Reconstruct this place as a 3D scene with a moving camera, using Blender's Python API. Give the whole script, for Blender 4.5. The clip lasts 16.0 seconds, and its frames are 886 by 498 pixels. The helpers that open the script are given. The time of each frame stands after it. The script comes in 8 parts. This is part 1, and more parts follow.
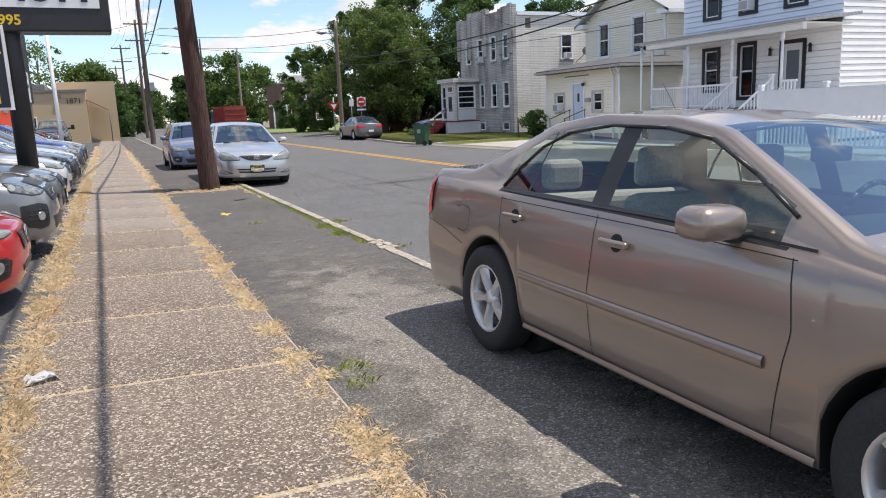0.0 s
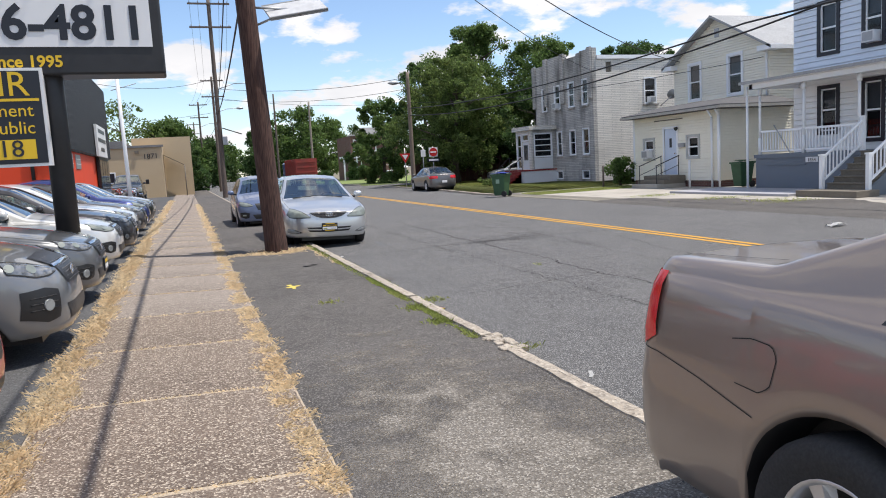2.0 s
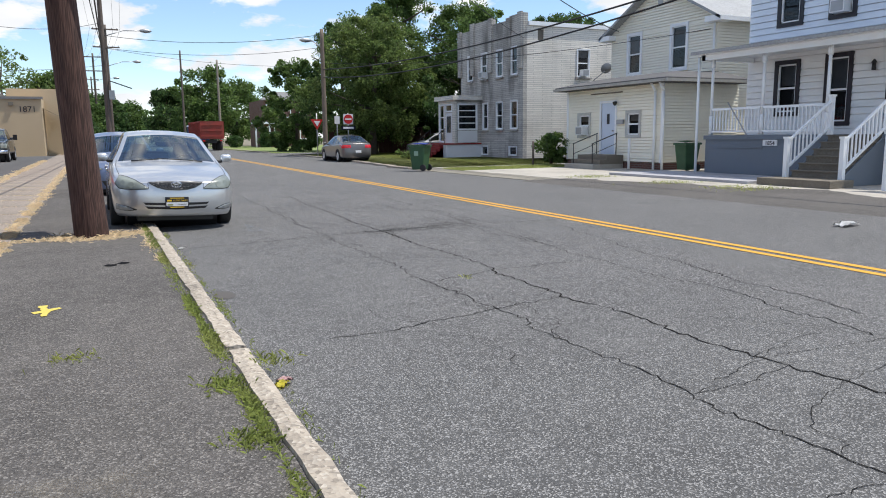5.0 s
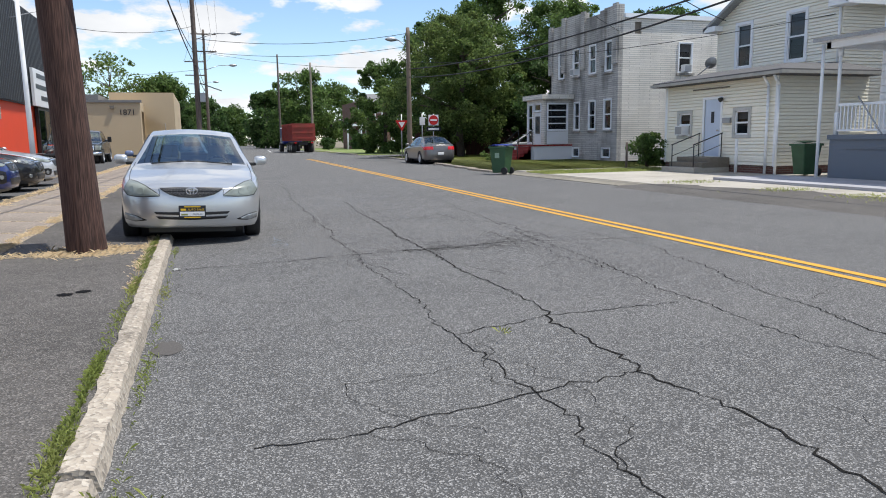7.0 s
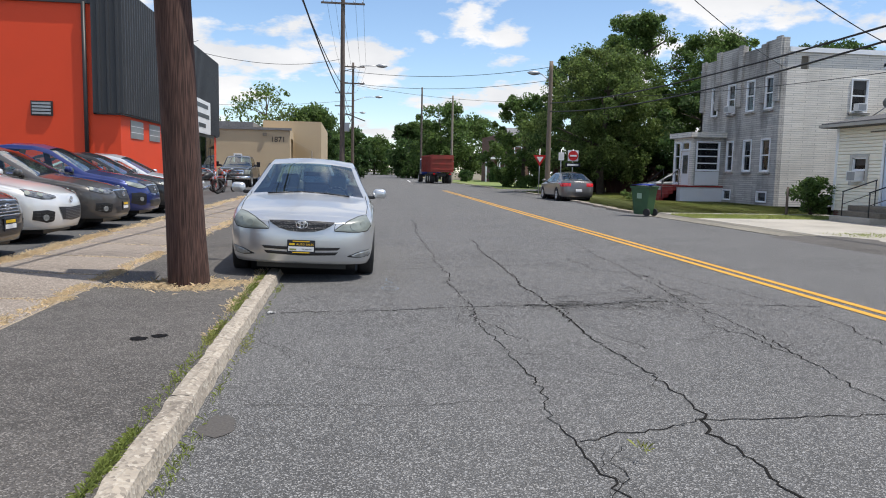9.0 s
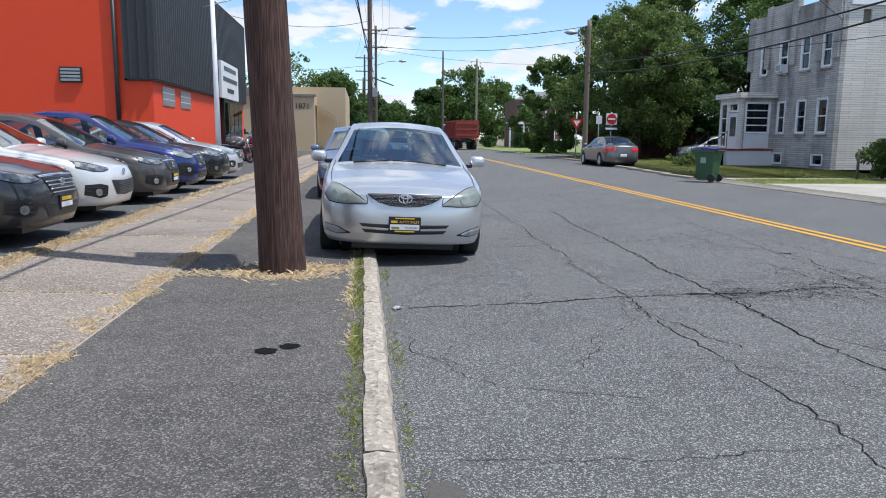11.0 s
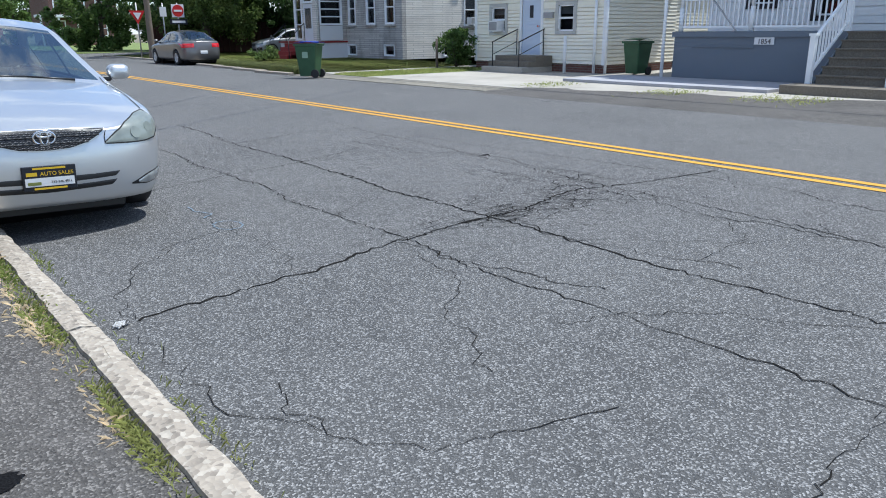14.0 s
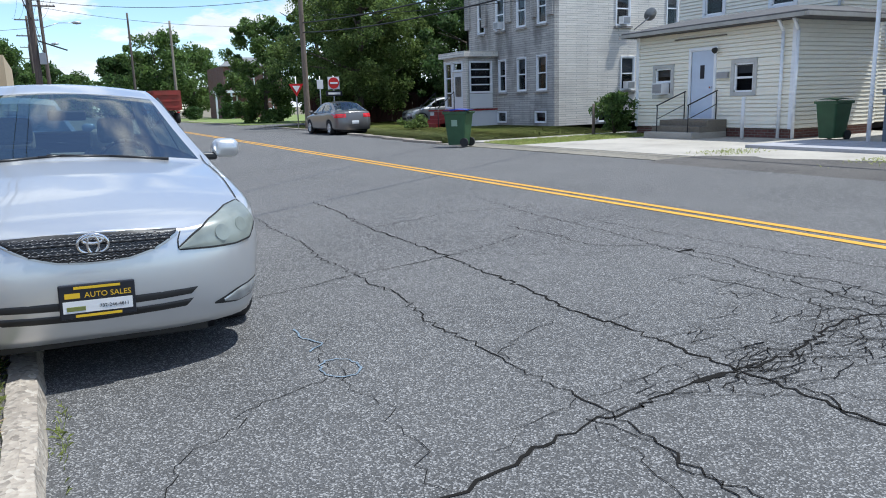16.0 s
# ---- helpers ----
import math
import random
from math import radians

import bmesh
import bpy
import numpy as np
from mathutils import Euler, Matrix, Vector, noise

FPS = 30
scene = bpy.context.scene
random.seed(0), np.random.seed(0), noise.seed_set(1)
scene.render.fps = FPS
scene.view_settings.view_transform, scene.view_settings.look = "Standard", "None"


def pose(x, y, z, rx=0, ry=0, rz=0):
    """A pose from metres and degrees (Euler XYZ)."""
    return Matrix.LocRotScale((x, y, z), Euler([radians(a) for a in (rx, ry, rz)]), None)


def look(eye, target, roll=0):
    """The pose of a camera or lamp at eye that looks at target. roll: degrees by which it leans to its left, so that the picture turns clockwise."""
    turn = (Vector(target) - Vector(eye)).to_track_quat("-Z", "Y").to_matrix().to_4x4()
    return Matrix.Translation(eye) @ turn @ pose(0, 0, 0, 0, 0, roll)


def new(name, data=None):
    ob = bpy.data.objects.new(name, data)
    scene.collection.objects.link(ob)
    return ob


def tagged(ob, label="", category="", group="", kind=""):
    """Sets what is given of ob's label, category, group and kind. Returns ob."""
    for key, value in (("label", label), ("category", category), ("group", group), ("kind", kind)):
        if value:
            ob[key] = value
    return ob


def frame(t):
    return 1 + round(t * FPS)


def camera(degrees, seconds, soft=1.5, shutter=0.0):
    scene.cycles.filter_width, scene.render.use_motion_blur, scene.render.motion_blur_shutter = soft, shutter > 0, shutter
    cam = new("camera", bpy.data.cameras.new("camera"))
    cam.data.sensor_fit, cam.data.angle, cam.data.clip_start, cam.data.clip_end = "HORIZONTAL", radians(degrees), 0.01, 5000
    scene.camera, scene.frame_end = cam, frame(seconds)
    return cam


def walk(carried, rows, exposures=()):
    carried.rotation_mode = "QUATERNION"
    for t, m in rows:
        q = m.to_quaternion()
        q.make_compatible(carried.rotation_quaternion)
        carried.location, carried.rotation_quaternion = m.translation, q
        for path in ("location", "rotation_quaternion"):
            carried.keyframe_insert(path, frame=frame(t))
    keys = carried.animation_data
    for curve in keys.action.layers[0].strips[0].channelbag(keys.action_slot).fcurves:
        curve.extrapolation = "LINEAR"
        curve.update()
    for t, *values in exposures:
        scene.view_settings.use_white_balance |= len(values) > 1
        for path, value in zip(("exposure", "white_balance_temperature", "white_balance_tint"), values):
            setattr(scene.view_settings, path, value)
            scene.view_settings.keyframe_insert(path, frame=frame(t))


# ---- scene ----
cam = camera(62.7, 16.0, soft=1.0)
PATH = [
    (0, (0.473, 3.216, 1.547), (1.276, 5.009, 1.175), -2.4),
    (0.5, (0.57, 3.826, 1.566), (1.288, 5.668, 1.265), -2.9),
    (1, (0.612, 4.436, 1.573), (1.27, 6.306, 1.304), -2.0),
    (1.5, (0.745, 5.035, 1.558), (1.412, 6.899, 1.275), -2.5),
    (2, (0.863, 5.635, 1.557), (1.512, 7.513, 1.326), -3.3),
    (2.5, (1.048, 6.269, 1.531), (1.722, 8.132, 1.258), -2.8),
    (3, (1.235, 6.878, 1.501), (2.028, 8.683, 1.163), -0.0),
    (3.5, (1.533, 7.439, 1.485), (2.368, 9.234, 1.204), -1.8),
    (3.7, (1.679, 7.653, 1.486), (2.492, 9.451, 1.163), -1.3),
    (5.8, (2.944, 9.861, 1.285), (3.809, 11.639, 0.986), -0.4),
    (6, (3.052, 10.006, 1.302), (3.829, 11.824, 0.998), -1.1),
    (6.5, (3.352, 10.418, 1.294), (4.14, 12.228, 0.975), -1.0),
    (7, (3.75, 10.752, 1.292), (4.362, 12.632, 0.992), -0.8),
    (7.5, (4.001, 11.056, 1.32), (4.517, 12.974, 1.09), -0.4),
    (8, (4.202, 11.272, 1.354), (4.562, 13.232, 1.18), 1.5),
    (8.5, (4.244, 11.504, 1.336), (4.508, 13.475, 1.124), 1.7),
    (9, (4.138, 11.805, 1.338), (4.396, 13.777, 1.126), 1.2),
    (9.2, (4.095, 11.885, 1.339), (4.318, 13.861, 1.13), 0.7),
    (11.3, (2.916, 13.388, 1.298), (3.133, 15.346, 0.955), 0.6),
    (11.5, (2.749, 13.525, 1.307), (3.056, 15.466, 0.936), 0.9),
    (12, (2.459, 13.848, 1.304), (3.025, 15.716, 0.87), -0.0),
    (12.5, (2.257, 14.083, 1.311), (3.19, 15.78, 0.812), 0.5),
    (13, (2.257, 14.372, 1.28), (3.379, 15.945, 0.76), -0.4),
    (13.5, (2.38, 14.77, 1.305), (3.566, 16.28, 0.745), -0.0),
    (14, (2.537, 15.188, 1.33), (3.759, 16.663, 0.755), -0.5),
    (14.5, (2.756, 15.567, 1.314), (3.778, 17.235, 0.897), -0.0),
    (15, (2.982, 15.992, 1.31), (3.951, 17.672, 0.821), -1.5),
    (15.5, (3.238, 16.379, 1.303), (4.297, 18.009, 0.828), -3.1),
    (16, (3.444, 16.848, 1.277), (4.372, 18.575, 0.88), -1.8),
]
walk(cam, [(t, look(eye, target, roll)) for t, eye, target, roll in PATH],
     [(0, 0.37, 6640, 12), (3.5, 0.27, 6480, 11), (6, 0.33, 6400, 9), (9, 0.21, 6480, 10), (11.5, 0.30, 5900, 8), (12.5, 0.36, 5780, 6), (16, 0.38, 5880, 7)])

# ---- world and sun ----
SUN_EL, SUN_AZ = 68.0, -21.0      # degrees; azimuth from +x towards +y
world = bpy.data.worlds.new("summer_sky")
scene.world = world
world.use_nodes = True
wt = world.node_tree
wt.nodes.clear()
sky = wt.nodes.new("ShaderNodeTexSky")
sky.sky_type = "NISHITA"
sky.sun_disc = False
sky.sun_elevation = radians(SUN_EL)
sky.sun_rotation = radians(90 - SUN_AZ)
sky.air_density, sky.dust_density, sky.ozone_density = 0.9, 0.2, 2.8
geo = wt.nodes.new("ShaderNodeTexCoord")
sep = wt.nodes.new("ShaderNodeSeparateXYZ")
wt.links.new(geo.outputs["Generated"], sep.inputs[0])
# clouds lie on a plane overhead: divide by height
addh = wt.nodes.new("ShaderNodeMath"); addh.operation = "ADD"; addh.inputs[1].default_value = 0.30
wt.links.new(sep.outputs["Z"], addh.inputs[0])
div = wt.nodes.new("ShaderNodeVectorMath"); div.operation = "DIVIDE"
comb = wt.nodes.new("ShaderNodeCombineXYZ")
for k in range(3):
    wt.links.new(addh.outputs[0], comb.inputs[k])
wt.links.new(geo.outputs["Generated"], div.inputs[0])
wt.links.new(comb.outputs[0], div.inputs[1])
cn = wt.nodes.new("ShaderNodeTexNoise")
cn.inputs["Scale"].default_value, cn.inputs["Detail"].default_value = 2.9, 10
cn.inputs["Roughness"].default_value = 0.57
wt.links.new(div.outputs[0], cn.inputs["Vector"])
cr = wt.nodes.new("ShaderNodeValToRGB")
cr.color_ramp.elements[0].position, cr.color_ramp.elements[1].position = 0.498, 0.558
wt.links.new(cn.outputs["Fac"], cr.inputs[0])
cn2 = wt.nodes.new("ShaderNodeTexNoise")
cn2.inputs["Scale"].default_value, cn2.inputs["Detail"].default_value = 2.6, 6
wt.links.new(div.outputs[0], cn2.inputs["Vector"])
cc = wt.nodes.new("ShaderNodeMixRGB")
cc.inputs[1].default_value, cc.inputs[2].default_value = (3.1, 3.35, 3.75, 1), (7.6, 7.4, 7.2, 1)
wt.links.new(cn2.outputs["Fac"], cc.inputs[0])
mix = wt.nodes.new("ShaderNodeMixRGB")
wt.links.new(cr.outputs[0], mix.inputs[0])
wt.links.new(sky.outputs[0], mix.inputs[1])
wt.links.new(cc.outputs[0], mix.inputs[2])
bg = wt.nodes.new("ShaderNodeBackground")
bg.inputs["Strength"].default_value = 0.15
wt.links.new(mix.outputs[0], bg.inputs["Color"])
wout = wt.nodes.new("ShaderNodeOutputWorld")
wt.links.new(bg.outputs[0], wout.inputs[0])

sun_data = bpy.data.lights.new("sun", "SUN")
sun_data.energy, sun_data.angle, sun_data.color = 3.8, radians(0.53), (1.0, 0.95, 0.87)
sun = new("sun", sun_data)
sun.matrix_world = look((60, 0, 60), (60 - math.cos(radians(SUN_EL)) * math.cos(radians(SUN_AZ)) * 10,
                                      -math.cos(radians(SUN_EL)) * math.sin(radians(SUN_AZ)) * 10, 60 - math.sin(radians(SUN_EL)) * 10))


# ---- materials ----
def mat(name, base, rough=0.7, metal=0.0, grain=0.0, grain_scale=40.0, blotch=0.0, blotch_scale=1.5, bump=0.0, bump_scale=60.0,
        other=None, coat=0.0, spec=0.5, stretch=(1, 1, 1), rnd=0.0):
    """A surface with two scales of colour variation (grain, blotches) and a fine relief, in metres."""
    m = bpy.data.materials.new(name)
    m.use_nodes = True
    t = m.node_tree
    b = t.nodes["Principled BSDF"]
    b.inputs["Roughness"].default_value, b.inputs["Metallic"].default_value = rough, metal
    b.inputs["Coat Weight"].default_value, b.inputs["Coat Roughness"].default_value = coat, 0.04
    b.inputs["Specular IOR Level"].default_value = spec
    tc = t.nodes.new("ShaderNodeTexCoord")
    mp = t.nodes.new("ShaderNodeMapping")
    mp.inputs["Scale"].default_value = stretch
    t.links.new(tc.outputs["Object"], mp.inputs[0])
    col = t.nodes.new("ShaderNodeRGB")
    col.outputs[0].default_value = (*base, 1)
    last = col.outputs[0]

    def nz(scale, detail=4.0):
        n = t.nodes.new("ShaderNodeTexNoise")
        n.inputs["Scale"].default_value, n.inputs["Detail"].default_value = scale, detail
        t.links.new(mp.outputs[0], n.inputs["Vector"])
        return n

    def blend(fac, a, colour, amount):
        mx = t.nodes.new("ShaderNodeMixRGB")
        mr = t.nodes.new("ShaderNodeMapRange")
        mr.inputs[1].default_value, mr.inputs[2].default_value, mr.inputs[4].default_value = 0.38, 0.66, amount
        t.links.new(fac, mr.inputs[0])
        t.links.new(mr.outputs[0], mx.inputs[0])
        t.links.new(a, mx.inputs[1])
        mx.inputs[2].default_value = (*colour, 1)
        return mx.outputs[0]

    alt = other or tuple(c * 0.45 for c in base)
    if blotch:
        last = blend(nz(blotch_scale, 6).outputs["Fac"], last, alt, blotch)
    if grain:
        last = blend(nz(grain_scale, 3).outputs["Fac"], last, tuple(c * 0.35 for c in base), grain)
        last = blend(nz(grain_scale * 1.7, 2).outputs["Fac"], last, tuple(min(1, c * 1.8 + 0.02) for c in base), grain * 0.7)
    if rnd:
        oi = t.nodes.new("ShaderNodeObjectInfo")
        hs = t.nodes.new("ShaderNodeHueSaturation")
        mr = t.nodes.new("ShaderNodeMapRange")
        mr.inputs[3].default_value, mr.inputs[4].default_value = 1 - rnd, 1 + rnd
        t.links.new(oi.outputs["Random"], mr.inputs[0])
        t.links.new(mr.outputs[0], hs.inputs["Value"])
        t.links.new(last, hs.inputs["Color"])
        last = hs.outputs[0]
    t.links.new(last, b.inputs["Base Color"])
    if bump:
        bp = t.nodes.new("ShaderNodeBump")
        bp.inputs["Strength"].default_value, bp.inputs["Distance"].default_value = bump, 0.01
        t.links.new(nz(bump_scale, 5).outputs["Fac"], bp.inputs["Height"])
        t.links.new(bp.outputs[0], b.inputs["Normal"])
    return m


def glass(name, tint=(0.75, 0.85, 0.82), rough=0.0):
    m = bpy.data.materials.new(name)
    m.use_nodes = True
    b = m.node_tree.nodes["Principled BSDF"]
    b.inputs["Base Color"].default_value = (*tint, 1)
    b.inputs["Roughness"].default_value, b.inputs["IOR"].default_value = rough, 1.45
    b.inputs["Transmission Weight"].default_value = 1.0
    return m


def thin_glass(name, tint=(0.7, 0.8, 0.78), gloss=0.12):
    """A pane without thickness: see-through with a mirror-like sheen that grows at grazing angles."""
    m = bpy.data.materials.new(name)
    m.use_nodes = True
    t = m.node_tree
    t.nodes.clear()
    tr = t.nodes.new("ShaderNodeBsdfTransparent"); tr.inputs[0].default_value = (*tint, 1)
    gl = t.nodes.new("ShaderNodeBsdfGlossy"); gl.inputs["Roughness"].default_value = 0.02
    fr = t.nodes.new("ShaderNodeLayerWeight"); fr.inputs[0].default_value = 0.5
    pw = t.nodes.new("ShaderNodeMath"); pw.operation = "POWER"; pw.inputs[1].default_value = 4.0
    t.links.new(fr.outputs["Facing"], pw.inputs[0])
    ad = t.nodes.new("ShaderNodeMath"); ad.operation = "MULTIPLY_ADD"; ad.inputs[1].default_value = 0.9; ad.inputs[2].default_value = gloss + 0.04; ad.use_clamp = True
    t.links.new(pw.outputs[0], ad.inputs[0])
    mx = t.nodes.new("ShaderNodeMixShader")
    t.links.new(ad.outputs[0], mx.inputs[0]); t.links.new(tr.outputs[0], mx.inputs[1]); t.links.new(gl.outputs[0], mx.inputs[2])
    o = t.nodes.new("ShaderNodeOutputMaterial")
    t.links.new(mx.outputs[0], o.inputs[0])
    return m


def brickish(name, c1, c2, mortar, width, height, gap=0.012, rough=0.85, stain=0.35, axis="x", offset=0.5):
    """Courses of masonry for walls too far away to show single pieces."""
    m = bpy.data.materials.new(name)
    m.use_nodes = True
    t = m.node_tree
    b = t.nodes["Principled BSDF"]
    b.inputs["Roughness"].default_value = rough
    tc = t.nodes.new("ShaderNodeTexCoord")
    sp = t.nodes.new("ShaderNodeSeparateXYZ"); t.links.new(tc.outputs["Object"], sp.inputs[0])
    ad = t.nodes.new("ShaderNodeMath"); t.links.new(sp.outputs["X"], ad.inputs[0]); t.links.new(sp.outputs["Y"], ad.inputs[1])
    cb = t.nodes.new("ShaderNodeCombineXYZ"); t.links.new(ad.outputs[0], cb.inputs[0]); t.links.new(sp.outputs["Z"], cb.inputs[1])
    bt = t.nodes.new("ShaderNodeTexBrick")
    bt.offset = offset
    bt.inputs["Color1"].default_value, bt.inputs["Color2"].default_value, bt.inputs["Mortar"].default_value = (*c1, 1), (*c2, 1), (*mortar, 1)
    bt.inputs["Scale"].default_value, bt.inputs["Mortar Size"].default_value = 1.0, gap
    bt.inputs["Brick Width"].default_value, bt.inputs["Row Height"].default_value = width, height
    t.links.new(cb.outputs[0], bt.inputs["Vector"])
    n = t.nodes.new("ShaderNodeTexNoise"); n.inputs["Scale"].default_value, n.inputs["Detail"].default_value = 0.7, 7
    mp = t.nodes.new("ShaderNodeMapping"); mp.inputs["Scale"].default_value = (1.6, 1.6, 0.45)
    t.links.new(tc.outputs["Object"], mp.inputs[0]); t.links.new(mp.outputs[0], n.inputs["Vector"])
    mr = t.nodes.new("ShaderNodeMapRange"); mr.inputs[1].default_value, mr.inputs[2].default_value, mr.inputs[4].default_value = 0.45, 0.68, stain
    t.links.new(n.outputs["Fac"], mr.inputs[0])
    mx = t.nodes.new("ShaderNodeMixRGB"); mx.inputs[2].default_value = (*(c * 0.25 for c in c1), 1)
    t.links.new(mr.outputs[0], mx.inputs[0]); t.links.new(bt.outputs["Color"], mx.inputs[1])
    t.links.new(mx.outputs[0], b.inputs["Base Color"])
    bp = t.nodes.new("ShaderNodeBump"); bp.inputs["Strength"].default_value, bp.inputs["Distance"].default_value = 0.6, 0.02
    bp.invert = True
    t.links.new(bt.outputs["Fac"], bp.inputs["Height"]); t.links.new(bp.outputs[0], b.inputs["Normal"])
    return m


def speckled(name, base, pale, dark, scale=90.0, pale_amount=0.35, rough=0.9, blotch=0.3, cracks=0.0, crack_scale=0.4, bump=0.5):
    """Asphalt or exposed-aggregate concrete: stones of two tones in a binder, worn patches, hairline cracks."""
    m = bpy.data.materials.new(name)
    m.use_nodes = True
    t = m.node_tree
    b = t.nodes["Principled BSDF"]
    b.inputs["Roughness"].default_value = rough
    b.inputs["Specular IOR Level"].default_value = 0.3
    tc = t.nodes.new("ShaderNodeTexCoord")

    def mixin(fac, a, colour):
        mx = t.nodes.new("ShaderNodeMixRGB")
        t.links.new(fac, mx.inputs[0])
        if isinstance(a, tuple):
            mx.inputs[1].default_value = (*a, 1)
        else:
            t.links.new(a, mx.inputs[1])
        mx.inputs[2].default_value = (*colour, 1)
        return mx.outputs[0]

    def ramp(src, a, bb, amount):
        mr = t.nodes.new("ShaderNodeMapRange")
        mr.inputs[1].default_value, mr.inputs[2].default_value, mr.inputs[4].default_value = a, bb, amount
        t.links.new(src, mr.inputs[0])
        return mr.outputs[0]

    v = t.nodes.new("ShaderNodeTexVoronoi"); v.inputs["Scale"].default_value = scale
    t.links.new(tc.outputs["Object"], v.inputs["Vector"])
    sp = t.nodes.new("ShaderNodeSeparateColor"); t.links.new(v.outputs["Color"], sp.inputs[0])
    n1 = t.nodes.new("ShaderNodeTexNoise"); n1.inputs["Scale"].default_value, n1.inputs["Detail"].default_value = 0.55, 8
    t.links.new(tc.outputs["Object"], n1.inputs["Vector"])
    n2 = t.nodes.new("ShaderNodeTexNoise"); n2.inputs["Scale"].default_value, n2.inputs["Detail"].default_value = 7.0, 6
    t.links.new(tc.outputs["Object"], n2.inputs["Vector"])
    last = mixin(ramp(n1.outputs["Fac"], 0.4, 0.65, blotch), base, dark)
    last = mixin(ramp(n2.outputs["Fac"], 0.4, 0.7, blotch * 0.8), last, tuple(c * 1.5 for c in base))
    last = mixin(ramp(sp.outputs["Red"], 0.62, 0.95, pale_amount), last, pale)
    last = mixin(ramp(sp.outputs["Green"], 0.6, 0.95, 0.6), last, dark)
    if cracks:
        nn = t.nodes.new("ShaderNodeTexNoise"); nn.inputs["Scale"].default_value, nn.inputs["Detail"].default_value = 1.1, 5
        t.links.new(tc.outputs["Object"], nn.inputs["Vector"])
        mxv = t.nodes.new("ShaderNodeMixRGB"); mxv.inputs[0].default_value = 0.32
        t.links.new(tc.outputs["Object"], mxv.inputs[1]); t.links.new(nn.outputs["Color"], mxv.inputs[2])
        vc = t.nodes.new("ShaderNodeTexVoronoi"); vc.feature = "DISTANCE_TO_EDGE"; vc.inputs["Scale"].default_value = crack_scale
        t.links.new(mxv.outputs[0], vc.inputs["Vector"])
        last = mixin(ramp(vc.outputs["Distance"], 0.010, 0.002, cracks), last, (0.012, 0.012, 0.012))
    t.links.new(last, b.inputs["Base Color"])
    bp = t.nodes.new("ShaderNodeBump"); bp.inputs["Strength"].default_value, bp.inputs["Distance"].default_value = bump, 0.006
    t.links.new(v.outputs["Distance"], bp.inputs["Height"]); t.links.new(bp.outputs[0], b.inputs["Normal"])
    return m


ASPHALT = speckled("road_asphalt", (0.100, 0.099, 0.098), (0.58, 0.57, 0.56), (0.045, 0.045, 0.046), 155, 0.52, blotch=0.42, bump=0.7)
VERGE = speckled("verge_asphalt", (0.098, 0.091, 0.085), (0.46, 0.43, 0.40), (0.033, 0.031, 0.030), 125, 0.40, blotch=0.55, bump=0.8)
LOT = speckled("lot_asphalt", (0.10, 0.10, 0.10), (0.24, 0.24, 0.24), (0.05, 0.05, 0.05), 80, 0.35)
AGGREGATE = speckled("pebble_concrete", (0.185, 0.145, 0.115), (0.66, 0.57, 0.46), (0.06, 0.043, 0.035), 96, 0.72, blotch=0.35, bump=0.9)
AGGREGATE_PALE = speckled("worn_pebble_concrete", (0.255, 0.215, 0.182), (0.62, 0.55, 0.47), (0.10, 0.08, 0.068), 90, 0.62, blotch=0.45, bump=0.8)
JOINT = mat("sandy_joint", (0.40, 0.33, 0.245), 0.95, grain=0.5, grain_scale=60, bump=0.4)
CONCRETE = mat("pale_concrete", (0.44, 0.41, 0.36), 0.9, grain=0.35, grain_scale=50, blotch=0.6, blotch_scale=0.7, other=(0.22, 0.20, 0.17), bump=0.3)
KERB = speckled("kerb_concrete", (0.38, 0.33, 0.27), (0.58, 0.53, 0.45), (0.15, 0.13, 0.11), 48, 0.55, blotch=0.50, bump=0.8)
EARTH = mat("dry_earth", (0.20, 0.17, 0.12), 0.95, grain=0.4, grain_scale=30, blotch=0.5, blotch_scale=0.3, other=(0.12, 0.13, 0.06), bump=0.5)
TURF = mat("turf", (0.17, 0.23, 0.06), 0.95, grain=0.5, grain_scale=25, blotch=0.5, blotch_scale=0.8, other=(0.20, 0.18, 0.07), bump=0.8)
YELLOW_PAINT = mat("road_yellow", (0.66, 0.33, 0.03), 0.8, grain=0.35, grain_scale=60, blotch=0.3, blotch_scale=6, other=(0.35, 0.22, 0.06))
POLE_WOOD = mat("creosoted_pole", (0.070, 0.032, 0.023), 0.9, grain=0.9, grain_scale=48, blotch=0.8, blotch_scale=13, other=(0.014, 0.009, 0.008), bump=1.0, bump_scale=40, stretch=(1, 1, 0.045))
POLE_GREY = mat("weathered_pole", (0.12, 0.095, 0.08), 0.9, grain=0.5, grain_scale=20, bump=0.6, stretch=(1, 1, 0.1))
BLACK_METAL = mat("black_metal", (0.018, 0.018, 0.02), 0.45, blotch=0.3, blotch_scale=4, other=(0.04, 0.04, 0.042))
BLACK_RUBBER = mat("tyre_rubber", (0.022, 0.022, 0.023), 0.75, grain=0.3, grain_scale=60, bump=0.2)
BLACK_TRIM = mat("black_trim", (0.015, 0.015, 0.016), 0.4)
CHROME = mat("chrome", (0.75, 0.75, 0.76), 0.12, 1.0)
ALLOY = mat("alloy", (0.72, 0.72, 0.72), 0.38, 0.75, blotch=0.35, blotch_scale=12, other=(0.35, 0.34, 0.33))
STEEL = mat("galvanised_steel", (0.42, 0.43, 0.44), 0.45, 0.7, blotch=0.3)
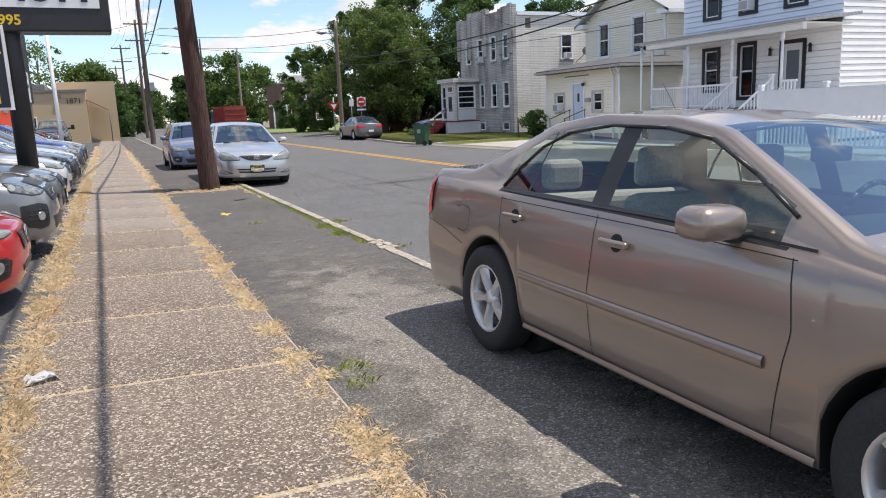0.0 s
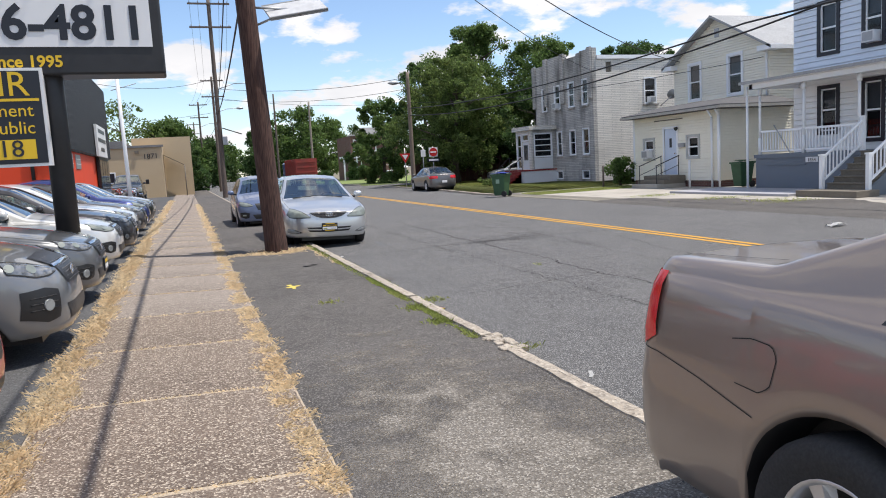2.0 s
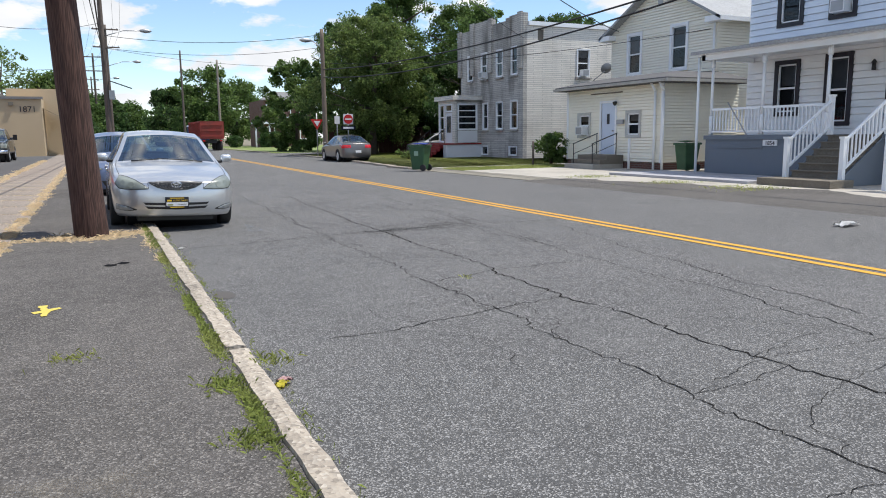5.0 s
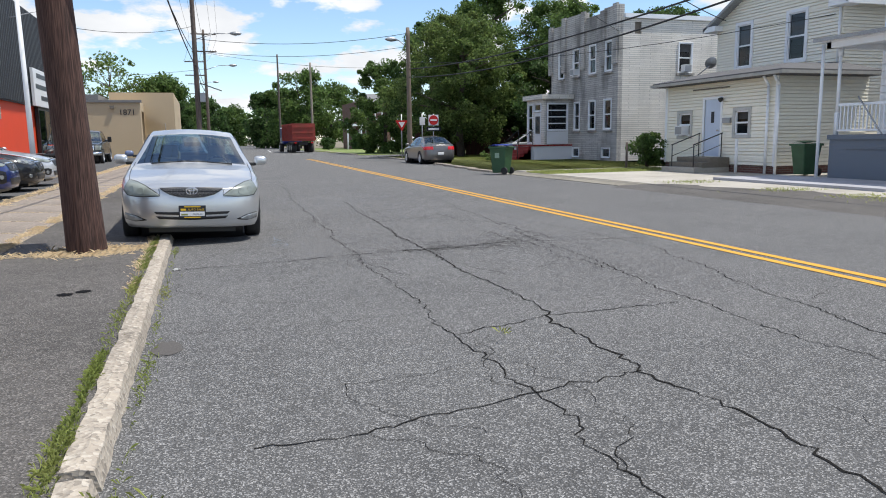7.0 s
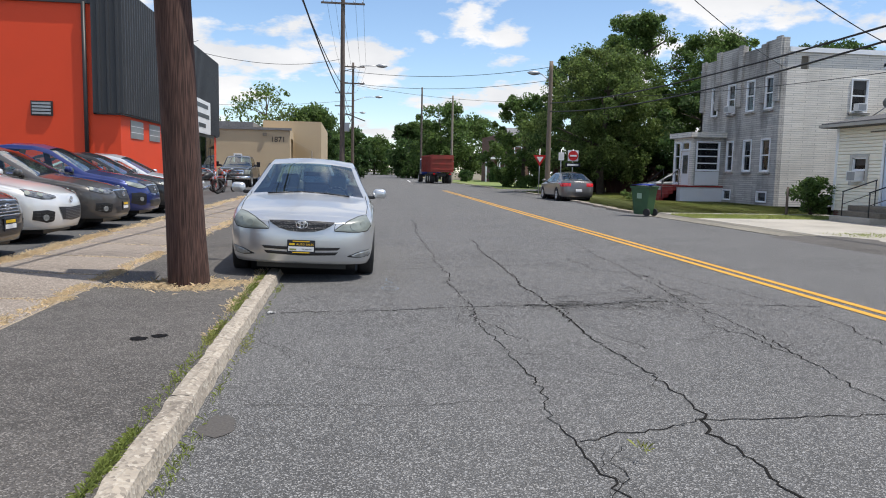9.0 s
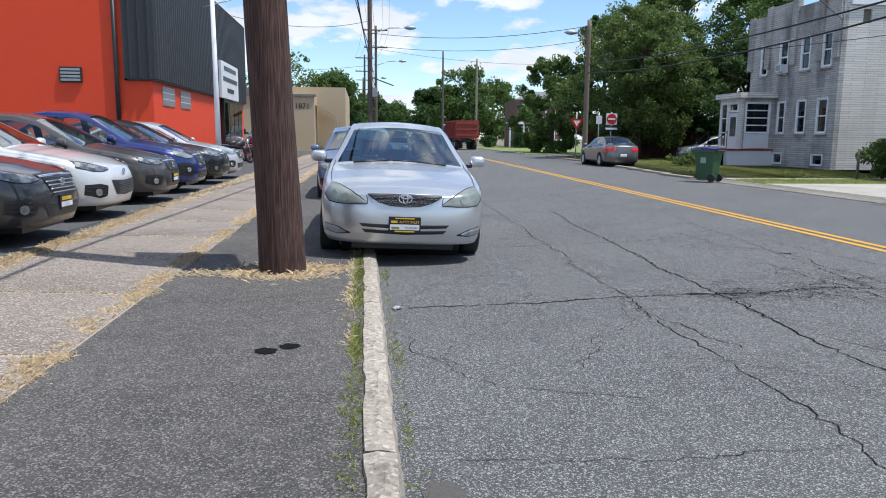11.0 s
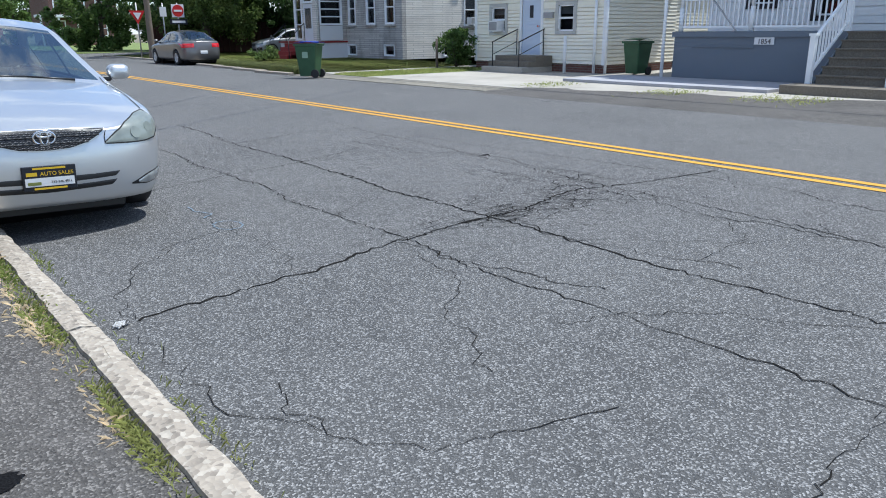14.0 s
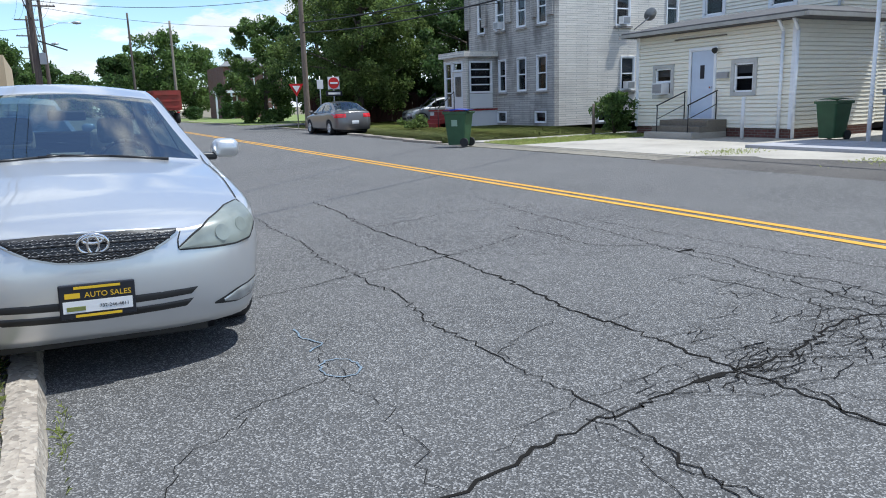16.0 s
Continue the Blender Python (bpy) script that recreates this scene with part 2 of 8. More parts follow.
WHITE_PAINT = mat("white_paint", (0.78, 0.79, 0.80), 0.5, blotch=0.15, blotch_scale=2, other=(0.62, 0.62, 0.60))
WHITE_TRIM = mat("white_vinyl", (0.88, 0.90, 0.92), 0.45, blotch=0.12, blotch_scale=3, other=(0.66, 0.66, 0.65))
SIDING_CREAM = mat("cream_siding", (0.94, 0.90, 0.77), 0.6, blotch=0.14, blotch_scale=1.1, other=(0.76, 0.69, 0.51), grain=0.04, grain_scale=8)
SIDING_BLUE = mat("pale_blue_siding", (0.76, 0.84, 0.94), 0.6, blotch=0.2, blotch_scale=1.4, other=(0.52, 0.60, 0.70))
SIDING_WHITE = mat("white_siding", (0.92, 0.92, 0.92), 0.6, blotch=0.2, blotch_scale=1.4, other=(0.62, 0.64, 0.66))
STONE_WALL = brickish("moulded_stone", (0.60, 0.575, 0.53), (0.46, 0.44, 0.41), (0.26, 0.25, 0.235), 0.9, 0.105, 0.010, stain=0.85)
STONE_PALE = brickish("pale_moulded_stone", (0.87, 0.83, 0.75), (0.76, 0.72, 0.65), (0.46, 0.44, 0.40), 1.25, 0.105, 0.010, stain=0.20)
BRICK_RED = brickish("red_brick", (0.17, 0.070, 0.055), (0.13, 0.052, 0.042), (0.20, 0.17, 0.15), 0.22, 0.075, 0.01, stain=0.2)
STUCCO_TAN = mat("tan_stucco", (0.52, 0.41, 0.27), 0.9, blotch=0.3, blotch_scale=0.5, other=(0.44, 0.34, 0.22), grain=0.1, grain_scale=20, bump=0.3)
ORANGE_WALL = mat("orange_block_wall", (0.78, 0.062, 0.012), 0.6, blotch=0.2, blotch_scale=0.8, other=(0.62, 0.055, 0.01), bump=0.2, bump_scale=10)
CHARCOAL = mat("charcoal_cladding", (0.032, 0.034, 0.038), 0.5, blotch=0.2, blotch_scale=0.7, other=(0.05, 0.052, 0.056))
SHINGLE = mat("grey_shingle", (0.20, 0.20, 0.20), 0.9, grain=0.5, grain_scale=14, blotch=0.4, blotch_scale=1, bump=0.5, bump_scale=12)
SHINGLE_PALE = mat("pale_shingle", (0.38, 0.39, 0.40), 0.9, grain=0.3, grain_scale=12, blotch=0.3, bump=0.4, bump_scale=12)
SLATE_PAINT = mat("slate_grey_paint", (0.15, 0.18, 0.22), 0.6, blotch=0.25, blotch_scale=1.2, other=(0.15, 0.17, 0.19))
TREAD_WOOD = mat("brown_grey_boards", (0.19, 0.165, 0.13), 0.8, grain=0.3, grain_scale=20, blotch=0.4, bump=0.3)
# Near-black colour that stands in for the shade of unlit rooms.
ROOM_SHADE = mat("room_shade", (0.025, 0.025, 0.028), 0.9)
CURTAIN = mat("pale_curtain", (0.24, 0.24, 0.25), 0.9, blotch=0.3, blotch_scale=3)
DOOR_BLUE = mat("pale_blue_door", (0.60, 0.68, 0.82), 0.45, blotch=0.15)
BIN_GREEN = mat("green_plastic", (0.035, 0.10, 0.045), 0.5, blotch=0.3, blotch_scale=4)
BIN_BLUE = mat("blue_plastic", (0.05, 0.10, 0.55), 0.45, blotch=0.2)
RED_PAINT = mat("red_paint", (0.28, 0.025, 0.022), 0.6, blotch=0.2)
SIGN_RED = mat("sign_red", (0.55, 0.02, 0.02), 0.4)
SIGN_WHITE = mat("sign_white", (0.80, 0.80, 0.80), 0.35, blotch=0.1)
SIGN_YELLOW = mat("sign_yellow", (0.78, 0.50, 0.02), 0.4)
SIGN_BLACK = mat("sign_black", (0.012, 0.014, 0.022), 0.35)
PANE = thin_glass("window_pane", (0.46, 0.49, 0.52), 0.0)
CAR_GLASS = thin_glass("car_glass", (0.90, 0.99, 0.94), 0.05)
SCREEN_GLASS = thin_glass("windscreen_glass", (0.50, 0.66, 0.60), 0.24)
LAMP_GLASS = thin_glass("lamp_glass", (0.85, 0.86, 0.84), 0.14)
def leaf_mat(name, base, other, vary=0.5):
    """Leaves let part of the light through."""
    m = mat(name, base, 0.55, blotch=0.7, blotch_scale=0.5, other=other, spec=0.3)
    t = m.node_tree
    b, o = t.nodes["Principled BSDF"], t.nodes["Material Output"]
    tl = t.nodes.new("ShaderNodeBsdfTranslucent")
    gi = t.nodes.new("ShaderNodeNewGeometry")
    hs = t.nodes.new("ShaderNodeHueSaturation")
    mr = t.nodes.new("ShaderNodeMapRange")
    mr.inputs[3].default_value, mr.inputs[4].default_value = 1 - vary, 1 + vary
    t.links.new(gi.outputs["Random Per Island"], mr.inputs[0])
    t.links.new(mr.outputs[0], hs.inputs["Value"])
    t.links.new(b.inputs["Base Color"].links[0].from_socket, hs.inputs["Color"])
    t.links.new(hs.outputs[0], b.inputs["Base Color"])
    t.links.new(hs.outputs[0], tl.inputs[0])
    mx = t.nodes.new("ShaderNodeMixShader")
    mx.inputs[0].default_value = 0.58
    t.links.new(b.outputs[0], mx.inputs[1])
    t.links.new(tl.outputs[0], mx.inputs[2])
    t.links.new(mx.outputs[0], o.inputs[0])
    return m


GRASS_DRY = leaf_mat("dry_grass", (0.84, 0.72, 0.53), (0.78, 0.62, 0.42), 0.22)
GRASS_GREEN = leaf_mat("green_grass", (0.30, 0.36, 0.11), (0.42, 0.41, 0.17), 0.35)
LEAF = leaf_mat("oak_leaves", (0.105, 0.175, 0.050), (0.14, 0.205, 0.06))
LEAF_LIGHT = leaf_mat("light_leaves", (0.135, 0.200, 0.058), (0.175, 0.225, 0.07))
LEAF_DARK = leaf_mat("dark_leaves", (0.066, 0.125, 0.040), (0.100, 0.155, 0.05))
BARK = mat("bark", (0.10, 0.08, 0.06), 0.95, grain=0.5, grain_scale=12, bump=0.7, stretch=(1, 1, 0.3))
WIRE = mat("black_cable", (0.012, 0.012, 0.013), 0.6)


# ---- building blocks ----
def link_mesh(name, bm, material, smooth=False):
    me = bpy.data.meshes.new(name)
    bm.to_mesh(me)
    bm.free()
    for m in (material if isinstance(material, (list, tuple)) else [material]):
        me.materials.append(m)
    if smooth:
        me.polygons.foreach_set("use_smooth", [True] * len(me.polygons))
    return new(name, me)


def part(name, bm, material, parent, label="", smooth=False):
    ob = link_mesh(name, bm, material, smooth)
    ob.parent = parent
    return tagged(ob, label)


def thing(name, label, category, at=(0, 0, 0), turn=0.0, group="", kind=""):
    ob = new(name)
    ob.empty_display_size = 0.2
    ob.matrix_basis = pose(*at, 0, 0, turn)
    return tagged(ob, label, category, group, kind)


def box(bm, x0, x1, y0, y1, z0, z1, bevel=0.0, mi=0):
    vs = [bm.verts.new((x, y, z)) for x in (x0, x1) for y in (y0, y1) for z in (z0, z1)]
    fs = [bm.faces.new([vs[i] for i in q]) for q in ((0, 1, 3, 2), (4, 6, 7, 5), (0, 4, 5, 1), (2, 3, 7, 6), (0, 2, 6, 4), (1, 5, 7, 3))]
    for f in fs:
        f.material_index = mi
    if bevel:
        es = list({e for f in fs for e in f.edges})
        bmesh.ops.bevel(bm, geom=es, offset=bevel, segments=2, affect="EDGES", profile=0.5)
    return fs


def rod(bm, p, q, r0, r1=None, seg=10, caps=True, mi=0):
    """A tapered round bar from p to q."""
    p, q = Vector(p), Vector(q)
    r1 = r0 if r1 is None else r1
    d = (q - p).normalized()
    a = d.orthogonal().normalized()
    b = d.cross(a)
    rings = []
    for c, r in ((p, r0), (q, r1)):
        rings.append([bm.verts.new(c + (a * math.cos(k * 2 * math.pi / seg) + b * math.sin(k * 2 * math.pi / seg)) * r) for k in range(seg)])
    for k in range(seg):
        f = bm.faces.new((rings[0][k], rings[0][(k + 1) % seg], rings[1][(k + 1) % seg], rings[1][k]))
        f.smooth, f.material_index = True, mi
    if caps:
        bm.faces.new(rings[0][::-1]).material_index = mi
        bm.faces.new(rings[1]).material_index = mi


def tube(bm, pts, r, seg=8):
    for p, q in zip(pts[:-1], pts[1:]):
        rod(bm, p, q, r, seg=seg)


def lathe(bm, prof, seg=24, axis="z", mi=0, closed=False):
    """Turn a profile of (radius, height) round an axis."""
    rings = []
    for r, h in prof:
        ring = []
        for k in range(seg):
            a = 2 * math.pi * k / seg
            c, s = r * math.cos(a), r * math.sin(a)
            ring.append(bm.verts.new((c, s, h) if axis == "z" else (h, c, s)))
        rings.append(ring)
    for i in range(len(rings) - 1):
        for k in range(seg):
            f = bm.faces.new((rings[i][k], rings[i][(k + 1) % seg], rings[i + 1][(k + 1) % seg], rings[i + 1][k]))
            f.smooth, f.material_index = True, mi
    if closed:
        bm.faces.new(rings[0][::-1]).material_index = mi
        bm.faces.new(rings[-1]).material_index = mi


def words(name, text, size, material, parent, m, depth=0.004, align="CENTER", label="", bold=0.0):
    """Lettering as a mesh, standing in the plane that m gives (x along the line, y up)."""
    cu = bpy.data.curves.new(name, "FONT")
    cu.body, cu.size, cu.extrude, cu.align_x, cu.align_y = text, size, depth, align, "CENTER"
    cu.resolution_u = 3
    cu.offset = bold
    tmp = bpy.data.objects.new(name, cu)
    scene.collection.objects.link(tmp)
    bpy.context.view_layer.update()
    me = bpy.data.meshes.new_from_object(tmp.evaluated_get(bpy.context.evaluated_depsgraph_get()))
    bpy.data.objects.remove(tmp)
    bpy.data.curves.remove(cu)
    me.materials.clear()
    me.materials.append(material)
    ob = new(name, me)
    ob.parent = parent
    ob.matrix_basis = m
    return tagged(ob, label)


# ---- ground ----
def slab(name, x0, x1, y0, y1, z, material, label, thick=0.12, step=None):
    bm = bmesh.new()
    box(bm, x0, x1, y0, y1, z - thick, z)
    return tagged(link_mesh(name, bm, material), label, "ground", kind="structure")


bm = bmesh.new()
box(bm, -1500, 1500, -1500, 1500, -0.30, -0.14)
tagged(link_mesh("ground", bm, EARTH), "dry bare earth and sparse grass reaching the horizon", "ground", kind="structure")
ROAD_Z, LOT_Z = -0.03, 0.11


def walk_z(x):
    """The walk falls gently from the lot towards the verge."""
    return 0.052 + (1.45 - x) * 0.033


def road_edge(y):
    """The far edge of the road, which widens beyond the cream house."""
    return 14.32 + 0.115 * max(0.0, min(y, 51.0) - 37.3) + 0.03 * max(0.0, y - 51.0)



slab("road", 3.20, 18.5, -80, 420, ROAD_Z, ASPHALT, "worn grey asphalt road with many cracks", 0.1)
slab("parking_lot", -26, -0.16, -40, 74, LOT_Z, LOT, "dark asphalt car dealer's lot", 0.25)
slab("verge", 1.46, 3.21, -40, 120, 0.042, VERGE, "dark asphalt strip between walk and kerb", 0.16)
bm = bmesh.new()
box(bm, -0.16, 1.46, -40, 140, -0.12, 0.0)
for v in bm.verts:
    if v.co.z > -0.01:
        v.co.z = walk_z(v.co.x) - 0.005
tagged(link_mesh("pavement_bed", bm, JOINT), "sandy bed under the concrete walk", "ground", kind="structure")
bm = bmesh.new()
rim = [(road_edge(y) + 0.2, y) for y in (37.2, 42, 47, 51, 66)] + [(40, 66), (40, 37.2)]
bm.faces.new([bm.verts.new((x, y, 0.0)) for x, y in rim])
bmesh.ops.solidify(bm, geom=bm.faces[:], thickness=0.12)
tagged(link_mesh("lawn", bm, TURF), "rough green lawn with bare patches", "ground", kind="structure")
slab("lawn", 16.8, 40, 73, 130, 0.0, TURF, "rough green lawn beyond the side street", 0.14)
slab("far_pavement", 15.4, 26, -30, 34.3, -0.005, CONCRETE, "pale worn concrete pavement before the houses", 0.13)
slab("far_verge", 14.3, 15.4, -30, 37.2, -0.015, speckled("broken_edge", (0.24, 0.22, 0.18), (0.4, 0.38, 0.33), (0.10, 0.09, 0.07), 30, 0.5, blotch=0.6),
     "crumbling gravelly road edge with weeds", 0.12)
slab("garden_strip", 15.4, 26, 34.3, 36.2, 0.0, TURF, "strip of rough grass beside the cream house", 0.13)
slab("garden_path", 15.4, 26, 36.2, 37.2, 0.01, CONCRETE, "pale concrete path across the grass", 0.14)
slab("side_street", 18.5, 60, 66, 73, -0.02, ASPHALT, "asphalt side street", 0.14)

# double yellow line
for k, dx in enumerate((0.0, 0.22)):
    bm = bmesh.new()
    n = 40
    ys = [-20 + i * (64 + 20) / n for i in range(n + 1)]
    vs = [(bm.verts.new((8.80 + dx + 0.031 * y, y, ROAD_Z + 0.005)), bm.verts.new((8.91 + dx + 0.031 * y, y, ROAD_Z + 0.005))) for y in ys]
    for a, b in zip(vs[:-1], vs[1:]):
        bm.faces.new((a[0], a[1], b[1], b[0]))
    tagged(link_mesh("yellow_line", bm, YELLOW_PAINT), "orange-yellow painted centre line on the road", "road marking", "double centre line", "structure")


# ---- walls, windows, roofs ----
def plane_front(x0):
    return lambda u, z, d: (x0 - d, u, z)


def plane_side(y0):
    return lambda u, z, d: (u, y0 - d, z)


def quad(bm, P, pts, mi=0):
    f = bm.faces.new([bm.verts.new(P(*p)) for p in pts])
    f.material_index = mi
    return f


def cut_spans(u0, u1, z0, z1, holes):
    """Stretches of a course that are not taken by openings."""
    spans = [(u0, u1)]
    zm = (z0 + z1) / 2
    for a, b, c, d in holes:
        if c < zm < d:
            spans = [s for p, q in spans for s in ((p, min(q, a)), (max(p, b), q)) if s[1] - s[0] > 0.01]
    return spans


def lap_wall(name, P, u0, u1, z0, z1, holes, material, parent, course=0.165, proud=0.026, shape=None):
    """Lapped boards on a backing: every board leans out to its lower edge and casts a line of shade."""
    back = bmesh.new()
    pieces = []
    n = int(math.ceil((z1 - z0) / course - 0.01))
    for i in range(n):
        za, zb = z0 + i * course, min(z1, z0 + (i + 1) * course)
        cuts = sorted({za, zb, *(v for h in holes for v in h[2:] if za + 0.004 < v < zb - 0.004)})
        for a, b in zip(cuts[:-1], cuts[1:]):
            g = 0.022 if a == za and b - a > 0.06 else 0.0
            lo, hi = proud * (1 - (a - za) / course), proud * (1 - (b - za) / course)
            ua, ub = (u0, u1) if shape is None else shape((a + b) / 2)
            for p, q in cut_spans(ua, ub, a, b, holes):
                if shape is not None:
                    quad(back, P, ((p, a, -0.03), (q, a, -0.03), (q, b, -0.03), (p, b, -0.03)))
                bm = bmesh.new()
                quad(bm, P, ((p, a + g, lo), (q, a + g, lo), (q, b, hi), (p, b, hi)))
                quad(bm, P, ((p, a + g, -0.03), (q, a + g, -0.03), (q, a + g, lo), (p, a + g, lo)))
                for e in (p, q):
                    quad(bm, P, ((e, a + g, -0.03), (e, a + g, lo), (e, b, hi), (e, b, -0.03)))
                bmesh.ops.remove_doubles(bm, verts=bm.verts[:], dist=0.0005)
                pieces.append(bm)
    if shape is None:
        us = sorted({u0, u1, *(v for h in holes for v in h[:2] if u0 < v < u1)})
        zs = sorted({z0, z1, *(v for h in holes for v in h[2:] if z0 < v < z1)})
        for p, q in zip(us[:-1], us[1:]):
            for a, b in zip(zs[:-1], zs[1:]):
                um, zm = (p + q) / 2, (a + b) / 2
                if not any(h[0] < um < h[1] and h[2] < zm < h[3] for h in holes):
                    quad(back, P, ((p, a, -0.03), (q, a, -0.03), (q, b, -0.03), (p, b, -0.03)))
    bmesh.ops.remove_doubles(back, verts=back.verts[:], dist=0.002)
    wall = part(name, back, material, parent)
    for bm in pieces:
        part("board", bm, material, wall)
    return wall


def flat_wall(name, P, u0, u1, z0, z1, holes, material, parent, thick=0.2, shape=None):
    """A wall with its openings cut through, and reveals."""
    bm = bmesh.new()
    zs = sorted({z0, z1, *(v for h in holes for v in h[2:] if z0 < v < z1)})
    us = sorted({u0, u1, *(v for h in holes for v in h[:2] if u0 < v < u1)})
    for a, b in zip(zs[:-1], zs[1:]):
        for p, q in zip(us[:-1], us[1:]):
            if any(h[0] < (p + q) / 2 < h[1] and h[2] < (a + b) / 2 < h[3] for h in holes):
                continue
            quad(bm, P, ((p, a, 0), (q, a, 0), (q, b, 0), (p, b, 0)))
            quad(bm, P, ((p, a, -thick), (p, b, -thick), (q, b, -thick), (q, a, -thick)))
    for a, b, c, d in holes:
        for e in (((a, c), (a, d)), ((b, d), (b, c)), ((a, d), (b, d)), ((b, c), (a, c))):
            quad(bm, P, ((*e[0], 0), (*e[1], 0), (*e[1], -thick), (*e[0], -thick)))
    for e in (((u0, z0), (u0, z1)), ((u1, z1), (u1, z0)), ((u0, z1), (u1, z1))):
        quad(bm, P, ((*e[0], 0), (*e[1], 0), (*e[1], -thick), (*e[0], -thick)))
    bmesh.ops.remove_doubles(bm, verts=bm.verts[:], dist=0.001)
    return part(name, bm, material, parent)


def pbox(bm, P, u0, u1, z0, z1, d0, d1):
    """A box on a wall: along it, up it and out of it."""
    a, b = P(u0, z0, d0), P(u1, z1, d1)
    box(bm, min(a[0], b[0]), max(a[0], b[0]), min(a[1], b[1]), max(a[1], b[1]), min(a[2], b[2]), max(a[2], b[2]))


def window(P, u0, u1, z0, z1, parent, frame_mat=WHITE_TRIM, casing=0.09, curtain=True, sill_mat=None, sashes=2, ac=False, casing_mat=None):
    bm = bmesh.new()
    w = casing
    for a, b, c, d in ((u0 - w, u0, z0 - w, z1 + w), (u1, u1 + w, z0 - w, z1 + w), (u0, u1, z1, z1 + w), (u0, u1, z0 - w, z0)):
        pbox(bm, P, a, b, c, d, -0.02, 0.05)
    win = part("window", bm, casing_mat or frame_mat, parent)
    bm = bmesh.new()
    s = 0.045
    for a, b, c, d in ((u0, u0 + s, z0, z1), (u1 - s, u1, z0, z1), (u0, u1, z1 - s, z1), (u0, u1, z0, z0 + s)):
        pbox(bm, P, a, b, c, d, -0.06, 0.012)
    for k in range(1, sashes):
        zm = z0 + (z1 - z0) * k / sashes
        pbox(bm, P, u0, u1, zm - 0.03, zm + 0.03, -0.055, 0.005)
    part("sash", bm, frame_mat, win)
    for k in range(sashes):
        bm = bmesh.new()
        a, b = z0 + (z1 - z0) * k / sashes, z0 + (z1 - z0) * (k + 1) / sashes
        quad(bm, P, ((u0, a, -0.035), (u1, a, -0.035), (u1, b, -0.035), (u0, b, -0.035)))
        part("pane", bm, PANE, win)
    # Dark sheet painted as the unlit room; a curtain may hang before it.
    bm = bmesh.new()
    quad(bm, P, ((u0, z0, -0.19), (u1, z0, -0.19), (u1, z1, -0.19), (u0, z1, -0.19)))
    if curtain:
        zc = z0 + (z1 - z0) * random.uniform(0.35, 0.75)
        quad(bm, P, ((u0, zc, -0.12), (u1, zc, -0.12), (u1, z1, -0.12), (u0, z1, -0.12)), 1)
    part("blind", bm, [ROOM_SHADE, CURTAIN], win)
    if sill_mat:
        bm = bmesh.new()
        pbox(bm, P, u0 - 0.14, u1 + 0.14, z0 - w - 0.09, z0 - w, -0.02, 0.12)
        part("window_sill", bm, sill_mat, win)
    if ac:
        bm = bmesh.new()
        uc = (u0 + u1) / 2
        pbox(bm, P, uc - 0.23, uc + 0.23, z0 + 0.02, z0 + 0.38, -0.02, 0.30)
        part("air_conditioner", bm, WHITE_PAINT, win, "boxy white window air conditioner")
        bm = bmesh.new()
        pbox(bm, P, uc - 0.19, uc + 0.19, z0 + 0.06, z0 + 0.34, 0.301, 0.31)
        part("air_grille", bm, STEEL, win)
    return win


def roof_prism(name, pts_a, pts_b, material, parent, thick=0.12):
    """A roof slab between two edges given as equal lists of points."""
    bm = bmesh.new()
    top = [[bm.verts.new(p) for p in row] for row in (pts_a, pts_b)]
    bot = [[bm.verts.new((p[0], p[1], p[2] - thick)) for p in row] for row in (pts_a, pts_b)]
    n = len(pts_a)
    for i in range(n - 1):
        bm.faces.new((top[0][i], top[0][i + 1], top[1][i + 1], top[1][i]))
        bm.faces.new((bot[0][i], bot[1][i], bot[1][i + 1], bot[0][i + 1]))
    for r in (0, 1):
        for i in range(n - 1):
            bm.faces.new((top[r][i], bot[r][i], bot[r][i + 1], top[r][i + 1]))
    for i in (0, n - 1):
        bm.faces.new((top[0][i], top[1][i], bot[1][i], bot[0][i]))
    return part(name, bm, material, parent)


# ---- cream house with a single-storey front ----
CASING = mat("weathered_casing", (0.55, 0.55, 0.53), 0.7, blotch=0.3, blotch_scale=4)
SHINGLE_DARK = mat("dark_shingle", (0.095, 0.095, 0.10), 0.9, blotch=0.4, blotch_scale=2.5, other=(0.15, 0.145, 0.14), grain=0.3, grain_scale=60, bump=0.3)
GUTTER = mat("weathered_gutter", (0.42, 0.41, 0.38), 0.6, blotch=0.4, blotch_scale=3)
cream = thing("house", "cream clapboard house with single-storey front and gable", "house")
PF = plane_front(21.33)
win_f = [(34.31, 34.99, 1.27, 2.10), (31.20, 31.86, 1.29, 2.10)]
door_f = (32.62, 33.50, 0.52, 2.55)
lap_wall("wall", PF, 29.9, 35.9, 0.25, 3.22, win_f + [door_f], SIDING_CREAM, cream, 0.115, 0.018)
lap_wall("wall", plane_side(29.9), 21.33, 25.0, 0.25, 3.22, [], SIDING_CREAM, cream, 0.115, 0.018)
bm = bmesh.new()
box(bm, 21.36, 25.0, 29.93, 35.87, -0.05, 0.26)
part("foundation", bm, BRICK_RED, cream, "dark red brick footing")
# Solid near-black block, added so the openings look like unlit rooms.
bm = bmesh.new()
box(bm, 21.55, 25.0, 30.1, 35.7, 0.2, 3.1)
part("inner_room", bm, ROOM_SHADE, cream)
for h in win_f:
    window(PF, *h, cream, WHITE_TRIM, 0.11, ac=h[0] > 34, casing_mat=CASING)
bm = bmesh.new()
pbox(bm, PF, door_f[0], door_f[1], door_f[2], door_f[3], -0.06, -0.01)
cdoor = part("door", bm, DOOR_BLUE, cream, "pale blue front door with small window")
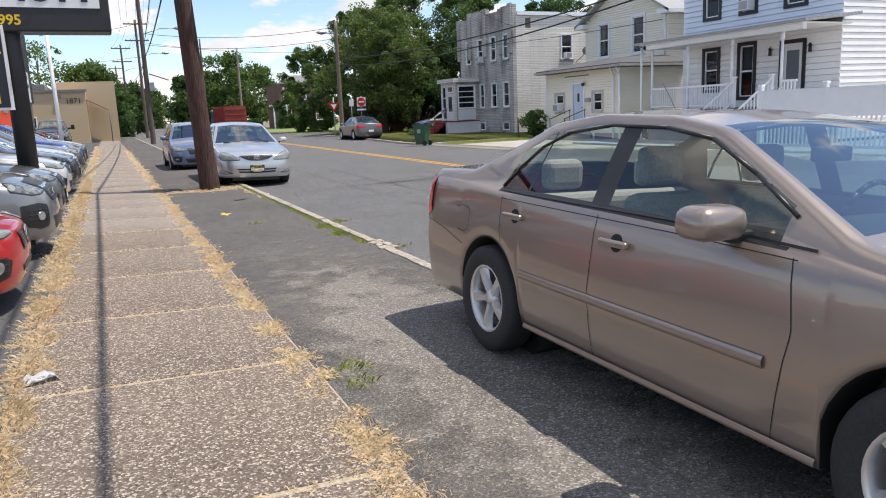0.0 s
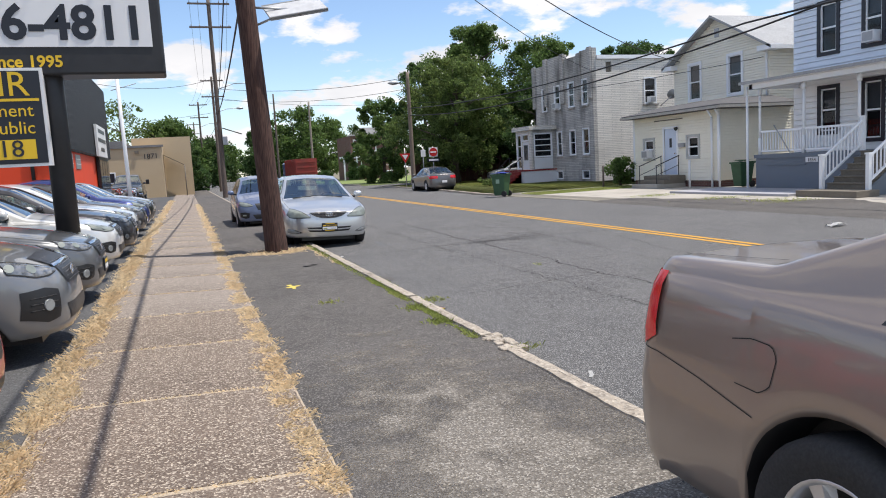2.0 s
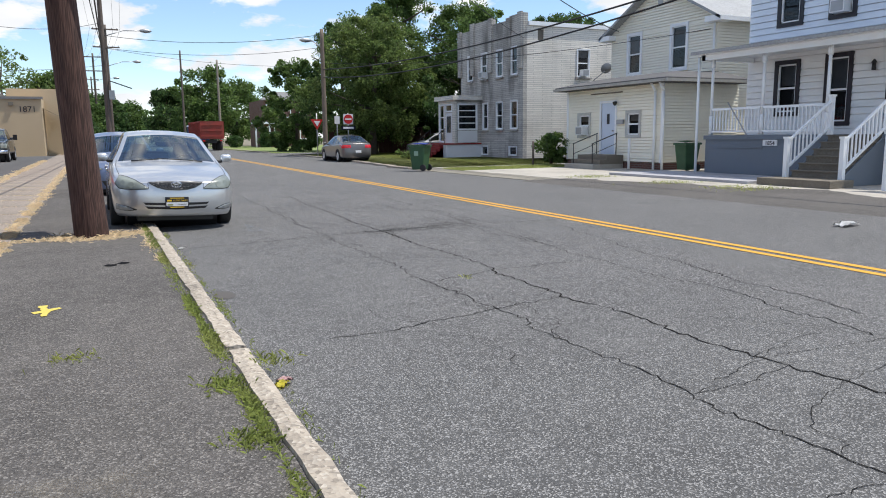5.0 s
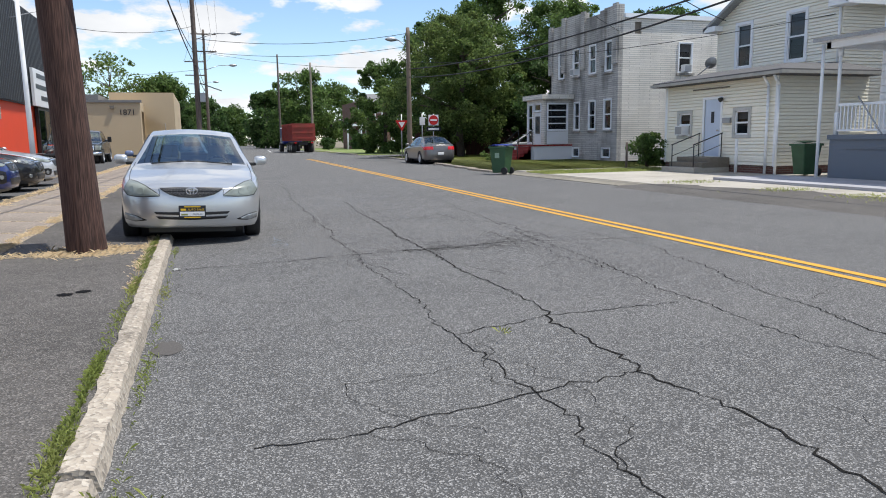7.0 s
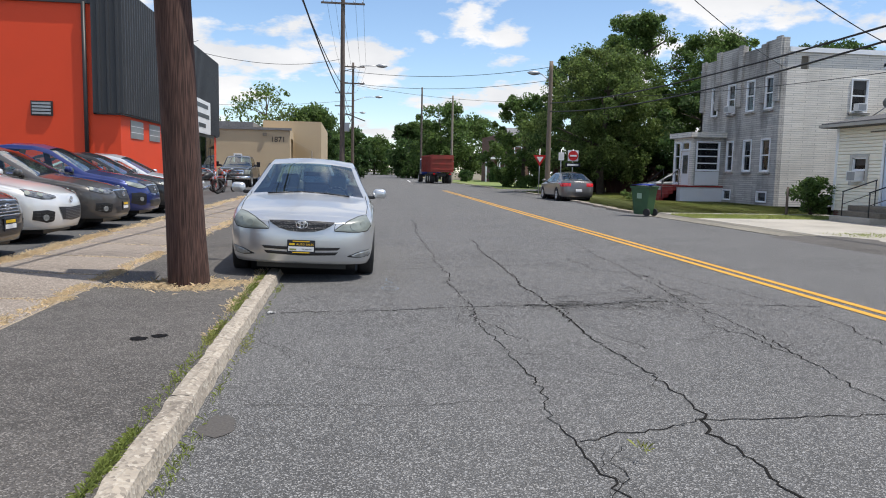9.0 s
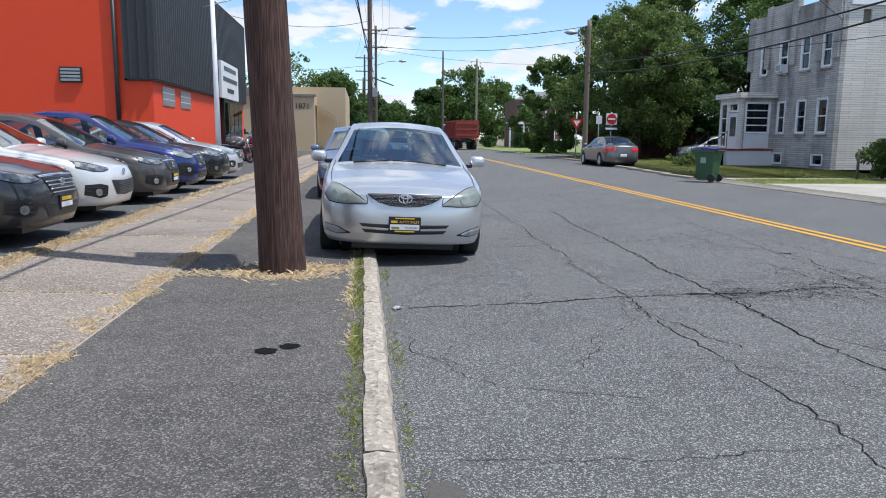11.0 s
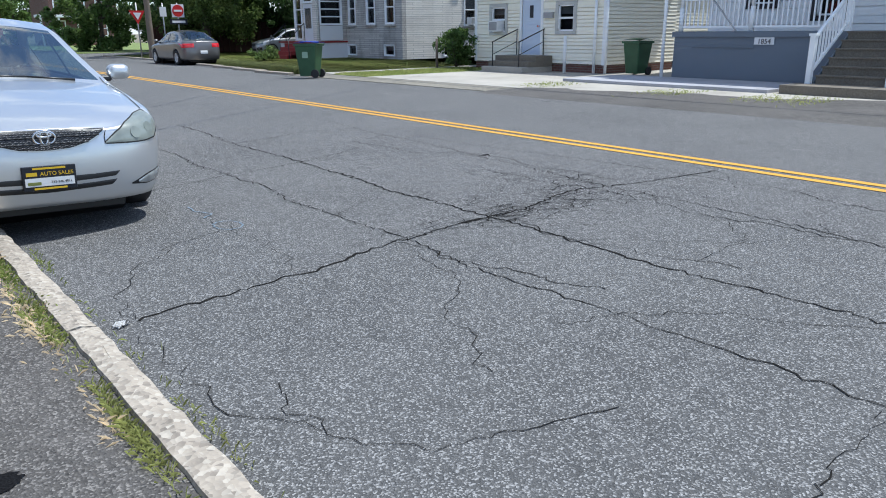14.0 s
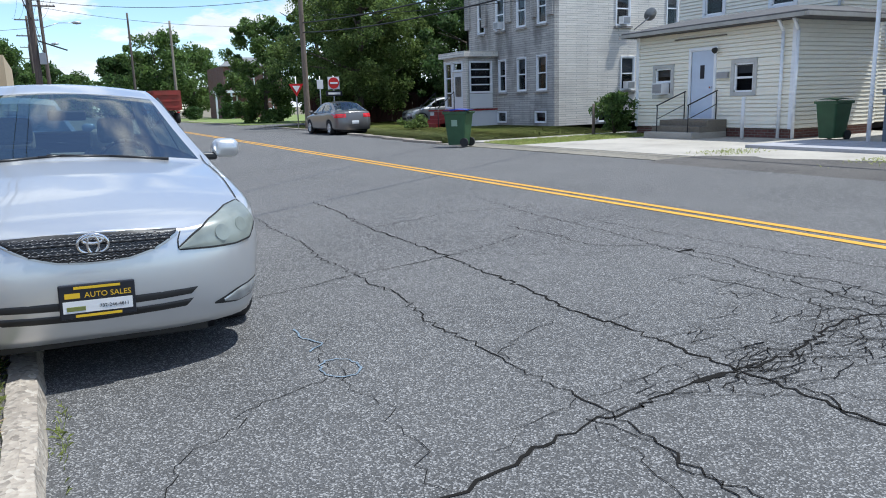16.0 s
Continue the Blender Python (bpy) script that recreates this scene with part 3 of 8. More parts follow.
bm = bmesh.new()
pbox(bm, PF, 33.0, 33.16, 1.72, 2.12, -0.012, 0.0)
part("door_window", bm, SIGN_BLACK, cdoor, "narrow dark light in the door")
bm = bmesh.new()
for a, b, c, d in ((door_f[0] - 0.09, door_f[0], 0.52, 2.64), (door_f[1], door_f[1] + 0.09, 0.52, 2.64), (door_f[0], door_f[1], 2.55, 2.64)):
    pbox(bm, PF, a, b, c, d, -0.02, 0.04)
part("door_frame", bm, WHITE_TRIM, cdoor)
bm = bmesh.new()
rod(bm, (21.30, 32.68, 1.45), (21.22, 32.68, 1.45), 0.03)
part("door_knob", bm, CHROME, cdoor)
bm = bmesh.new()
pbox(bm, PF, 32.05, 32.45, 1.70, 1.88, 0.02, 0.10)
part("mailbox", bm, STEEL, cream, "small grey wall mailbox")
bm = bmesh.new()
rod(bm, (21.25, 32.5, 2.55), (21.15, 32.5, 2.50), 0.06, 0.09)
part("porch_lamp", bm, BLACK_METAL, cream, "small dark lamp over the door")
bm = bmesh.new()
pbox(bm, PF, 32.2, 34.2, 2.92, 2.96, 0.015, 0.04)
part("batten", bm, TREAD_WOOD, cream)
# corner boards and downpipes
for u in (29.96, 35.84):
    bm = bmesh.new()
    pbox(bm, PF, u - 0.06, u + 0.06, 0.25, 3.2, 0.0, 0.03)
    part("corner_board", bm, WHITE_TRIM, cream)
for y in (30.25, 29.8):
    bm = bmesh.new()
    tube(bm, [(21.22, y, 0.0), (21.22, y, 2.85), (21.0, y, 3.15)], 0.045)
    part("downpipe", bm, WHITE_TRIM, cream)
bm = bmesh.new()
rod(bm, (20.7, 31.0, 0.0), (20.7, 31.0, 1.15), 0.05, 0.05)
tagged(link_mesh("vent_post", bm, WHITE_PAINT), "short white pipe standing before the house", "post")
# lower roof: hipped slab with an eave all round
bm = bmesh.new()
ev = [(20.85, 29.3, 3.30), (20.85, 36.15, 3.30), (25.0, 36.15, 3.30), (25.0, 29.3, 3.30)]
rt = [(22.6, 31.0, 3.66), (22.6, 35.2, 3.66), (25.0, 35.2, 3.72), (25.0, 31.0, 3.72)]
lo = [bm.verts.new((x, y, z - 0.16)) for x, y, z in ev]
mid = [bm.verts.new(p) for p in ev]
up = [bm.verts.new(p) for p in rt]
for a, b in ((lo, mid), (mid, up)):
    for i in range(4):
        bm.faces.new((a[i], a[(i + 1) % 4], b[(i + 1) % 4], b[i]))
bm.faces.new(lo[::-1])
bm.faces.new(up)
part("roof", bm, SHINGLE_DARK, cream, "shallow dark grey shingle roof over the front")
bm = bmesh.new()
box(bm, 20.76, 20.84, 29.31, 36.17, 3.15, 3.25)
box(bm, 20.78, 25, 29.2, 29.3, 3.15, 3.25)
part("gutter", bm, GUTTER, cream)
# main block
XM = 25.0
PM = plane_front(XM)
win_m = [(35.57, 36.35, 4.03, 5.70), (32.76, 33.58, 4.03, 5.74)]
gable = lambda z: (31.1, 37.6) if z < 5.95 else (31.1 + (z - 5.95) * 1.92, 37.6 - (z - 5.95) * 1.92)
lap_wall("wall", PM, 31.1, 37.6, 3.3, 7.62, win_m, SIDING_CREAM, cream, 0.115, 0.018, shape=gable)
win_s = [(27.3, 28.2, 4.6, 5.9), (27.3, 28.2, 2.6, 3.4)]
PS = plane_side(31.1)
lap_wall("wall", PS, 25.0, 36.0, 0.2, 5.95, win_s, SIDING_CREAM, cream, 0.115, 0.018)
lap_wall("wall", lambda u, z, d: (u, 37.6 + d, z), 25.0, 36.0, 0.2, 5.95, [], SIDING_CREAM, cream)
for h in win_m:
    window(PM, *h, cream, WHITE_TRIM, 0.12)
for h in win_s:
    window(PS, *h, cream, WHITE_TRIM, 0.10)
bm = bmesh.new()
box(bm, 25.25, 36, 31.3, 37.4, 0, 5.9)
part("inner_room", bm, ROOM_SHADE, cream)
ridge = [(24.6, 34.35, 7.75), (36.2, 34.35, 7.75)]
roof_prism("roof", [(24.6, 30.6, 5.78), ridge[0]], [(36.2, 30.6, 5.78), ridge[1]], SHINGLE_PALE, cream)
roof_prism("roof", [(24.6, 38.1, 5.78), ridge[0]], [(36.2, 38.1, 5.78), ridge[1]], SHINGLE_PALE, cream)
bm = bmesh.new()
box(bm, 24.6, 25.3, 30.66, 31.4, 5.62, 5.84)
part("eave", bm, WHITE_TRIM, cream)
bm = bmesh.new()
box(bm, 24.6, 25.3, 37.3, 38.1, 5.62, 5.84)
part("eave", bm, WHITE_TRIM, cream)
bm = bmesh.new()
box(bm, 24.6, 36, 30.55, 30.65, 5.62, 5.78)
part("gutter", bm, WHITE_TRIM, cream)
bm = bmesh.new()
pbox(bm, PM, 34.2, 34.5, 6.75, 7.15, 0.0, 0.03)
part("gable_vent", bm, STEEL, cream)
bm = bmesh.new()
rod(bm, (24.95, 31.2, 3.4), (24.95, 31.2, 5.7), 0.045)
part("downpipe", bm, WHITE_TRIM, cream)
# front steps and their handrails
steps = thing("front_steps", "grey concrete front steps of the cream house", "steps", (20.8, 33.0, 0))
for k in range(3):
    bm = bmesh.new()
    box(bm, -0.95 + 0.32 * k, 0.50, -0.95, 0.95, k * 0.17 - 0.01, (k + 1) * 0.17, 0.012)
    part("step", bm, TREAD_WOOD if k else CONCRETE, steps)
for y in (-0.62, 0.62):
    rail = thing("handrail", "thin black iron handrail beside the front steps", "handrail", (20.8, 33.0 + y, 0), group="step handrails")
    bm = bmesh.new()
    rod(bm, (-0.75, 0, 0.17), (-0.75, 0, 0.95), 0.018)
    part("post", bm, BLACK_METAL, rail)
    bm = bmesh.new()
    rod(bm, (0.40, 0, 0.51), (0.40, 0, 1.35), 0.018)
    part("post", bm, BLACK_METAL, rail)
    bm = bmesh.new()
    rod(bm, (-0.78, 0, 0.95), (0.44, 0, 1.36), 0.02)
    rod(bm, (-0.75, 0, 0.55), (0.40, 0, 0.95), 0.012)
    part("rail", bm, BLACK_METAL, rail)

# ---- pale blue house with a porch ----
blue = thing("house", "pale blue clapboard house with white porch", "house")
XB = 22.3
PB = plane_front(XB)
up_w = [(25.17, 25.85, 4.68, 6.3), (23.43, 24.05, 4.68, 6.3), (21.33, 22.05, 4.66, 6.3)]
lo_w = [(25.16, 25.83, 1.95, 3.41), (23.42, 24.05, 1.62, 3.46)]
bdoor_h = (21.32, 22.14, 1.25, 3.30)
lap_wall("wall", PB, 19.9, 27.05, 4.0, 7.9, up_w, SIDING_BLUE, blue, 0.2, 0.022)
lap_wall("wall", PB, 19.9, 27.05, 1.2, 4.0, lo_w + [bdoor_h], SIDING_WHITE, blue, 0.2, 0.022)
lap_wall("wall", plane_side(19.9), 22.3, 34, 0.1, 7.9, [(25.5, 26.4, 1.9, 3.4), (25.5, 26.4, 4.6, 6.2)], SIDING_WHITE, blue, 0.2, 0.022)
lap_wall("wall", lambda u, z, d: (u, 27.05 + d, z), 22.3, 34, 0.1, 7.9, [], SIDING_WHITE, blue, 0.2, 0.022)
window(plane_side(19.9), 25.5, 26.4, 1.9, 3.4, blue, SIGN_BLACK, 0.12)
window(plane_side(19.9), 25.5, 26.4, 4.6, 6.2, blue, SIGN_BLACK, 0.12)
for i, h in enumerate(up_w + lo_w):
    window(PB, *h, blue, WHITE_TRIM, 0.13, ac=i == 1, casing_mat=SIGN_BLACK)
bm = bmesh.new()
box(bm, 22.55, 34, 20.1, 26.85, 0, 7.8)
part("inner_room", bm, ROOM_SHADE, blue)
bm = bmesh.new()
pbox(bm, PB, *bdoor_h, -0.06, -0.01)
bd = part("door", bm, WHITE_PAINT, blue, "white panelled porch door with dark surround")
bm = bmesh.new()
for a, b, c, d in ((bdoor_h[0] - 0.13, bdoor_h[0], 1.25, 3.48), (bdoor_h[1], bdoor_h[1] + 0.13, 1.25, 3.48), (bdoor_h[0], bdoor_h[1], 3.35, 3.48)):
    pbox(bm, PB, a, b, c, d, -0.02, 0.05)
part("door_frame", bm, SIGN_BLACK, bd)
bm = bmesh.new()
pbox(bm, PB, 21.48, 21.98, 2.1, 3.12, -0.012, 0.002)
part("door_window", bm, PANE, bd)
for y in (22.62, 20.98):
    bm = bmesh.new()
    rod(bm, (22.2, y, 3.0), (22.2, y, 3.2), 0.06, 0.05, 8)
    rod(bm, (22.2, y, 3.2), (22.2, y, 3.3), 0.08, 0.02, 8)
    part("wall_lantern", bm, BLACK_METAL, blue, "small black wall lantern")
roof_prism("roof", [(21.8, 19.4, 7.8), (21.8, 27.5, 7.8)], [(28, 19.4, 10.6), (28, 27.5, 10.6)], SHINGLE, blue)
roof_prism("roof", [(34.4, 19.4, 7.8), (34.4, 27.5, 7.8)], [(28, 19.4, 10.6), (28, 27.5, 10.6)], SHINGLE, blue)
bm = bmesh.new()
for y in (19.95, 27.0):
    bm.faces.new([bm.verts.new(p) for p in ((22.3, y, 7.8), (34, y, 7.8), (28, y, 10.5))])
part("gable", bm, SIDING_BLUE, blue)
# porch
bm = bmesh.new()
box(bm, 20.35, 22.28, 19.9, 26.85, -0.02, 1.12)
box(bm, 20.30, 22.28, 19.8, 26.9, 1.12, 1.25)
part("porch_base", bm, SLATE_PAINT, blue, "slate grey painted porch base")
bm = bmesh.new()
box(bm, 20.32, 20.345, 24.6, 26.3, 0.86, 0.89)
part("base_batten", bm, SLATE_PAINT, blue)
roof_prism("porch_roof", [(19.9, 19.3, 3.86), (19.9, 27.2, 3.86)], [(22.4, 19.3, 4.10), (22.4, 27.2, 4.10)], SHINGLE_PALE, blue, 0.10)
bm = bmesh.new()
box(bm, 20.15, 20.32, 19.6, 26.95, 3.58, 3.76)
box(bm, 20.15, 22.28, 26.8, 26.95, 3.58, 3.76)
box(bm, 20.0, 22.28, 19.5, 27.0, 3.74, 3.78)
part("porch_beam", bm, WHITE_TRIM, blue)
for y in (26.72, 24.75, 22.63, 20.55):
    bm = bmesh.new()
    rod(bm, (20.42, y, 1.25), (20.42, y, 1.85), 0.065, seg=4)
    rod(bm, (20.42, y, 1.85), (20.42, y, 3.35), 0.05, 0.045, 10)
    rod(bm, (20.42, y, 3.35), (20.42, y, 3.6), 0.07, seg=4)
    part("porch_post", bm, WHITE_TRIM, blue)
bm = bmesh.new()
rod(bm, (20.15, 27.05, 0.0), (20.15, 27.05, 3.7), 0.045)
part("downpipe", bm, WHITE_TRIM, blue)


def balustrade(y0, y1, x, parent, n):
    bm = bmesh.new()
    box(bm, x - 0.035, x + 0.035, y0, y1, 2.02, 2.09)
    r = part("railing", bm, WHITE_TRIM, parent)
    bm = bmesh.new()
    box(bm, x - 0.03, x + 0.03, y0, y1, 1.34, 1.39)
    part("bottom_rail", bm, WHITE_TRIM, r)
    for i in range(n):
        y = y0 + (y1 - y0) * (i + 0.5) / n
        bm = bmesh.new()
        box(bm, x - 0.016, x + 0.016, y - 0.016, y + 0.016, 1.39, 2.02)
        part("baluster", bm, WHITE_TRIM, r)


balustrade(24.81, 26.66, 20.42, blue, 15)
balustrade(22.69, 24.69, 20.42, blue, 16)
balustrade(19.95, 20.48, 20.42, blue, 4)
bm = bmesh.new()
rod(bm, (20.0, 24.9, 1.25), (20.35, 26.0, 2.25), 0.02)
part("leaning_bar", bm, STEEL, blue)
# house number plate
bm = bmesh.new()
box(bm, 20.31, 20.335, 24.08, 24.58, 0.94, 1.11)
plate = part("number_plate", bm, SIGN_WHITE, blue, "small white house number plate")
words("house_number", "1854", 0.17, SIGN_BLACK, plate, Matrix.Translation((20.305, 24.325, 1.01)) @ Matrix(((0, 0, -1, 0), (-1, 0, 0, 0), (0, 1, 0, 0), (0, 0, 0, 1))))
# porch stairs
for k in range(6):
    bm = bmesh.new()
    x, z = 18.85 + 0.26 * k, 0.18 + 0.178 * (k + 1)
    box(bm, x, 20.4, 20.98, 22.34, 0.0 if k == 0 else z - 0.19, z - 0.035)
    box(bm, x - 0.03, x + 0.28, 20.96, 22.36, z - 0.035, z, 0.006)
    part("stair_step", bm, TREAD_WOOD, blue)
bm = bmesh.new()
box(bm, 18.0, 18.85, 20.6, 22.7, -0.03, 0.18, 0.01)
part("landing", bm, TREAD_WOOD, blue)
for y in (20.91, 22.37):
    bm = bmesh.new()
    lo_ = [bm.verts.new((x, y, z)) for x, z in ((18.86, 0.0), (20.34, 0.0), (20.34, 1.22), (18.86, 0.22))]
    hi_ = [bm.verts.new((v.co.x, y + 0.04, v.co.z)) for v in lo_]
    bm.faces.new(lo_)
    bm.faces.new(hi_[::-1])
    for k in range(4):
        bm.faces.new((lo_[k], hi_[k], hi_[(k + 1) % 4], lo_[(k + 1) % 4]))
    part("stringer", bm, SLATE_PAINT, blue)
for y in (20.86, 22.44):
    sr = new("stair_rail")
    sr.parent = blue
    for x, z in ((18.74, 0.16), (20.35, 1.25)):
        bm = bmesh.new()
        box(bm, x - 0.055, x + 0.055, y - 0.055, y + 0.055, z, z + 1.0)
        box(bm, x - 0.075, x + 0.075, y - 0.075, y + 0.075, z + 1.0, z + 1.05)
        part("newel_post", bm, WHITE_TRIM, sr)
    for dz in (0.20, 0.88):
        bm = bmesh.new()
        vs = [bm.verts.new((x, y + dy, z + dz + e)) for x, z in ((18.78, 0.19), (20.3, 1.22)) for dy in (-0.03, 0.03) for e in (0, 0.06)]
        for q in ((0, 1, 5, 4), (2, 6, 7, 3), (1, 3, 7, 5), (0, 4, 6, 2)):
            bm.faces.new([vs[i] for i in q])
        part("rail", bm, WHITE_TRIM, sr)
    for i in range(10):
        x = 18.9 + 1.36 * i / 9.5
        z = 0.19 + (x - 18.78) * 1.03 / 1.52
        bm = bmesh.new()
        box(bm, x - 0.016, x + 0.016, y - 0.016, y + 0.016, z + 0.24, z + 0.90)
        part("baluster", bm, WHITE_TRIM, sr)
# vinyl fence beside the stairs
fence = thing("fence", "white vinyl fence with solid upper panel and pickets", "fence", (18.55, 19.62, 0))
for k in range(4):
    y = -k * 2.2
    bm = bmesh.new()
    box(bm, -0.06, 0.06, y - 0.06, y + 0.06, -0.02, 1.85)
    fs = box(bm, -0.08, 0.08, y - 0.08, y + 0.08, 1.85, 1.93, 0.02)
    part("post", bm, WHITE_TRIM, fence)
    if k < 3:
        for a, b in ((1.05, 1.7), (0.98, 1.05), (1.7, 1.76), (0.12, 0.2)):
            bm = bmesh.new()
            t = 0.02 if a == 1.05 else 0.035
            box(bm, -t, t, y - 2.14, y - 0.06, a, b)
            part("rail", bm, WHITE_TRIM, fence)
        for i in range(15):
            yy = y - 0.14 - i * 0.138
            bm = bmesh.new()
            box(bm, -0.012, 0.012, yy - 0.025, yy + 0.025, 0.2, 0.98)
            part("picket", bm, WHITE_TRIM, fence)

# ---- grey moulded-stone building ----
stone = thing("house", "grey two-storey moulded-stone house with stepped parapet", "house")
XS, YS = 24.32, 44.4
PG = plane_front(XS)
gw = [(45.0, 45.64, 4.72, 6.2), (46.66, 47.32, 4.72, 6.2), (48.5, 49.18, 4.72, 6.2), (50.36, 50.95, 4.72, 6.2),
      (45.0, 45.70, 1.70, 3.22), (46.66, 47.33, 1.70, 3.22), (48.42, 49.0, 1.70, 3.22)]
gb = [(45.06, 45.86, 0.18, 0.66), (48.42, 49.18, 0.16, 0.66)]
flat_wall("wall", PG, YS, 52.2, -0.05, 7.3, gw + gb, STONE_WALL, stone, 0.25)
PGS = plane_side(YS)
sw = [(27.95, 28.75, 4.6, 6.1), (31.2, 31.9, 4.6, 6.3), (28.3, 29.1, 1.6, 3.1)]
sb = [(26.9, 27.8, 0.12, 0.60)]
# Side wall: paler stone, with the sun it catches also put into the colour.
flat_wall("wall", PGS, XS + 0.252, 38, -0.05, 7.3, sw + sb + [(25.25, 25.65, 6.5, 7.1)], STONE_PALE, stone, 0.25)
bm = bmesh.new()
box(bm, 24.6, 38, 44.7, 52.1, 0, 7.15)
part("inner_room", bm, ROOM_SHADE, stone)
bm = bmesh.new()
box(bm, XS, 38, 52.0, 52.2, 0, 7.3)
part("wall", bm, STONE_WALL, stone)
for i, h in enumerate(gw):
    window(PG, *h, stone, WHITE_TRIM, 0.05, sill_mat=STONE_WALL, ac=i == 2)
for h in gb:
    window(PG, *h, stone, WHITE_TRIM, 0.04, sashes=1)
for i, h in enumerate(sw):
    window(PGS, *h, stone, WHITE_TRIM, 0.05, sill_mat=STONE_WALL, ac=i in (0, 2))
window(PGS, *sb[0], stone, WHITE_TRIM, 0.04, sashes=1)
for y0, y1, z in ((YS, 45.9, 7.95), (45.9, 48.0, 7.75), (48.0, 50.3, 8.1), (50.3, 52.2, 7.75)):
    bm = bmesh.new()
    box(bm, XS, XS + 0.3, y0, y1, 7.3, z)
    part("parapet", bm, STONE_WALL, stone)
for y, z in ((YS + 0.25, 8.02), (45.9, 7.85), (48.0, 8.12), (50.3, 8.12), (52.0, 7.82)):
    bm = bmesh.new()
    box(bm, XS - 0.12, XS - 0.004, max(y - 0.22, YS + 0.004), y + 0.22, 5.0, z)
    part("pilaster", bm, STONE_WALL, stone)
bm = bmesh.new()
box(bm, XS + 0.3, 38.2, 44.3, 52.3, 7.28, 7.5)
part("roof", bm, WHITE_TRIM, stone, "flat roof with white edging")
bm = bmesh.new()
pbox(bm, PGS, 25.25, 25.65, 6.5, 7.1, -0.2, -0.1)
part("attic_hatch", bm, TREAD_WOOD, stone)
# satellite dish
bm = bmesh.new()
lathe(bm, [(0.0, 0.0), (0.15, 0.03), (0.32, 0.12)], 20)
dish = part("satellite_dish", bm, STEEL, stone, "grey satellite dish on the side wall", True)
dish.matrix_basis = pose(29.5, 43.7, 5.0, -60, 30, 0)
bm = bmesh.new()
rod(bm, (29.1, 44.4, 4.4), (29.45, 43.8, 4.9), 0.03)
part("dish_arm", bm, STEEL, stone)
# enclosed porch
bm = bmesh.new()
box(bm, 21.9, XS, 49.28, 52.15, -0.05, 0.78)
part("porch_base", bm, WHITE_PAINT, stone, "white painted porch base with red edge")
bm = bmesh.new()
box(bm, 21.82, XS, 49.23, 52.2, 0.78, 0.86)
part("porch_floor", bm, RED_PAINT, stone)
PP = plane_front(22.5)
flat_wall("porch_wall", PP, 49.3, 51.6, 0.86, 3.45, [(49.65, 50.55, 0.9, 2.7), (49.65, 50.55, 2.8, 3.2), (50.75, 51.4, 0.9, 3.2)], STONE_PALE, stone, 0.12)
flat_wall("porch_wall", plane_side(49.3), 22.624, XS - 0.004, 0.86, 3.45, [(22.75, 24.0, 1.7, 3.2)], STONE_WALL, stone, 0.12)
window(plane_side(49.3), 22.75, 24.0, 1.7, 3.2, stone, WHITE_TRIM, 0.05, False, sashes=4)
window(PP, 49.65, 50.55, 2.8, 3.2, stone, WHITE_TRIM, 0.05, False, sashes=1)
window(PP, 50.75, 51.4, 0.95, 3.2, stone, WHITE_TRIM, 0.05, False, sashes=3)
bm = bmesh.new()
pbox(bm, PP, 49.65, 50.55, 0.9, 2.7, -0.06, 0.0)
sd = part("door", bm, WHITE_PAINT, stone, "white screen door of the porch")
bm = bmesh.new()
pbox(bm, PP, 49.8, 50.4, 1.5, 2.5, 0.0, 0.006)
part("door_window", bm, PANE, sd)
bm = bmesh.new()
pbox(bm, plane_side(49.3), 22.7, 24.05, 0.9, 1.62, 0.0, 0.03)
part("porch_panel", bm, WHITE_PAINT, stone)
bm = bmesh.new()
box(bm, 22.3, XS, 49.1, 51.8, 3.45, 3.72)
part("porch_roof", bm, STONE_PALE, stone)
for y in (49.5, 51.5):
    bm = bmesh.new()
    tube(bm, [(20.95, y, 0.0), (20.95, y, 0.95), (21.9, y, 1.75), (21.9, y, 0.86)], 0.02)
    part("porch_rail", bm, BLACK_METAL, stone)
bm = bmesh.new()
for k in range(4):
    box(bm, 20.9 + 0.26 * k, 21.88, 49.7, 51.3, 0.0, 0.19 * (k + 1))
part("porch_steps", bm, RED_PAINT, stone, "red painted porch steps")

# ---- dealer's building, orange and charcoal ----
dealer = thing("building", "orange block building with charcoal metal front", "building", (0.42, 0, 0))
bm = bmesh.new()
box(bm, -24, -4.15, 38.6, 57, 0, 6.9)
part("wall", bm, ORANGE_WALL, dealer)
bm = bmesh.new()
box(bm, -24, -4.95, 38.5, 38.6, 6.75, 7.05)
box(bm, -24, -4.2, 38.5, 57, 6.9, 7.0)
part("roof_edge", bm, CHARCOAL, dealer)
bm = bmesh.new()
rod(bm, (-5.25, 38.5, 0.0), (-5.25, 38.5, 6.8), 0.07)
part("downpipe", bm, BLACK_METAL, dealer)


def ribbed(bm, P, u0, u1, z0, z1, pitch=0.3):
    """Box-ribbed metal sheet."""
    u, pts = u0, []
    while u < u1:
        for du, d in ((0, 0), (pitch * 0.55, 0), (pitch * 0.65, 0.05), (pitch * 0.9, 0.05)):
            if u + du < u1:
                pts.append((u + du, d))
        u += pitch
    pts.append((u1, 0))
    for (a, da), (b, db) in zip(pts[:-1], pts[1:]):
        quad(bm, P, ((a, z0, da), (b, z0, db), (b, z1, db), (a, z1, da)))


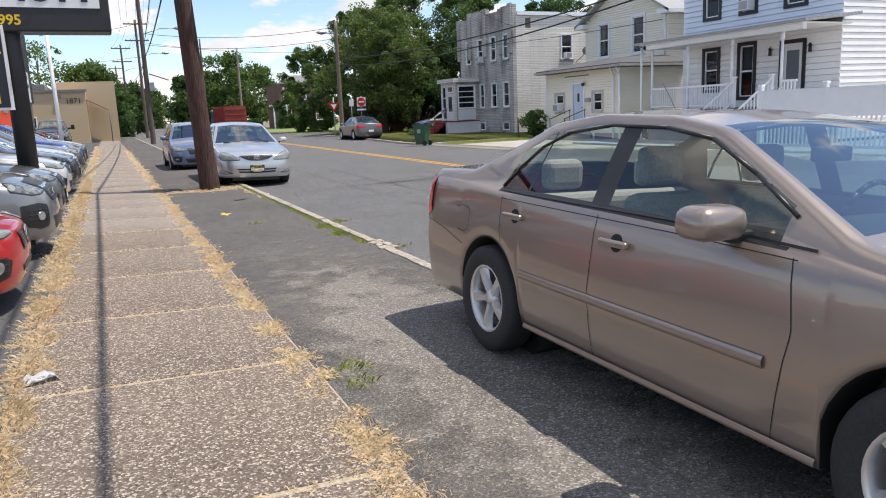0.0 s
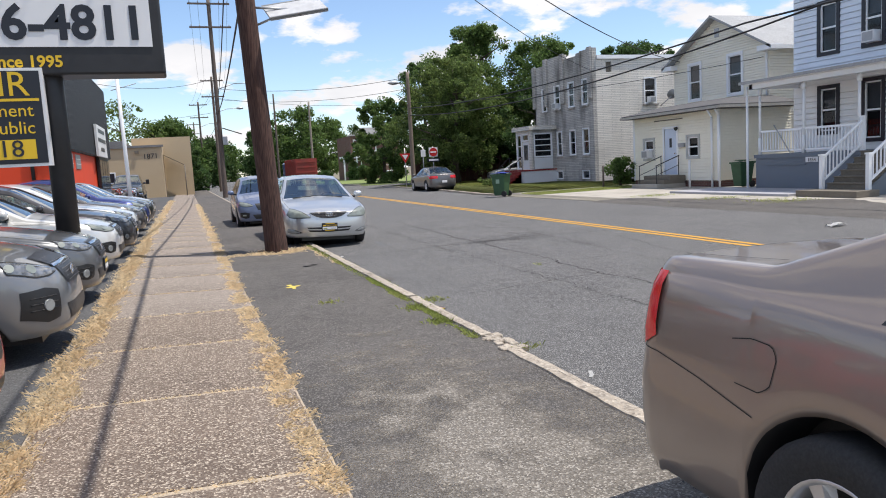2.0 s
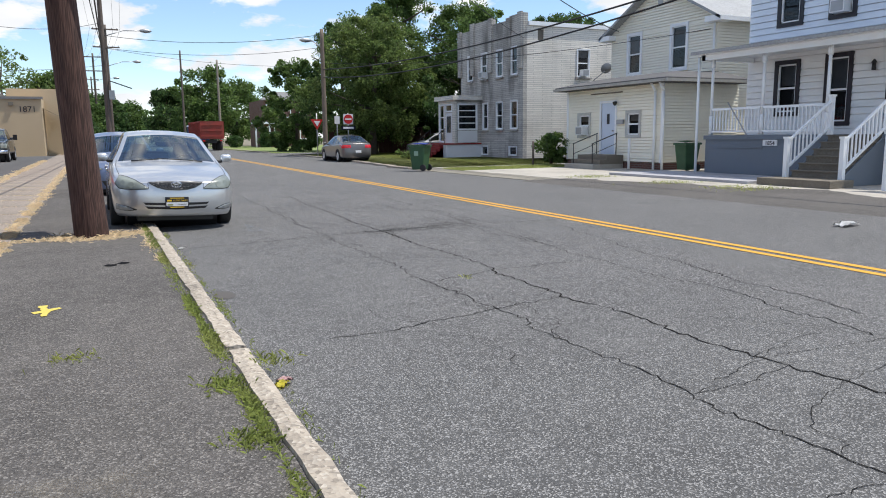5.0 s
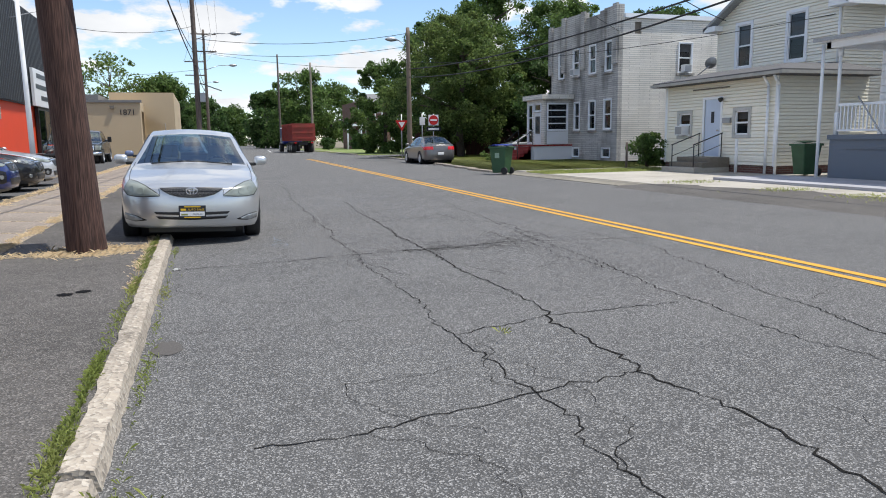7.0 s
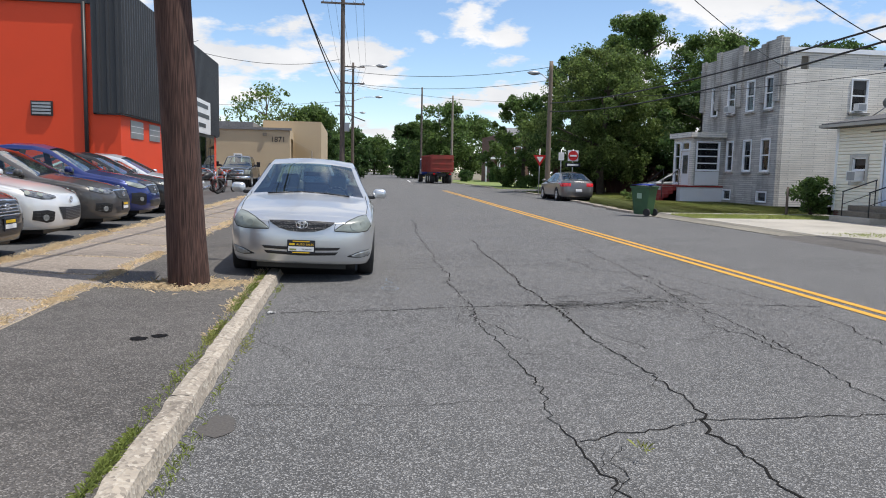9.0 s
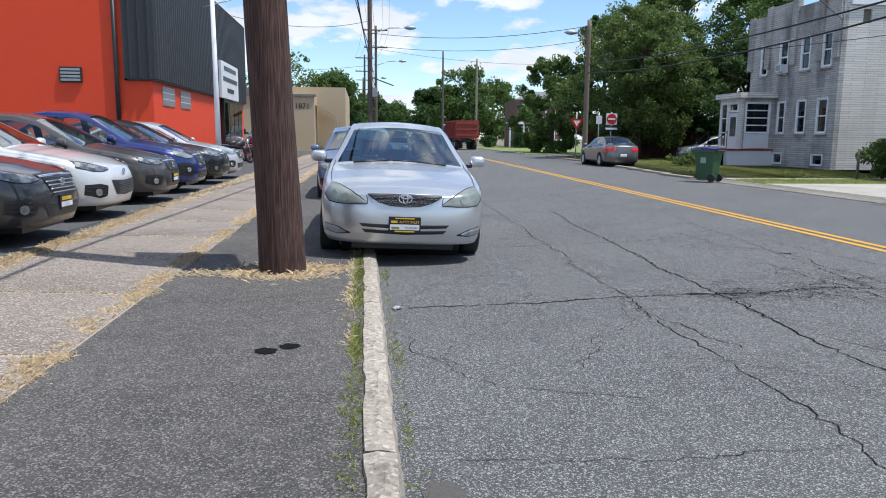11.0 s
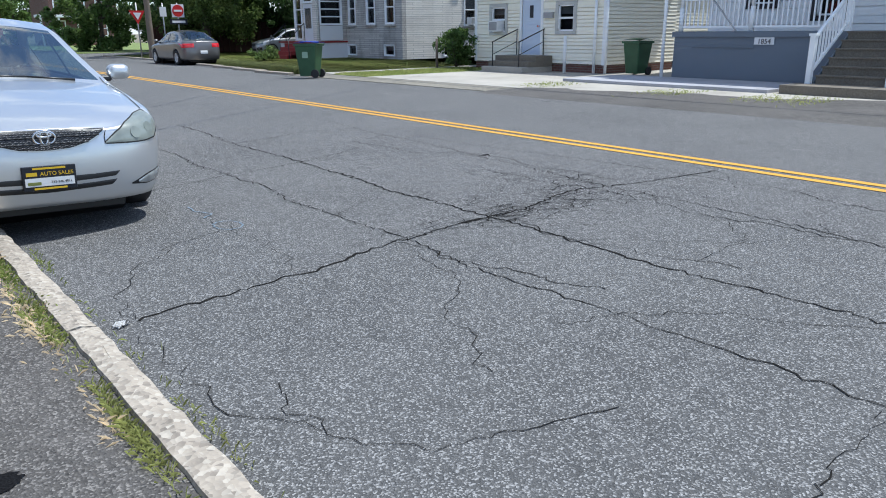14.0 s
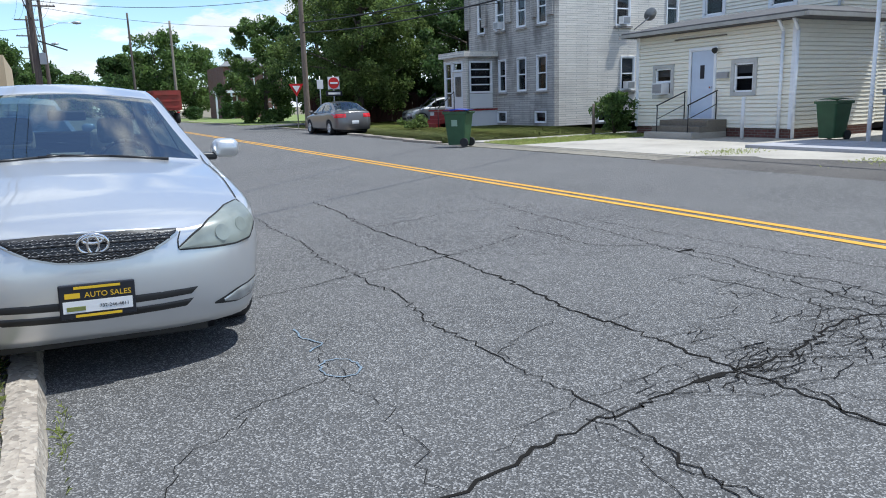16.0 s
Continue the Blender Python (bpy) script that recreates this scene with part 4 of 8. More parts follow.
bm = bmesh.new()
PO = lambda u, z, d: (-4.0 + d, u, z)
ribbed(bm, PO, 38.45, 57.0, 3.1, 7.35)
ribbed(bm, plane_side(38.45), -5.0, -4.0, 3.1, 7.35)
box(bm, -5.0, -4.0, 38.45, 57, 7.30, 7.40)
box(bm, -5.0, -4.02, 38.47, 57, 3.05, 3.10)
box(bm, -5.0, -4.9, 38.47, 57, 3.05, 7.35)
part("cladding", bm, CHARCOAL, dealer, "charcoal ribbed metal cladding")
for y in (39.7, 42.2):
    bm = bmesh.new()
    box(bm, -4.16, -4.12, y, y + 1.6, 2.3, 2.95)
    gbk = part("glass_block_window", bm, STEEL, dealer, "pale glass block strip window")
    bm = bmesh.new()
    for k in range(1, 3):
        box(bm, -4.13, -4.11, y, y + 1.6, 2.3 + k * 0.22 - 0.012, 2.3 + k * 0.22 + 0.012)
    part("mortar", bm, WHITE_PAINT, gbk)
bm = bmesh.new()
box(bm, -7.05, -6.35, 38.54, 38.6, 2.95, 3.45)
wv = part("wall_vent", bm, BLACK_METAL, dealer, "louvred metal wall vent")
for k in range(4):
    bm = bmesh.new()
    box(bm, -7.0, -6.4, 38.50, 38.545, 3.0 + 0.11 * k, 3.07 + 0.11 * k)
    part("slat", bm, STEEL, wv)
bm = bmesh.new()
box(bm, -4.1, -3.95, 50.0, 55.2, 0.05, 3.05)
part("shopfront", bm, BLACK_TRIM, dealer, "dark glazed shopfront")
for k in range(4):
    bm = bmesh.new()
    box(bm, -3.95, -3.93, 50.15 + 1.27 * k, 51.25 + 1.27 * k, 0.3, 2.9)
    part("pane", bm, PANE, dealer)
shop_sign = thing("shop_sign", "white fascia sign with black lettering", "sign", (-3.43, 51.0, 3.9))
bm = bmesh.new()
box(bm, -0.06, 0.06, -2.3, 2.3, -0.85, 0.85)
part("panel", bm, SIGN_WHITE, shop_sign)
for k, w in enumerate((1.6, 1.9, 0.9)):
    bm = bmesh.new()
    box(bm, 0.061, 0.07, -w, w, 0.45 - 0.5 * k, 0.66 - 0.5 * k)
    part("lettering_bar", bm, SIGN_BLACK, shop_sign)

# ---- tan stucco building, number 1871 ----
tan = thing("building", "tan stucco one-storey commercial building", "building")
bm = bmesh.new()
box(bm, -24, -0.9, 76, 100, 0, 4.62)
box(bm, -3.6, 1.6, 80, 100, 0, 5.6)
part("wall", bm, STUCCO_TAN, tan)
bm = bmesh.new()
box(bm, -24, -0.75, 75.85, 76.1, 4.55, 4.75)
box(bm, -24, -4.0, 76.2, 90, 4.75, 5.2)
part("roof_edge", bm, SHINGLE, tan)
words("number", "1871", 0.637, SIGN_BLACK, tan, Matrix.Translation((-1.9, 75.98, 3.75)) @ pose(0, 0, 0, 90, 0, 0), 0.01)
for x in (-6.9, -3.0):
    bm = bmesh.new()
    box(bm, x - 0.17, x + 0.17, 75.8, 76.0, 4.05, 4.3)
    part("wall_light", bm, TREAD_WOOD, tan)
bm = bmesh.new()
box(bm, -8.5, -7.6, 75.96, 76, 0, 2.6)
part("door", bm, WHITE_PAINT, tan)
bm = bmesh.new()
box(bm, -5.6, -4.9, 75.95, 76, 1.5, 2.5)
tw = part("window", bm, WHITE_TRIM, tan)
bm = bmesh.new()
box(bm, -5.5, -5.0, 75.93, 75.95, 1.6, 2.4)
part("pane", bm, SIGN_BLACK, tw)
for k in range(3):
    bm = bmesh.new()
    y = 77.2 + k * 3
    vs = [bm.verts.new(p) for p in ((-0.9, y, 3.9 - 0.3 * k), (0.9, y, 2.9 - 0.2 * k), (0.9, y + 2.4, 2.9 - 0.2 * k), (-0.9, y + 2.4, 3.9 - 0.3 * k))]
    bm.faces.new(vs)
    rod(bm, (0.9, y, 0), (0.9, y, 2.9), 0.05)
    part("awning", bm, TREAD_WOOD, tan)

# ---- red brick house far down the street ----
brick = thing("house", "red brick two-storey house with white porch", "house", (3.2, 0, 0))
bm = bmesh.new()
box(bm, 21.4, 29, 114, 124, 0, 6.6)
part("wall", bm, BRICK_RED, brick)
roof_prism("roof", [(21.0, 113.5, 6.6), (29.4, 113.5, 6.6)], [(23.5, 119, 8.0), (27, 119, 8.0)], SHINGLE, brick)
bm = bmesh.new()
box(bm, 19.6, 24.4, 112.0, 114, 3.2, 3.5)
for x in (19.9, 21.8, 24.2):
    box(bm, x - 0.1, x + 0.1, 112.1, 112.3, 0, 3.2)
part("porch", bm, WHITE_TRIM, brick)
PBR = plane_side(114)
for u in (21.9, 24.3, 26.6):
    window(PBR, u, u + 0.95, 4.2, 5.9, brick, WHITE_TRIM, 0.1)
    window(PBR, u, u + 0.95, 1.1, 2.8, brick, WHITE_TRIM, 0.1)


# ---- poles, cables, lamps ----
def utility_pole(x, y, z0, lean_x, height, r, material, label, arm=0.0, lamp=None, group="utility poles"):
    p = thing("utility_pole", label, "utility pole", (x, y, z0), group=group)
    bm = bmesh.new()
    n, seg = 14, 20
    rings = []
    rnd = random.Random(int(x * 7 + y))
    for i in range(n + 1):
        f = i / n
        rr = r * (1 - 0.32 * f) * (1.08 if i == 0 else 1)
        rings.append([bm.verts.new((lean_x * f * height + rr * math.cos(2 * math.pi * k / seg) * rnd.uniform(0.97, 1.03),
                                    rr * math.sin(2 * math.pi * k / seg) * rnd.uniform(0.97, 1.03), f * height - 0.05)) for k in range(seg)])
    for a, b in zip(rings[:-1], rings[1:]):
        for k in range(seg):
            bm.faces.new((a[k], a[(k + 1) % seg], b[(k + 1) % seg], b[k]))
    bm.faces.new(rings[-1])
    part("shaft", bm, material, p, smooth=True)
    if arm:
        for za in ([height - 0.5, height - 2.2] if arm > 2 else [height - 0.5]):
            bm = bmesh.new()
            xc = lean_x * za
            box(bm, xc - arm / 2, xc + arm / 2, -0.2, -0.09, za - 0.06, za + 0.06)
            ca = part("crossarm", bm, POLE_GREY, p)
            for k in (-0.45, -0.25, 0.25, 0.45):
                bm = bmesh.new()
                rod(bm, (xc + arm * k, -0.14, za + 0.06), (xc + arm * k, -0.14, za + 0.2), 0.04, 0.025, 8)
                part("insulator", bm, STEEL, ca)
    if lamp:
        zl, reach = lamp
        bm = bmesh.new()
        x0 = lean_x * zl
        tube(bm, [(x0, 0, zl - 0.5), (x0 + reach * 0.5, 0, zl - 0.05), (x0 + reach, 0, zl)], 0.03)
        la = part("lamp_arm", bm, STEEL, p)
        bm = bmesh.new()
        lathe(bm, [(0.02, -0.1), (0.10, 0.05), (0.15, 0.3), (0.10, 0.6), (0.02, 0.72)], 14, "x")
        h = part("lamp_head", bm, STEEL, la, "grey cobra-head street lamp", True)
        h.matrix_basis = pose(x0 + reach - 0.2, 0, zl)
    return p


utility_pole(2.41, 20.0, 0.03, -0.042, 11.0, 0.205, POLE_WOOD, "thick reddish-brown wooden utility pole leaning slightly, grass at its foot")
# solar panel high on the near pole, tilted to the road
sp_ = thing("solar_panel", "pale grey solar panel bracketed to the near utility pole", "solar panel", (2.32, 20.0, 4.62))
bm = bmesh.new()
box(bm, -0.55, 0.55, -0.40, 0.40, -0.02, 0.02, 0.006)
pn = part("panel", bm, mat("panel_back", (0.55, 0.56, 0.57), 0.5, blotch=0.3, blotch_scale=5), sp_)
pn.matrix_basis = pose(0.80, 0, 0.05, 28, -10, 0)
for sy_ in (-0.38, 0.38):
    bm = bmesh.new()
    box(bm, -0.55, 0.55, sy_ - 0.02, sy_ + 0.02, -0.035, 0.03)
    pf = part("frame_rail", bm, STEEL, sp_)
    pf.matrix_basis = pn.matrix_basis.copy()
bm = bmesh.new()
rod(bm, (0.0, 0, -0.30), (0.75, 0, 0.02), 0.022)
rod(bm, (0.0, 0, 0.05), (0.75, 0, 0.03), 0.022)
part("bracket", bm, STEEL, sp_)
p2 = utility_pole(3.65, 64.0, 0.0, 0.0, 14.9, 0.19, POLE_GREY, "dark wooden utility pole with crossarms and solar panel", 3.0, (8.6, 2.6))
bm = bmesh.new()
vs = [bm.verts.new(p) for p in ((0.2, -0.5, 5.25), (1.6, -0.5, 4.75), (1.6, 0.5, 4.75), (0.2, 0.5, 5.25))]
bm.faces.new(vs)
bmesh.ops.solidify(bm, geom=bm.faces[:], thickness=0.05)
part("solar_panel", bm, BLACK_TRIM, p2, "tilted dark solar panel")
bm = bmesh.new()
box(bm, 0.15, 0.5, -0.2, 0.2, 4.0, 4.6)
part("control_box", bm, STEEL, p2)
utility_pole(4.5, 90.0, 0.0, 0.0, 12.5, 0.17, POLE_GREY, "dark wooden utility pole with crossarm", 2.4, (9.0, 2.6))
utility_pole(3.4, 112.0, 0.0, 0.0, 12.0, 0.16, POLE_GREY, "distant wooden utility pole with crossarm", 2.4, (9.0, 2.4))
utility_pole(3.2, 150.0, 0.0, 0.0, 12.0, 0.16, POLE_GREY, "distant wooden utility pole with crossarm", 2.4)
utility_pole(16.5, 56.5, 0.0, 0.0, 8.3, 0.17, mat("pale_pole", (0.19, 0.15, 0.115), 0.9, grain=0.4, stretch=(1, 1, 0.1)), "weathered brown utility pole by the trees", 0, (7.5, -1.2))
utility_pole(16.5, 100.0, 0.0, 0.0, 10.5, 0.16, mat("pale_pole_far", (0.26, 0.23, 0.19), 0.9, grain=0.4, stretch=(1, 1, 0.1)), "pale distant utility pole", 0)
utility_pole(15.5, 128.0, 0.0, 0.0, 14.5, 0.18, POLE_GREY, "tall dark distant utility pole", 0)


def cable(points, r, sag, label="thin black overhead cable between the poles"):
    bm = bmesh.new()
    for (p, q) in zip(points[:-1], points[1:]):
        p, q = Vector(p), Vector(q)
        pts = [p.lerp(q, i / 14) - Vector((0, 0, sag * 4 * (i / 14) * (1 - i / 14))) for i in range(15)]
        for a, b in zip(pts[:-1], pts[1:]):
            rod(bm, a, b, r, seg=6, caps=False)
    return tagged(link_mesh("overhead_cable", bm, WIRE), label, "cable", "overhead cables")


P1T = (2.41 - 0.042 * 6.4, 20.0)
cable([(2.5, -30, 6.2), (P1T[0] + 0.36, 20, 6.4), (3.65, 64, 6.4), (4.5, 90, 6.4), (3.4, 112, 6.3)], 0.028, 0.5, "thick black telephone cable along the street")
cable([(2.1, -30, 6.9), (2.1, 20, 7.1), (3.65, 64, 7.2), (4.5, 90, 7.1), (3.4, 112, 7.0)], 0.02, 0.6)
cable([(2.0, -30, 9.6), (2.0, 20, 9.9), (3.65, 64, 12.6), (4.5, 90, 11.2), (3.4, 112, 11.0)], 0.012, 0.5)
for dx in (-1.35, -0.75, 0.75, 1.35):
    cable([(1.95 + dx * 0.5, -30, 10.6), (1.95 + dx * 0.5, 20, 10.9), (3.65 + dx, 64, 14.5), (4.5 + dx, 90, 12.1), (3.4 + dx, 112, 11.6)], 0.010, 0.7)
cable([(3.65, 64, 8.2), (16.5, 56.5, 7.9), (26, 66, 8.0)], 0.016, 0.5)
cable([(3.65, 64, 7.4), (16.5, 56.5, 7.1), (26, 66, 7.2)], 0.014, 0.5)
cable([(4.5, 90, 10.2), (30, 92, 9.6)], 0.016, 0.8)
cable([(4.5, 90, 8.6), (-20, 85, 8.0)], 0.016, 0.8)
cable([(2.2, 20, 8.3), (24.5, 44.6, 6.6)], 0.014, 0.6)
cable([(2.2, 20, 9.0), (24.9, 37.0, 6.0)], 0.018, 0.9)
cable([(16.5, 56.5, 5.7), (17.0, 23.6, 5.22), (17.3, -15, 6.4)], 0.028, 0.5)
cable([(16.5, 56.5, 5.2), (17.0, 20.75, 5.16), (17.3, -15, 6.1)], 0.028, 0.75)
cable([(16.5, 56.5, 6.1), (25, 31.4, 5.4)], 0.012, 0.5)
cable([(3.65, 64, 9.0), (-4.2, 50, 7.2)], 0.014, 0.6)

# small signs on posts by the far pole
for x, y, kind in ((18.1, 56.5, "entry"), (16.15, 57.2, "yield"), (17.55, 57.2, "plain")):
    st = thing("street_sign", {"entry": "red and white no-entry sign over a one-way plate", "yield": "red and white triangular give-way sign",
                               "plain": "small white street sign on a thin post"}[kind], "street sign", (x, y, 0), group="street signs")
    bm = bmesh.new()
    rod(bm, (0, 0, 0), (0, 0, 2.9), 0.035, seg=6)
    part("post", bm, STEEL, st)
    bm = bmesh.new()
    if kind == "entry":
        box(bm, -0.34, 0.34, -0.06, -0.04, 2.15, 2.83)
        board = part("board", bm, SIGN_WHITE, st)
        bm = bmesh.new()
        rod(bm, (0, -0.065, 2.49), (0, -0.075, 2.49), 0.31, seg=24)
        part("disc", bm, SIGN_RED, board)
        bm = bmesh.new()
        box(bm, -0.22, 0.22, -0.085, -0.077, 2.44, 2.54)
        part("bar", bm, SIGN_WHITE, board)
        bm = bmesh.new()
        box(bm, -0.48, 0.48, -0.06, -0.04, 1.78, 2.06)
        ow = part("one_way_plate", bm, SIGN_BLACK, st)
        bm = bmesh.new()
        box(bm, -0.36, 0.36, -0.07, -0.062, 1.86, 1.98)
        part("arrow", bm, SIGN_WHITE, ow)
    elif kind == "yield":
        fr, bk = ([bm.verts.new((x_, y_, z_)) for x_, z_ in ((-0.42, 2.5), (0, 1.8), (0.42, 2.5))] for y_ in (-0.055, -0.040))
        bm.faces.new(fr)
        bm.faces.new(bk[::-1])
        for k in range(3):
            bm.faces.new((fr[k], bk[k], bk[(k + 1) % 3], fr[(k + 1) % 3]))
        bmesh.ops.recalc_face_normals(bm, faces=bm.faces[:])
        board = part("board", bm, SIGN_RED, st)
        bm = bmesh.new()
        bm.faces.new([bm.verts.new(p) for p in ((0.22, -0.07, 2.39), (0, -0.07, 2.03), (-0.22, -0.07, 2.39))])
        part("triangle", bm, SIGN_WHITE, board)
    else:
        box(bm, -0.18, 0.18, -0.05, -0.03, 2.2, 2.7)
        part("board", bm, SIGN_WHITE, st)

# white slender mast in the lot
mast = thing("flood_light_mast", "slender white mast with a flood light", "mast", (-1.18, 36.0, 0.02))
bm = bmesh.new()
rod(bm, (0, 0, 0), (-0.05, 0, 5.85), 0.085, 0.06, 12)
part("mast", bm, WHITE_PAINT, mast)
bm = bmesh.new()
rod(bm, (-0.3, 0, 5.0), (0.6, 0, 5.25), 0.015)
part("bracket", bm, STEEL, mast)

# ---- dealer's sign over the walk ----
sign = thing("pylon_sign", "large white dealer sign with black phone number on a black post", "sign", (-0.78, 17.2, 0.02))
bm = bmesh.new()
rod(bm, (0, 0, 0), (0, 0, 5.3), 0.155, 0.155, 18)
part("post", bm, BLACK_METAL, sign)
bm = bmesh.new()
box(bm, -3.6, 1.52, -0.28, 0.28, 3.05, 5.55, 0.03)
cab = part("cabinet", bm, BLACK_METAL, sign, "black framed sign cabinet")
bm = bmesh.new()
box(bm, -3.45, 1.38, -0.295, -0.283, 3.42, 5.4)
face = part("sign_face", bm, SIGN_WHITE, cab, "white sign face")
words("phone_number", "732-246-4811", 0.64, SIGN_BLACK, cab, pose(1.32, -0.302, 3.72, 90, 0, 0), 0.004, "RIGHT", bold=0.016)
words("founding_line", "Since 1995", 0.215, SIGN_YELLOW, cab, pose(0.22, -0.295, 3.22, 90, 0, 0), 0.004, "RIGHT", bold=0.005)
bm = bmesh.new()
box(bm, -1.3, -0.05, -0.34, -0.2, 1.83, 3.14)
box(bm, -3.0, -1.3, -0.34, -0.2, 1.83, 3.14)
rep = part("repair_board", bm, SIGN_WHITE, sign, "dark board with yellow lettering for repairs")
bm = bmesh.new()
box(bm, -2.96, -0.09, -0.352, -0.342, 1.87, 3.10)
part("board_face", bm, SIGN_BLACK, rep)
bm = bmesh.new()
box(bm, -2.96, -0.22, -0.36, -0.354, 1.93, 2.19)
part("number_band", bm, SIGN_YELLOW, rep)
bm = bmesh.new()
box(bm, -2.9, -0.12, -0.36, -0.354, 2.70, 2.735)
part("rule", bm, SIGN_YELLOW, rep)
words("repair_word", "REPAIR", 0.46, SIGN_YELLOW, rep, pose(-0.22, -0.362, 2.91, 90, 0, 0), 0.003, "RIGHT")
words("department_word", "Department", 0.235, SIGN_YELLOW, rep, pose(-0.2, -0.362, 2.57, 90, 0, 0), 0.003, "RIGHT")
words("public_word", "the Public", 0.235, SIGN_YELLOW, rep, pose(-0.2, -0.362, 2.34, 90, 0, 0), 0.003, "RIGHT")
words("repair_number", "2818", 0.32, SIGN_BLACK, rep, pose(-0.36, -0.364, 2.06, 90, 0, 0), 0.003, "RIGHT")

# ---- vehicles ----
from mathutils.bvhtree import BVHTree


def paint(name, base, metal=0.35, rough=0.32, dust=0.12):
    return mat(name, base, rough, metal, blotch=dust, blotch_scale=1.6, other=tuple(min(1, c * 0.8 + 0.03) for c in base), coat=0.9)


FABRIC = mat("seat_cloth", (0.20, 0.19, 0.17), 0.9, grain=0.3, grain_scale=60)
FABRIC_PALE = mat("pale_seat_cloth", (0.36, 0.34, 0.30), 0.9, grain=0.3, grain_scale=60)
FABRIC_MID = mat("grey_seat_cloth", (0.27, 0.26, 0.24), 0.9, grain=0.3, grain_scale=60)
GAP = mat("panel_gap", (0.02, 0.02, 0.02), 0.8)
TAIL_RED = mat("tail_lamp_red", (0.70, 0.012, 0.02), 0.2, coat=0.6, blotch=0.3, blotch_scale=14, other=(0.85, 0.06, 0.06))
LAMP_CLEAR = mat("headlamp_lens", (0.27, 0.30, 0.27), 0.30, 0.0, coat=0.5, blotch=0.8, blotch_scale=7, other=(0.17, 0.19, 0.175))
LAMP_BOWL = mat("lamp_bowl", (0.26, 0.29, 0.26), 0.3, 0.0, coat=0.5, blotch=0.8, blotch_scale=7, other=(0.17, 0.19, 0.175))
FOG_GLASS = mat("fog_lamp_glass", (0.42, 0.44, 0.44), 0.15, 0.4, coat=0.8, blotch=0.7, blotch_scale=14, other=(0.20, 0.21, 0.21))
MESH_WIRE = mat("grille_wire", (0.20, 0.20, 0.21), 0.35, 0.6)
LAMP_DARK = mat("dark_headlamp", (0.07, 0.075, 0.08), 0.1, 0.3, coat=0.9, blotch=0.6, blotch_scale=16, other=(0.42, 0.43, 0.44))
MESH_BLACK = mat("black_grille", (0.02, 0.02, 0.022), 0.4, grain=0.8, grain_scale=45)
WHEEL_CACHE = {}


def smooth_curve(pts, width=0.10):
    ys = np.array([p[0] for p in pts]); zs = np.array([p[1] for p in pts])
    o = np.argsort(ys)
    ys, zs = ys[o], zs[o]
    g = np.linspace(ys[0] - 0.3, ys[-1] + 0.3, 600)
    v = np.interp(g, ys, zs)
    k = max(1, int(width / (g[1] - g[0])))
    ker = np.hanning(2 * k + 1)
    ker /= ker.sum()
    s = np.convolve(np.pad(v, k, mode="edge"), ker, mode="valid")
    return lambda y: float(np.interp(y, g, s))


def wheel(parent, x, y, R, style, width=0.2):
    key = (style, R)
    if key not in WHEEL_CACHE:
        w = width / 2
        bm = bmesh.new()
        lathe(bm, [(0.63 * R, -w * 0.9), (0.72 * R, -w), (0.93 * R, -w), (0.985 * R, -w * 0.8), (R, -w * 0.4), (R, w * 0.4), (0.985 * R, w * 0.8),
                   (0.93 * R, w), (0.80 * R, w * 1.03), (0.72 * R, w), (0.63 * R, w * 0.9)], 36, "x")
        tyre = link_mesh("tyre", bm, BLACK_RUBBER)
        bm = bmesh.new()
        lathe(bm, [(0.645 * R, w * 0.88), (0.62 * R, w * 0.95), (0.58 * R, w * 0.8), (0.56 * R, w * 0.2), (0.55 * R, -w * 0.6)], 36, "x")
        lathe(bm, [(0.0, w * 0.80), (0.09 * R, w * 0.78), (0.16 * R, w * 0.62), (0.17 * R, 0)], 20, "x")
        n = {"five": 5, "six": 6, "ten": 10}[style]
        for k in range(n):
            a = 2 * math.pi * k / n + 0.3
            ca, sa = math.cos(a), math.sin(a)
            hw0, hw1 = (0.085 * R, 0.105 * R) if n == 5 else (0.10 * R, 0.135 * R) if n == 6 else (0.04 * R, 0.05 * R)
            prof = []
            for r, hw, hx in ((0.10 * R, hw0, 0.66 * w), (0.35 * R, hw0 * 0.95, 0.80 * w), (0.585 * R, hw1 * 1.25, 0.80 * w)):
                for s, dx in ((-1, -0.35 * w), (-0.6, 0), (0.6, 0), (1, -0.35 * w)):
                    prof.append(bm.verts.new((hx + dx, r * ca - s * hw * sa, r * sa + s * hw * ca)))
            for i in range(2):
                for j in range(3):
                    bm.faces.new((prof[i * 4 + j], prof[i * 4 + j + 1], prof[i * 4 + 5 + j], prof[i * 4 + 4 + j]))
        bmesh.ops.recalc_face_normals(bm, faces=bm.faces[:])
        rim = link_mesh("rim", bm, ALLOY)
        bm = bmesh.new()
        lathe(bm, [(0.0, -0.1 * w), (0.45 * R, -0.1 * w), (0.55 * R, -0.3 * w)], 24, "x")
        disc = link_mesh("brake_disc", bm, BLACK_METAL)
        WHEEL_CACHE[key] = (tyre.data, rim.data, disc.data)
        for o in (tyre, rim, disc):
            bpy.data.objects.remove(o)
    t, r, d = WHEEL_CACHE[key]
    ob = new("wheel", t)
    ob.parent = parent
    ob.matrix_basis = pose(x, y, R, random.uniform(0, 70), 0, 0) if x > 0 else pose(x, y, R, 0, 0, 180) @ pose(0, 0, 0, random.uniform(0, 70))
    for nm, me in (("rim", r), ("brake_disc", d)):
        o = new(nm, me)
        o.parent = ob
    return ob


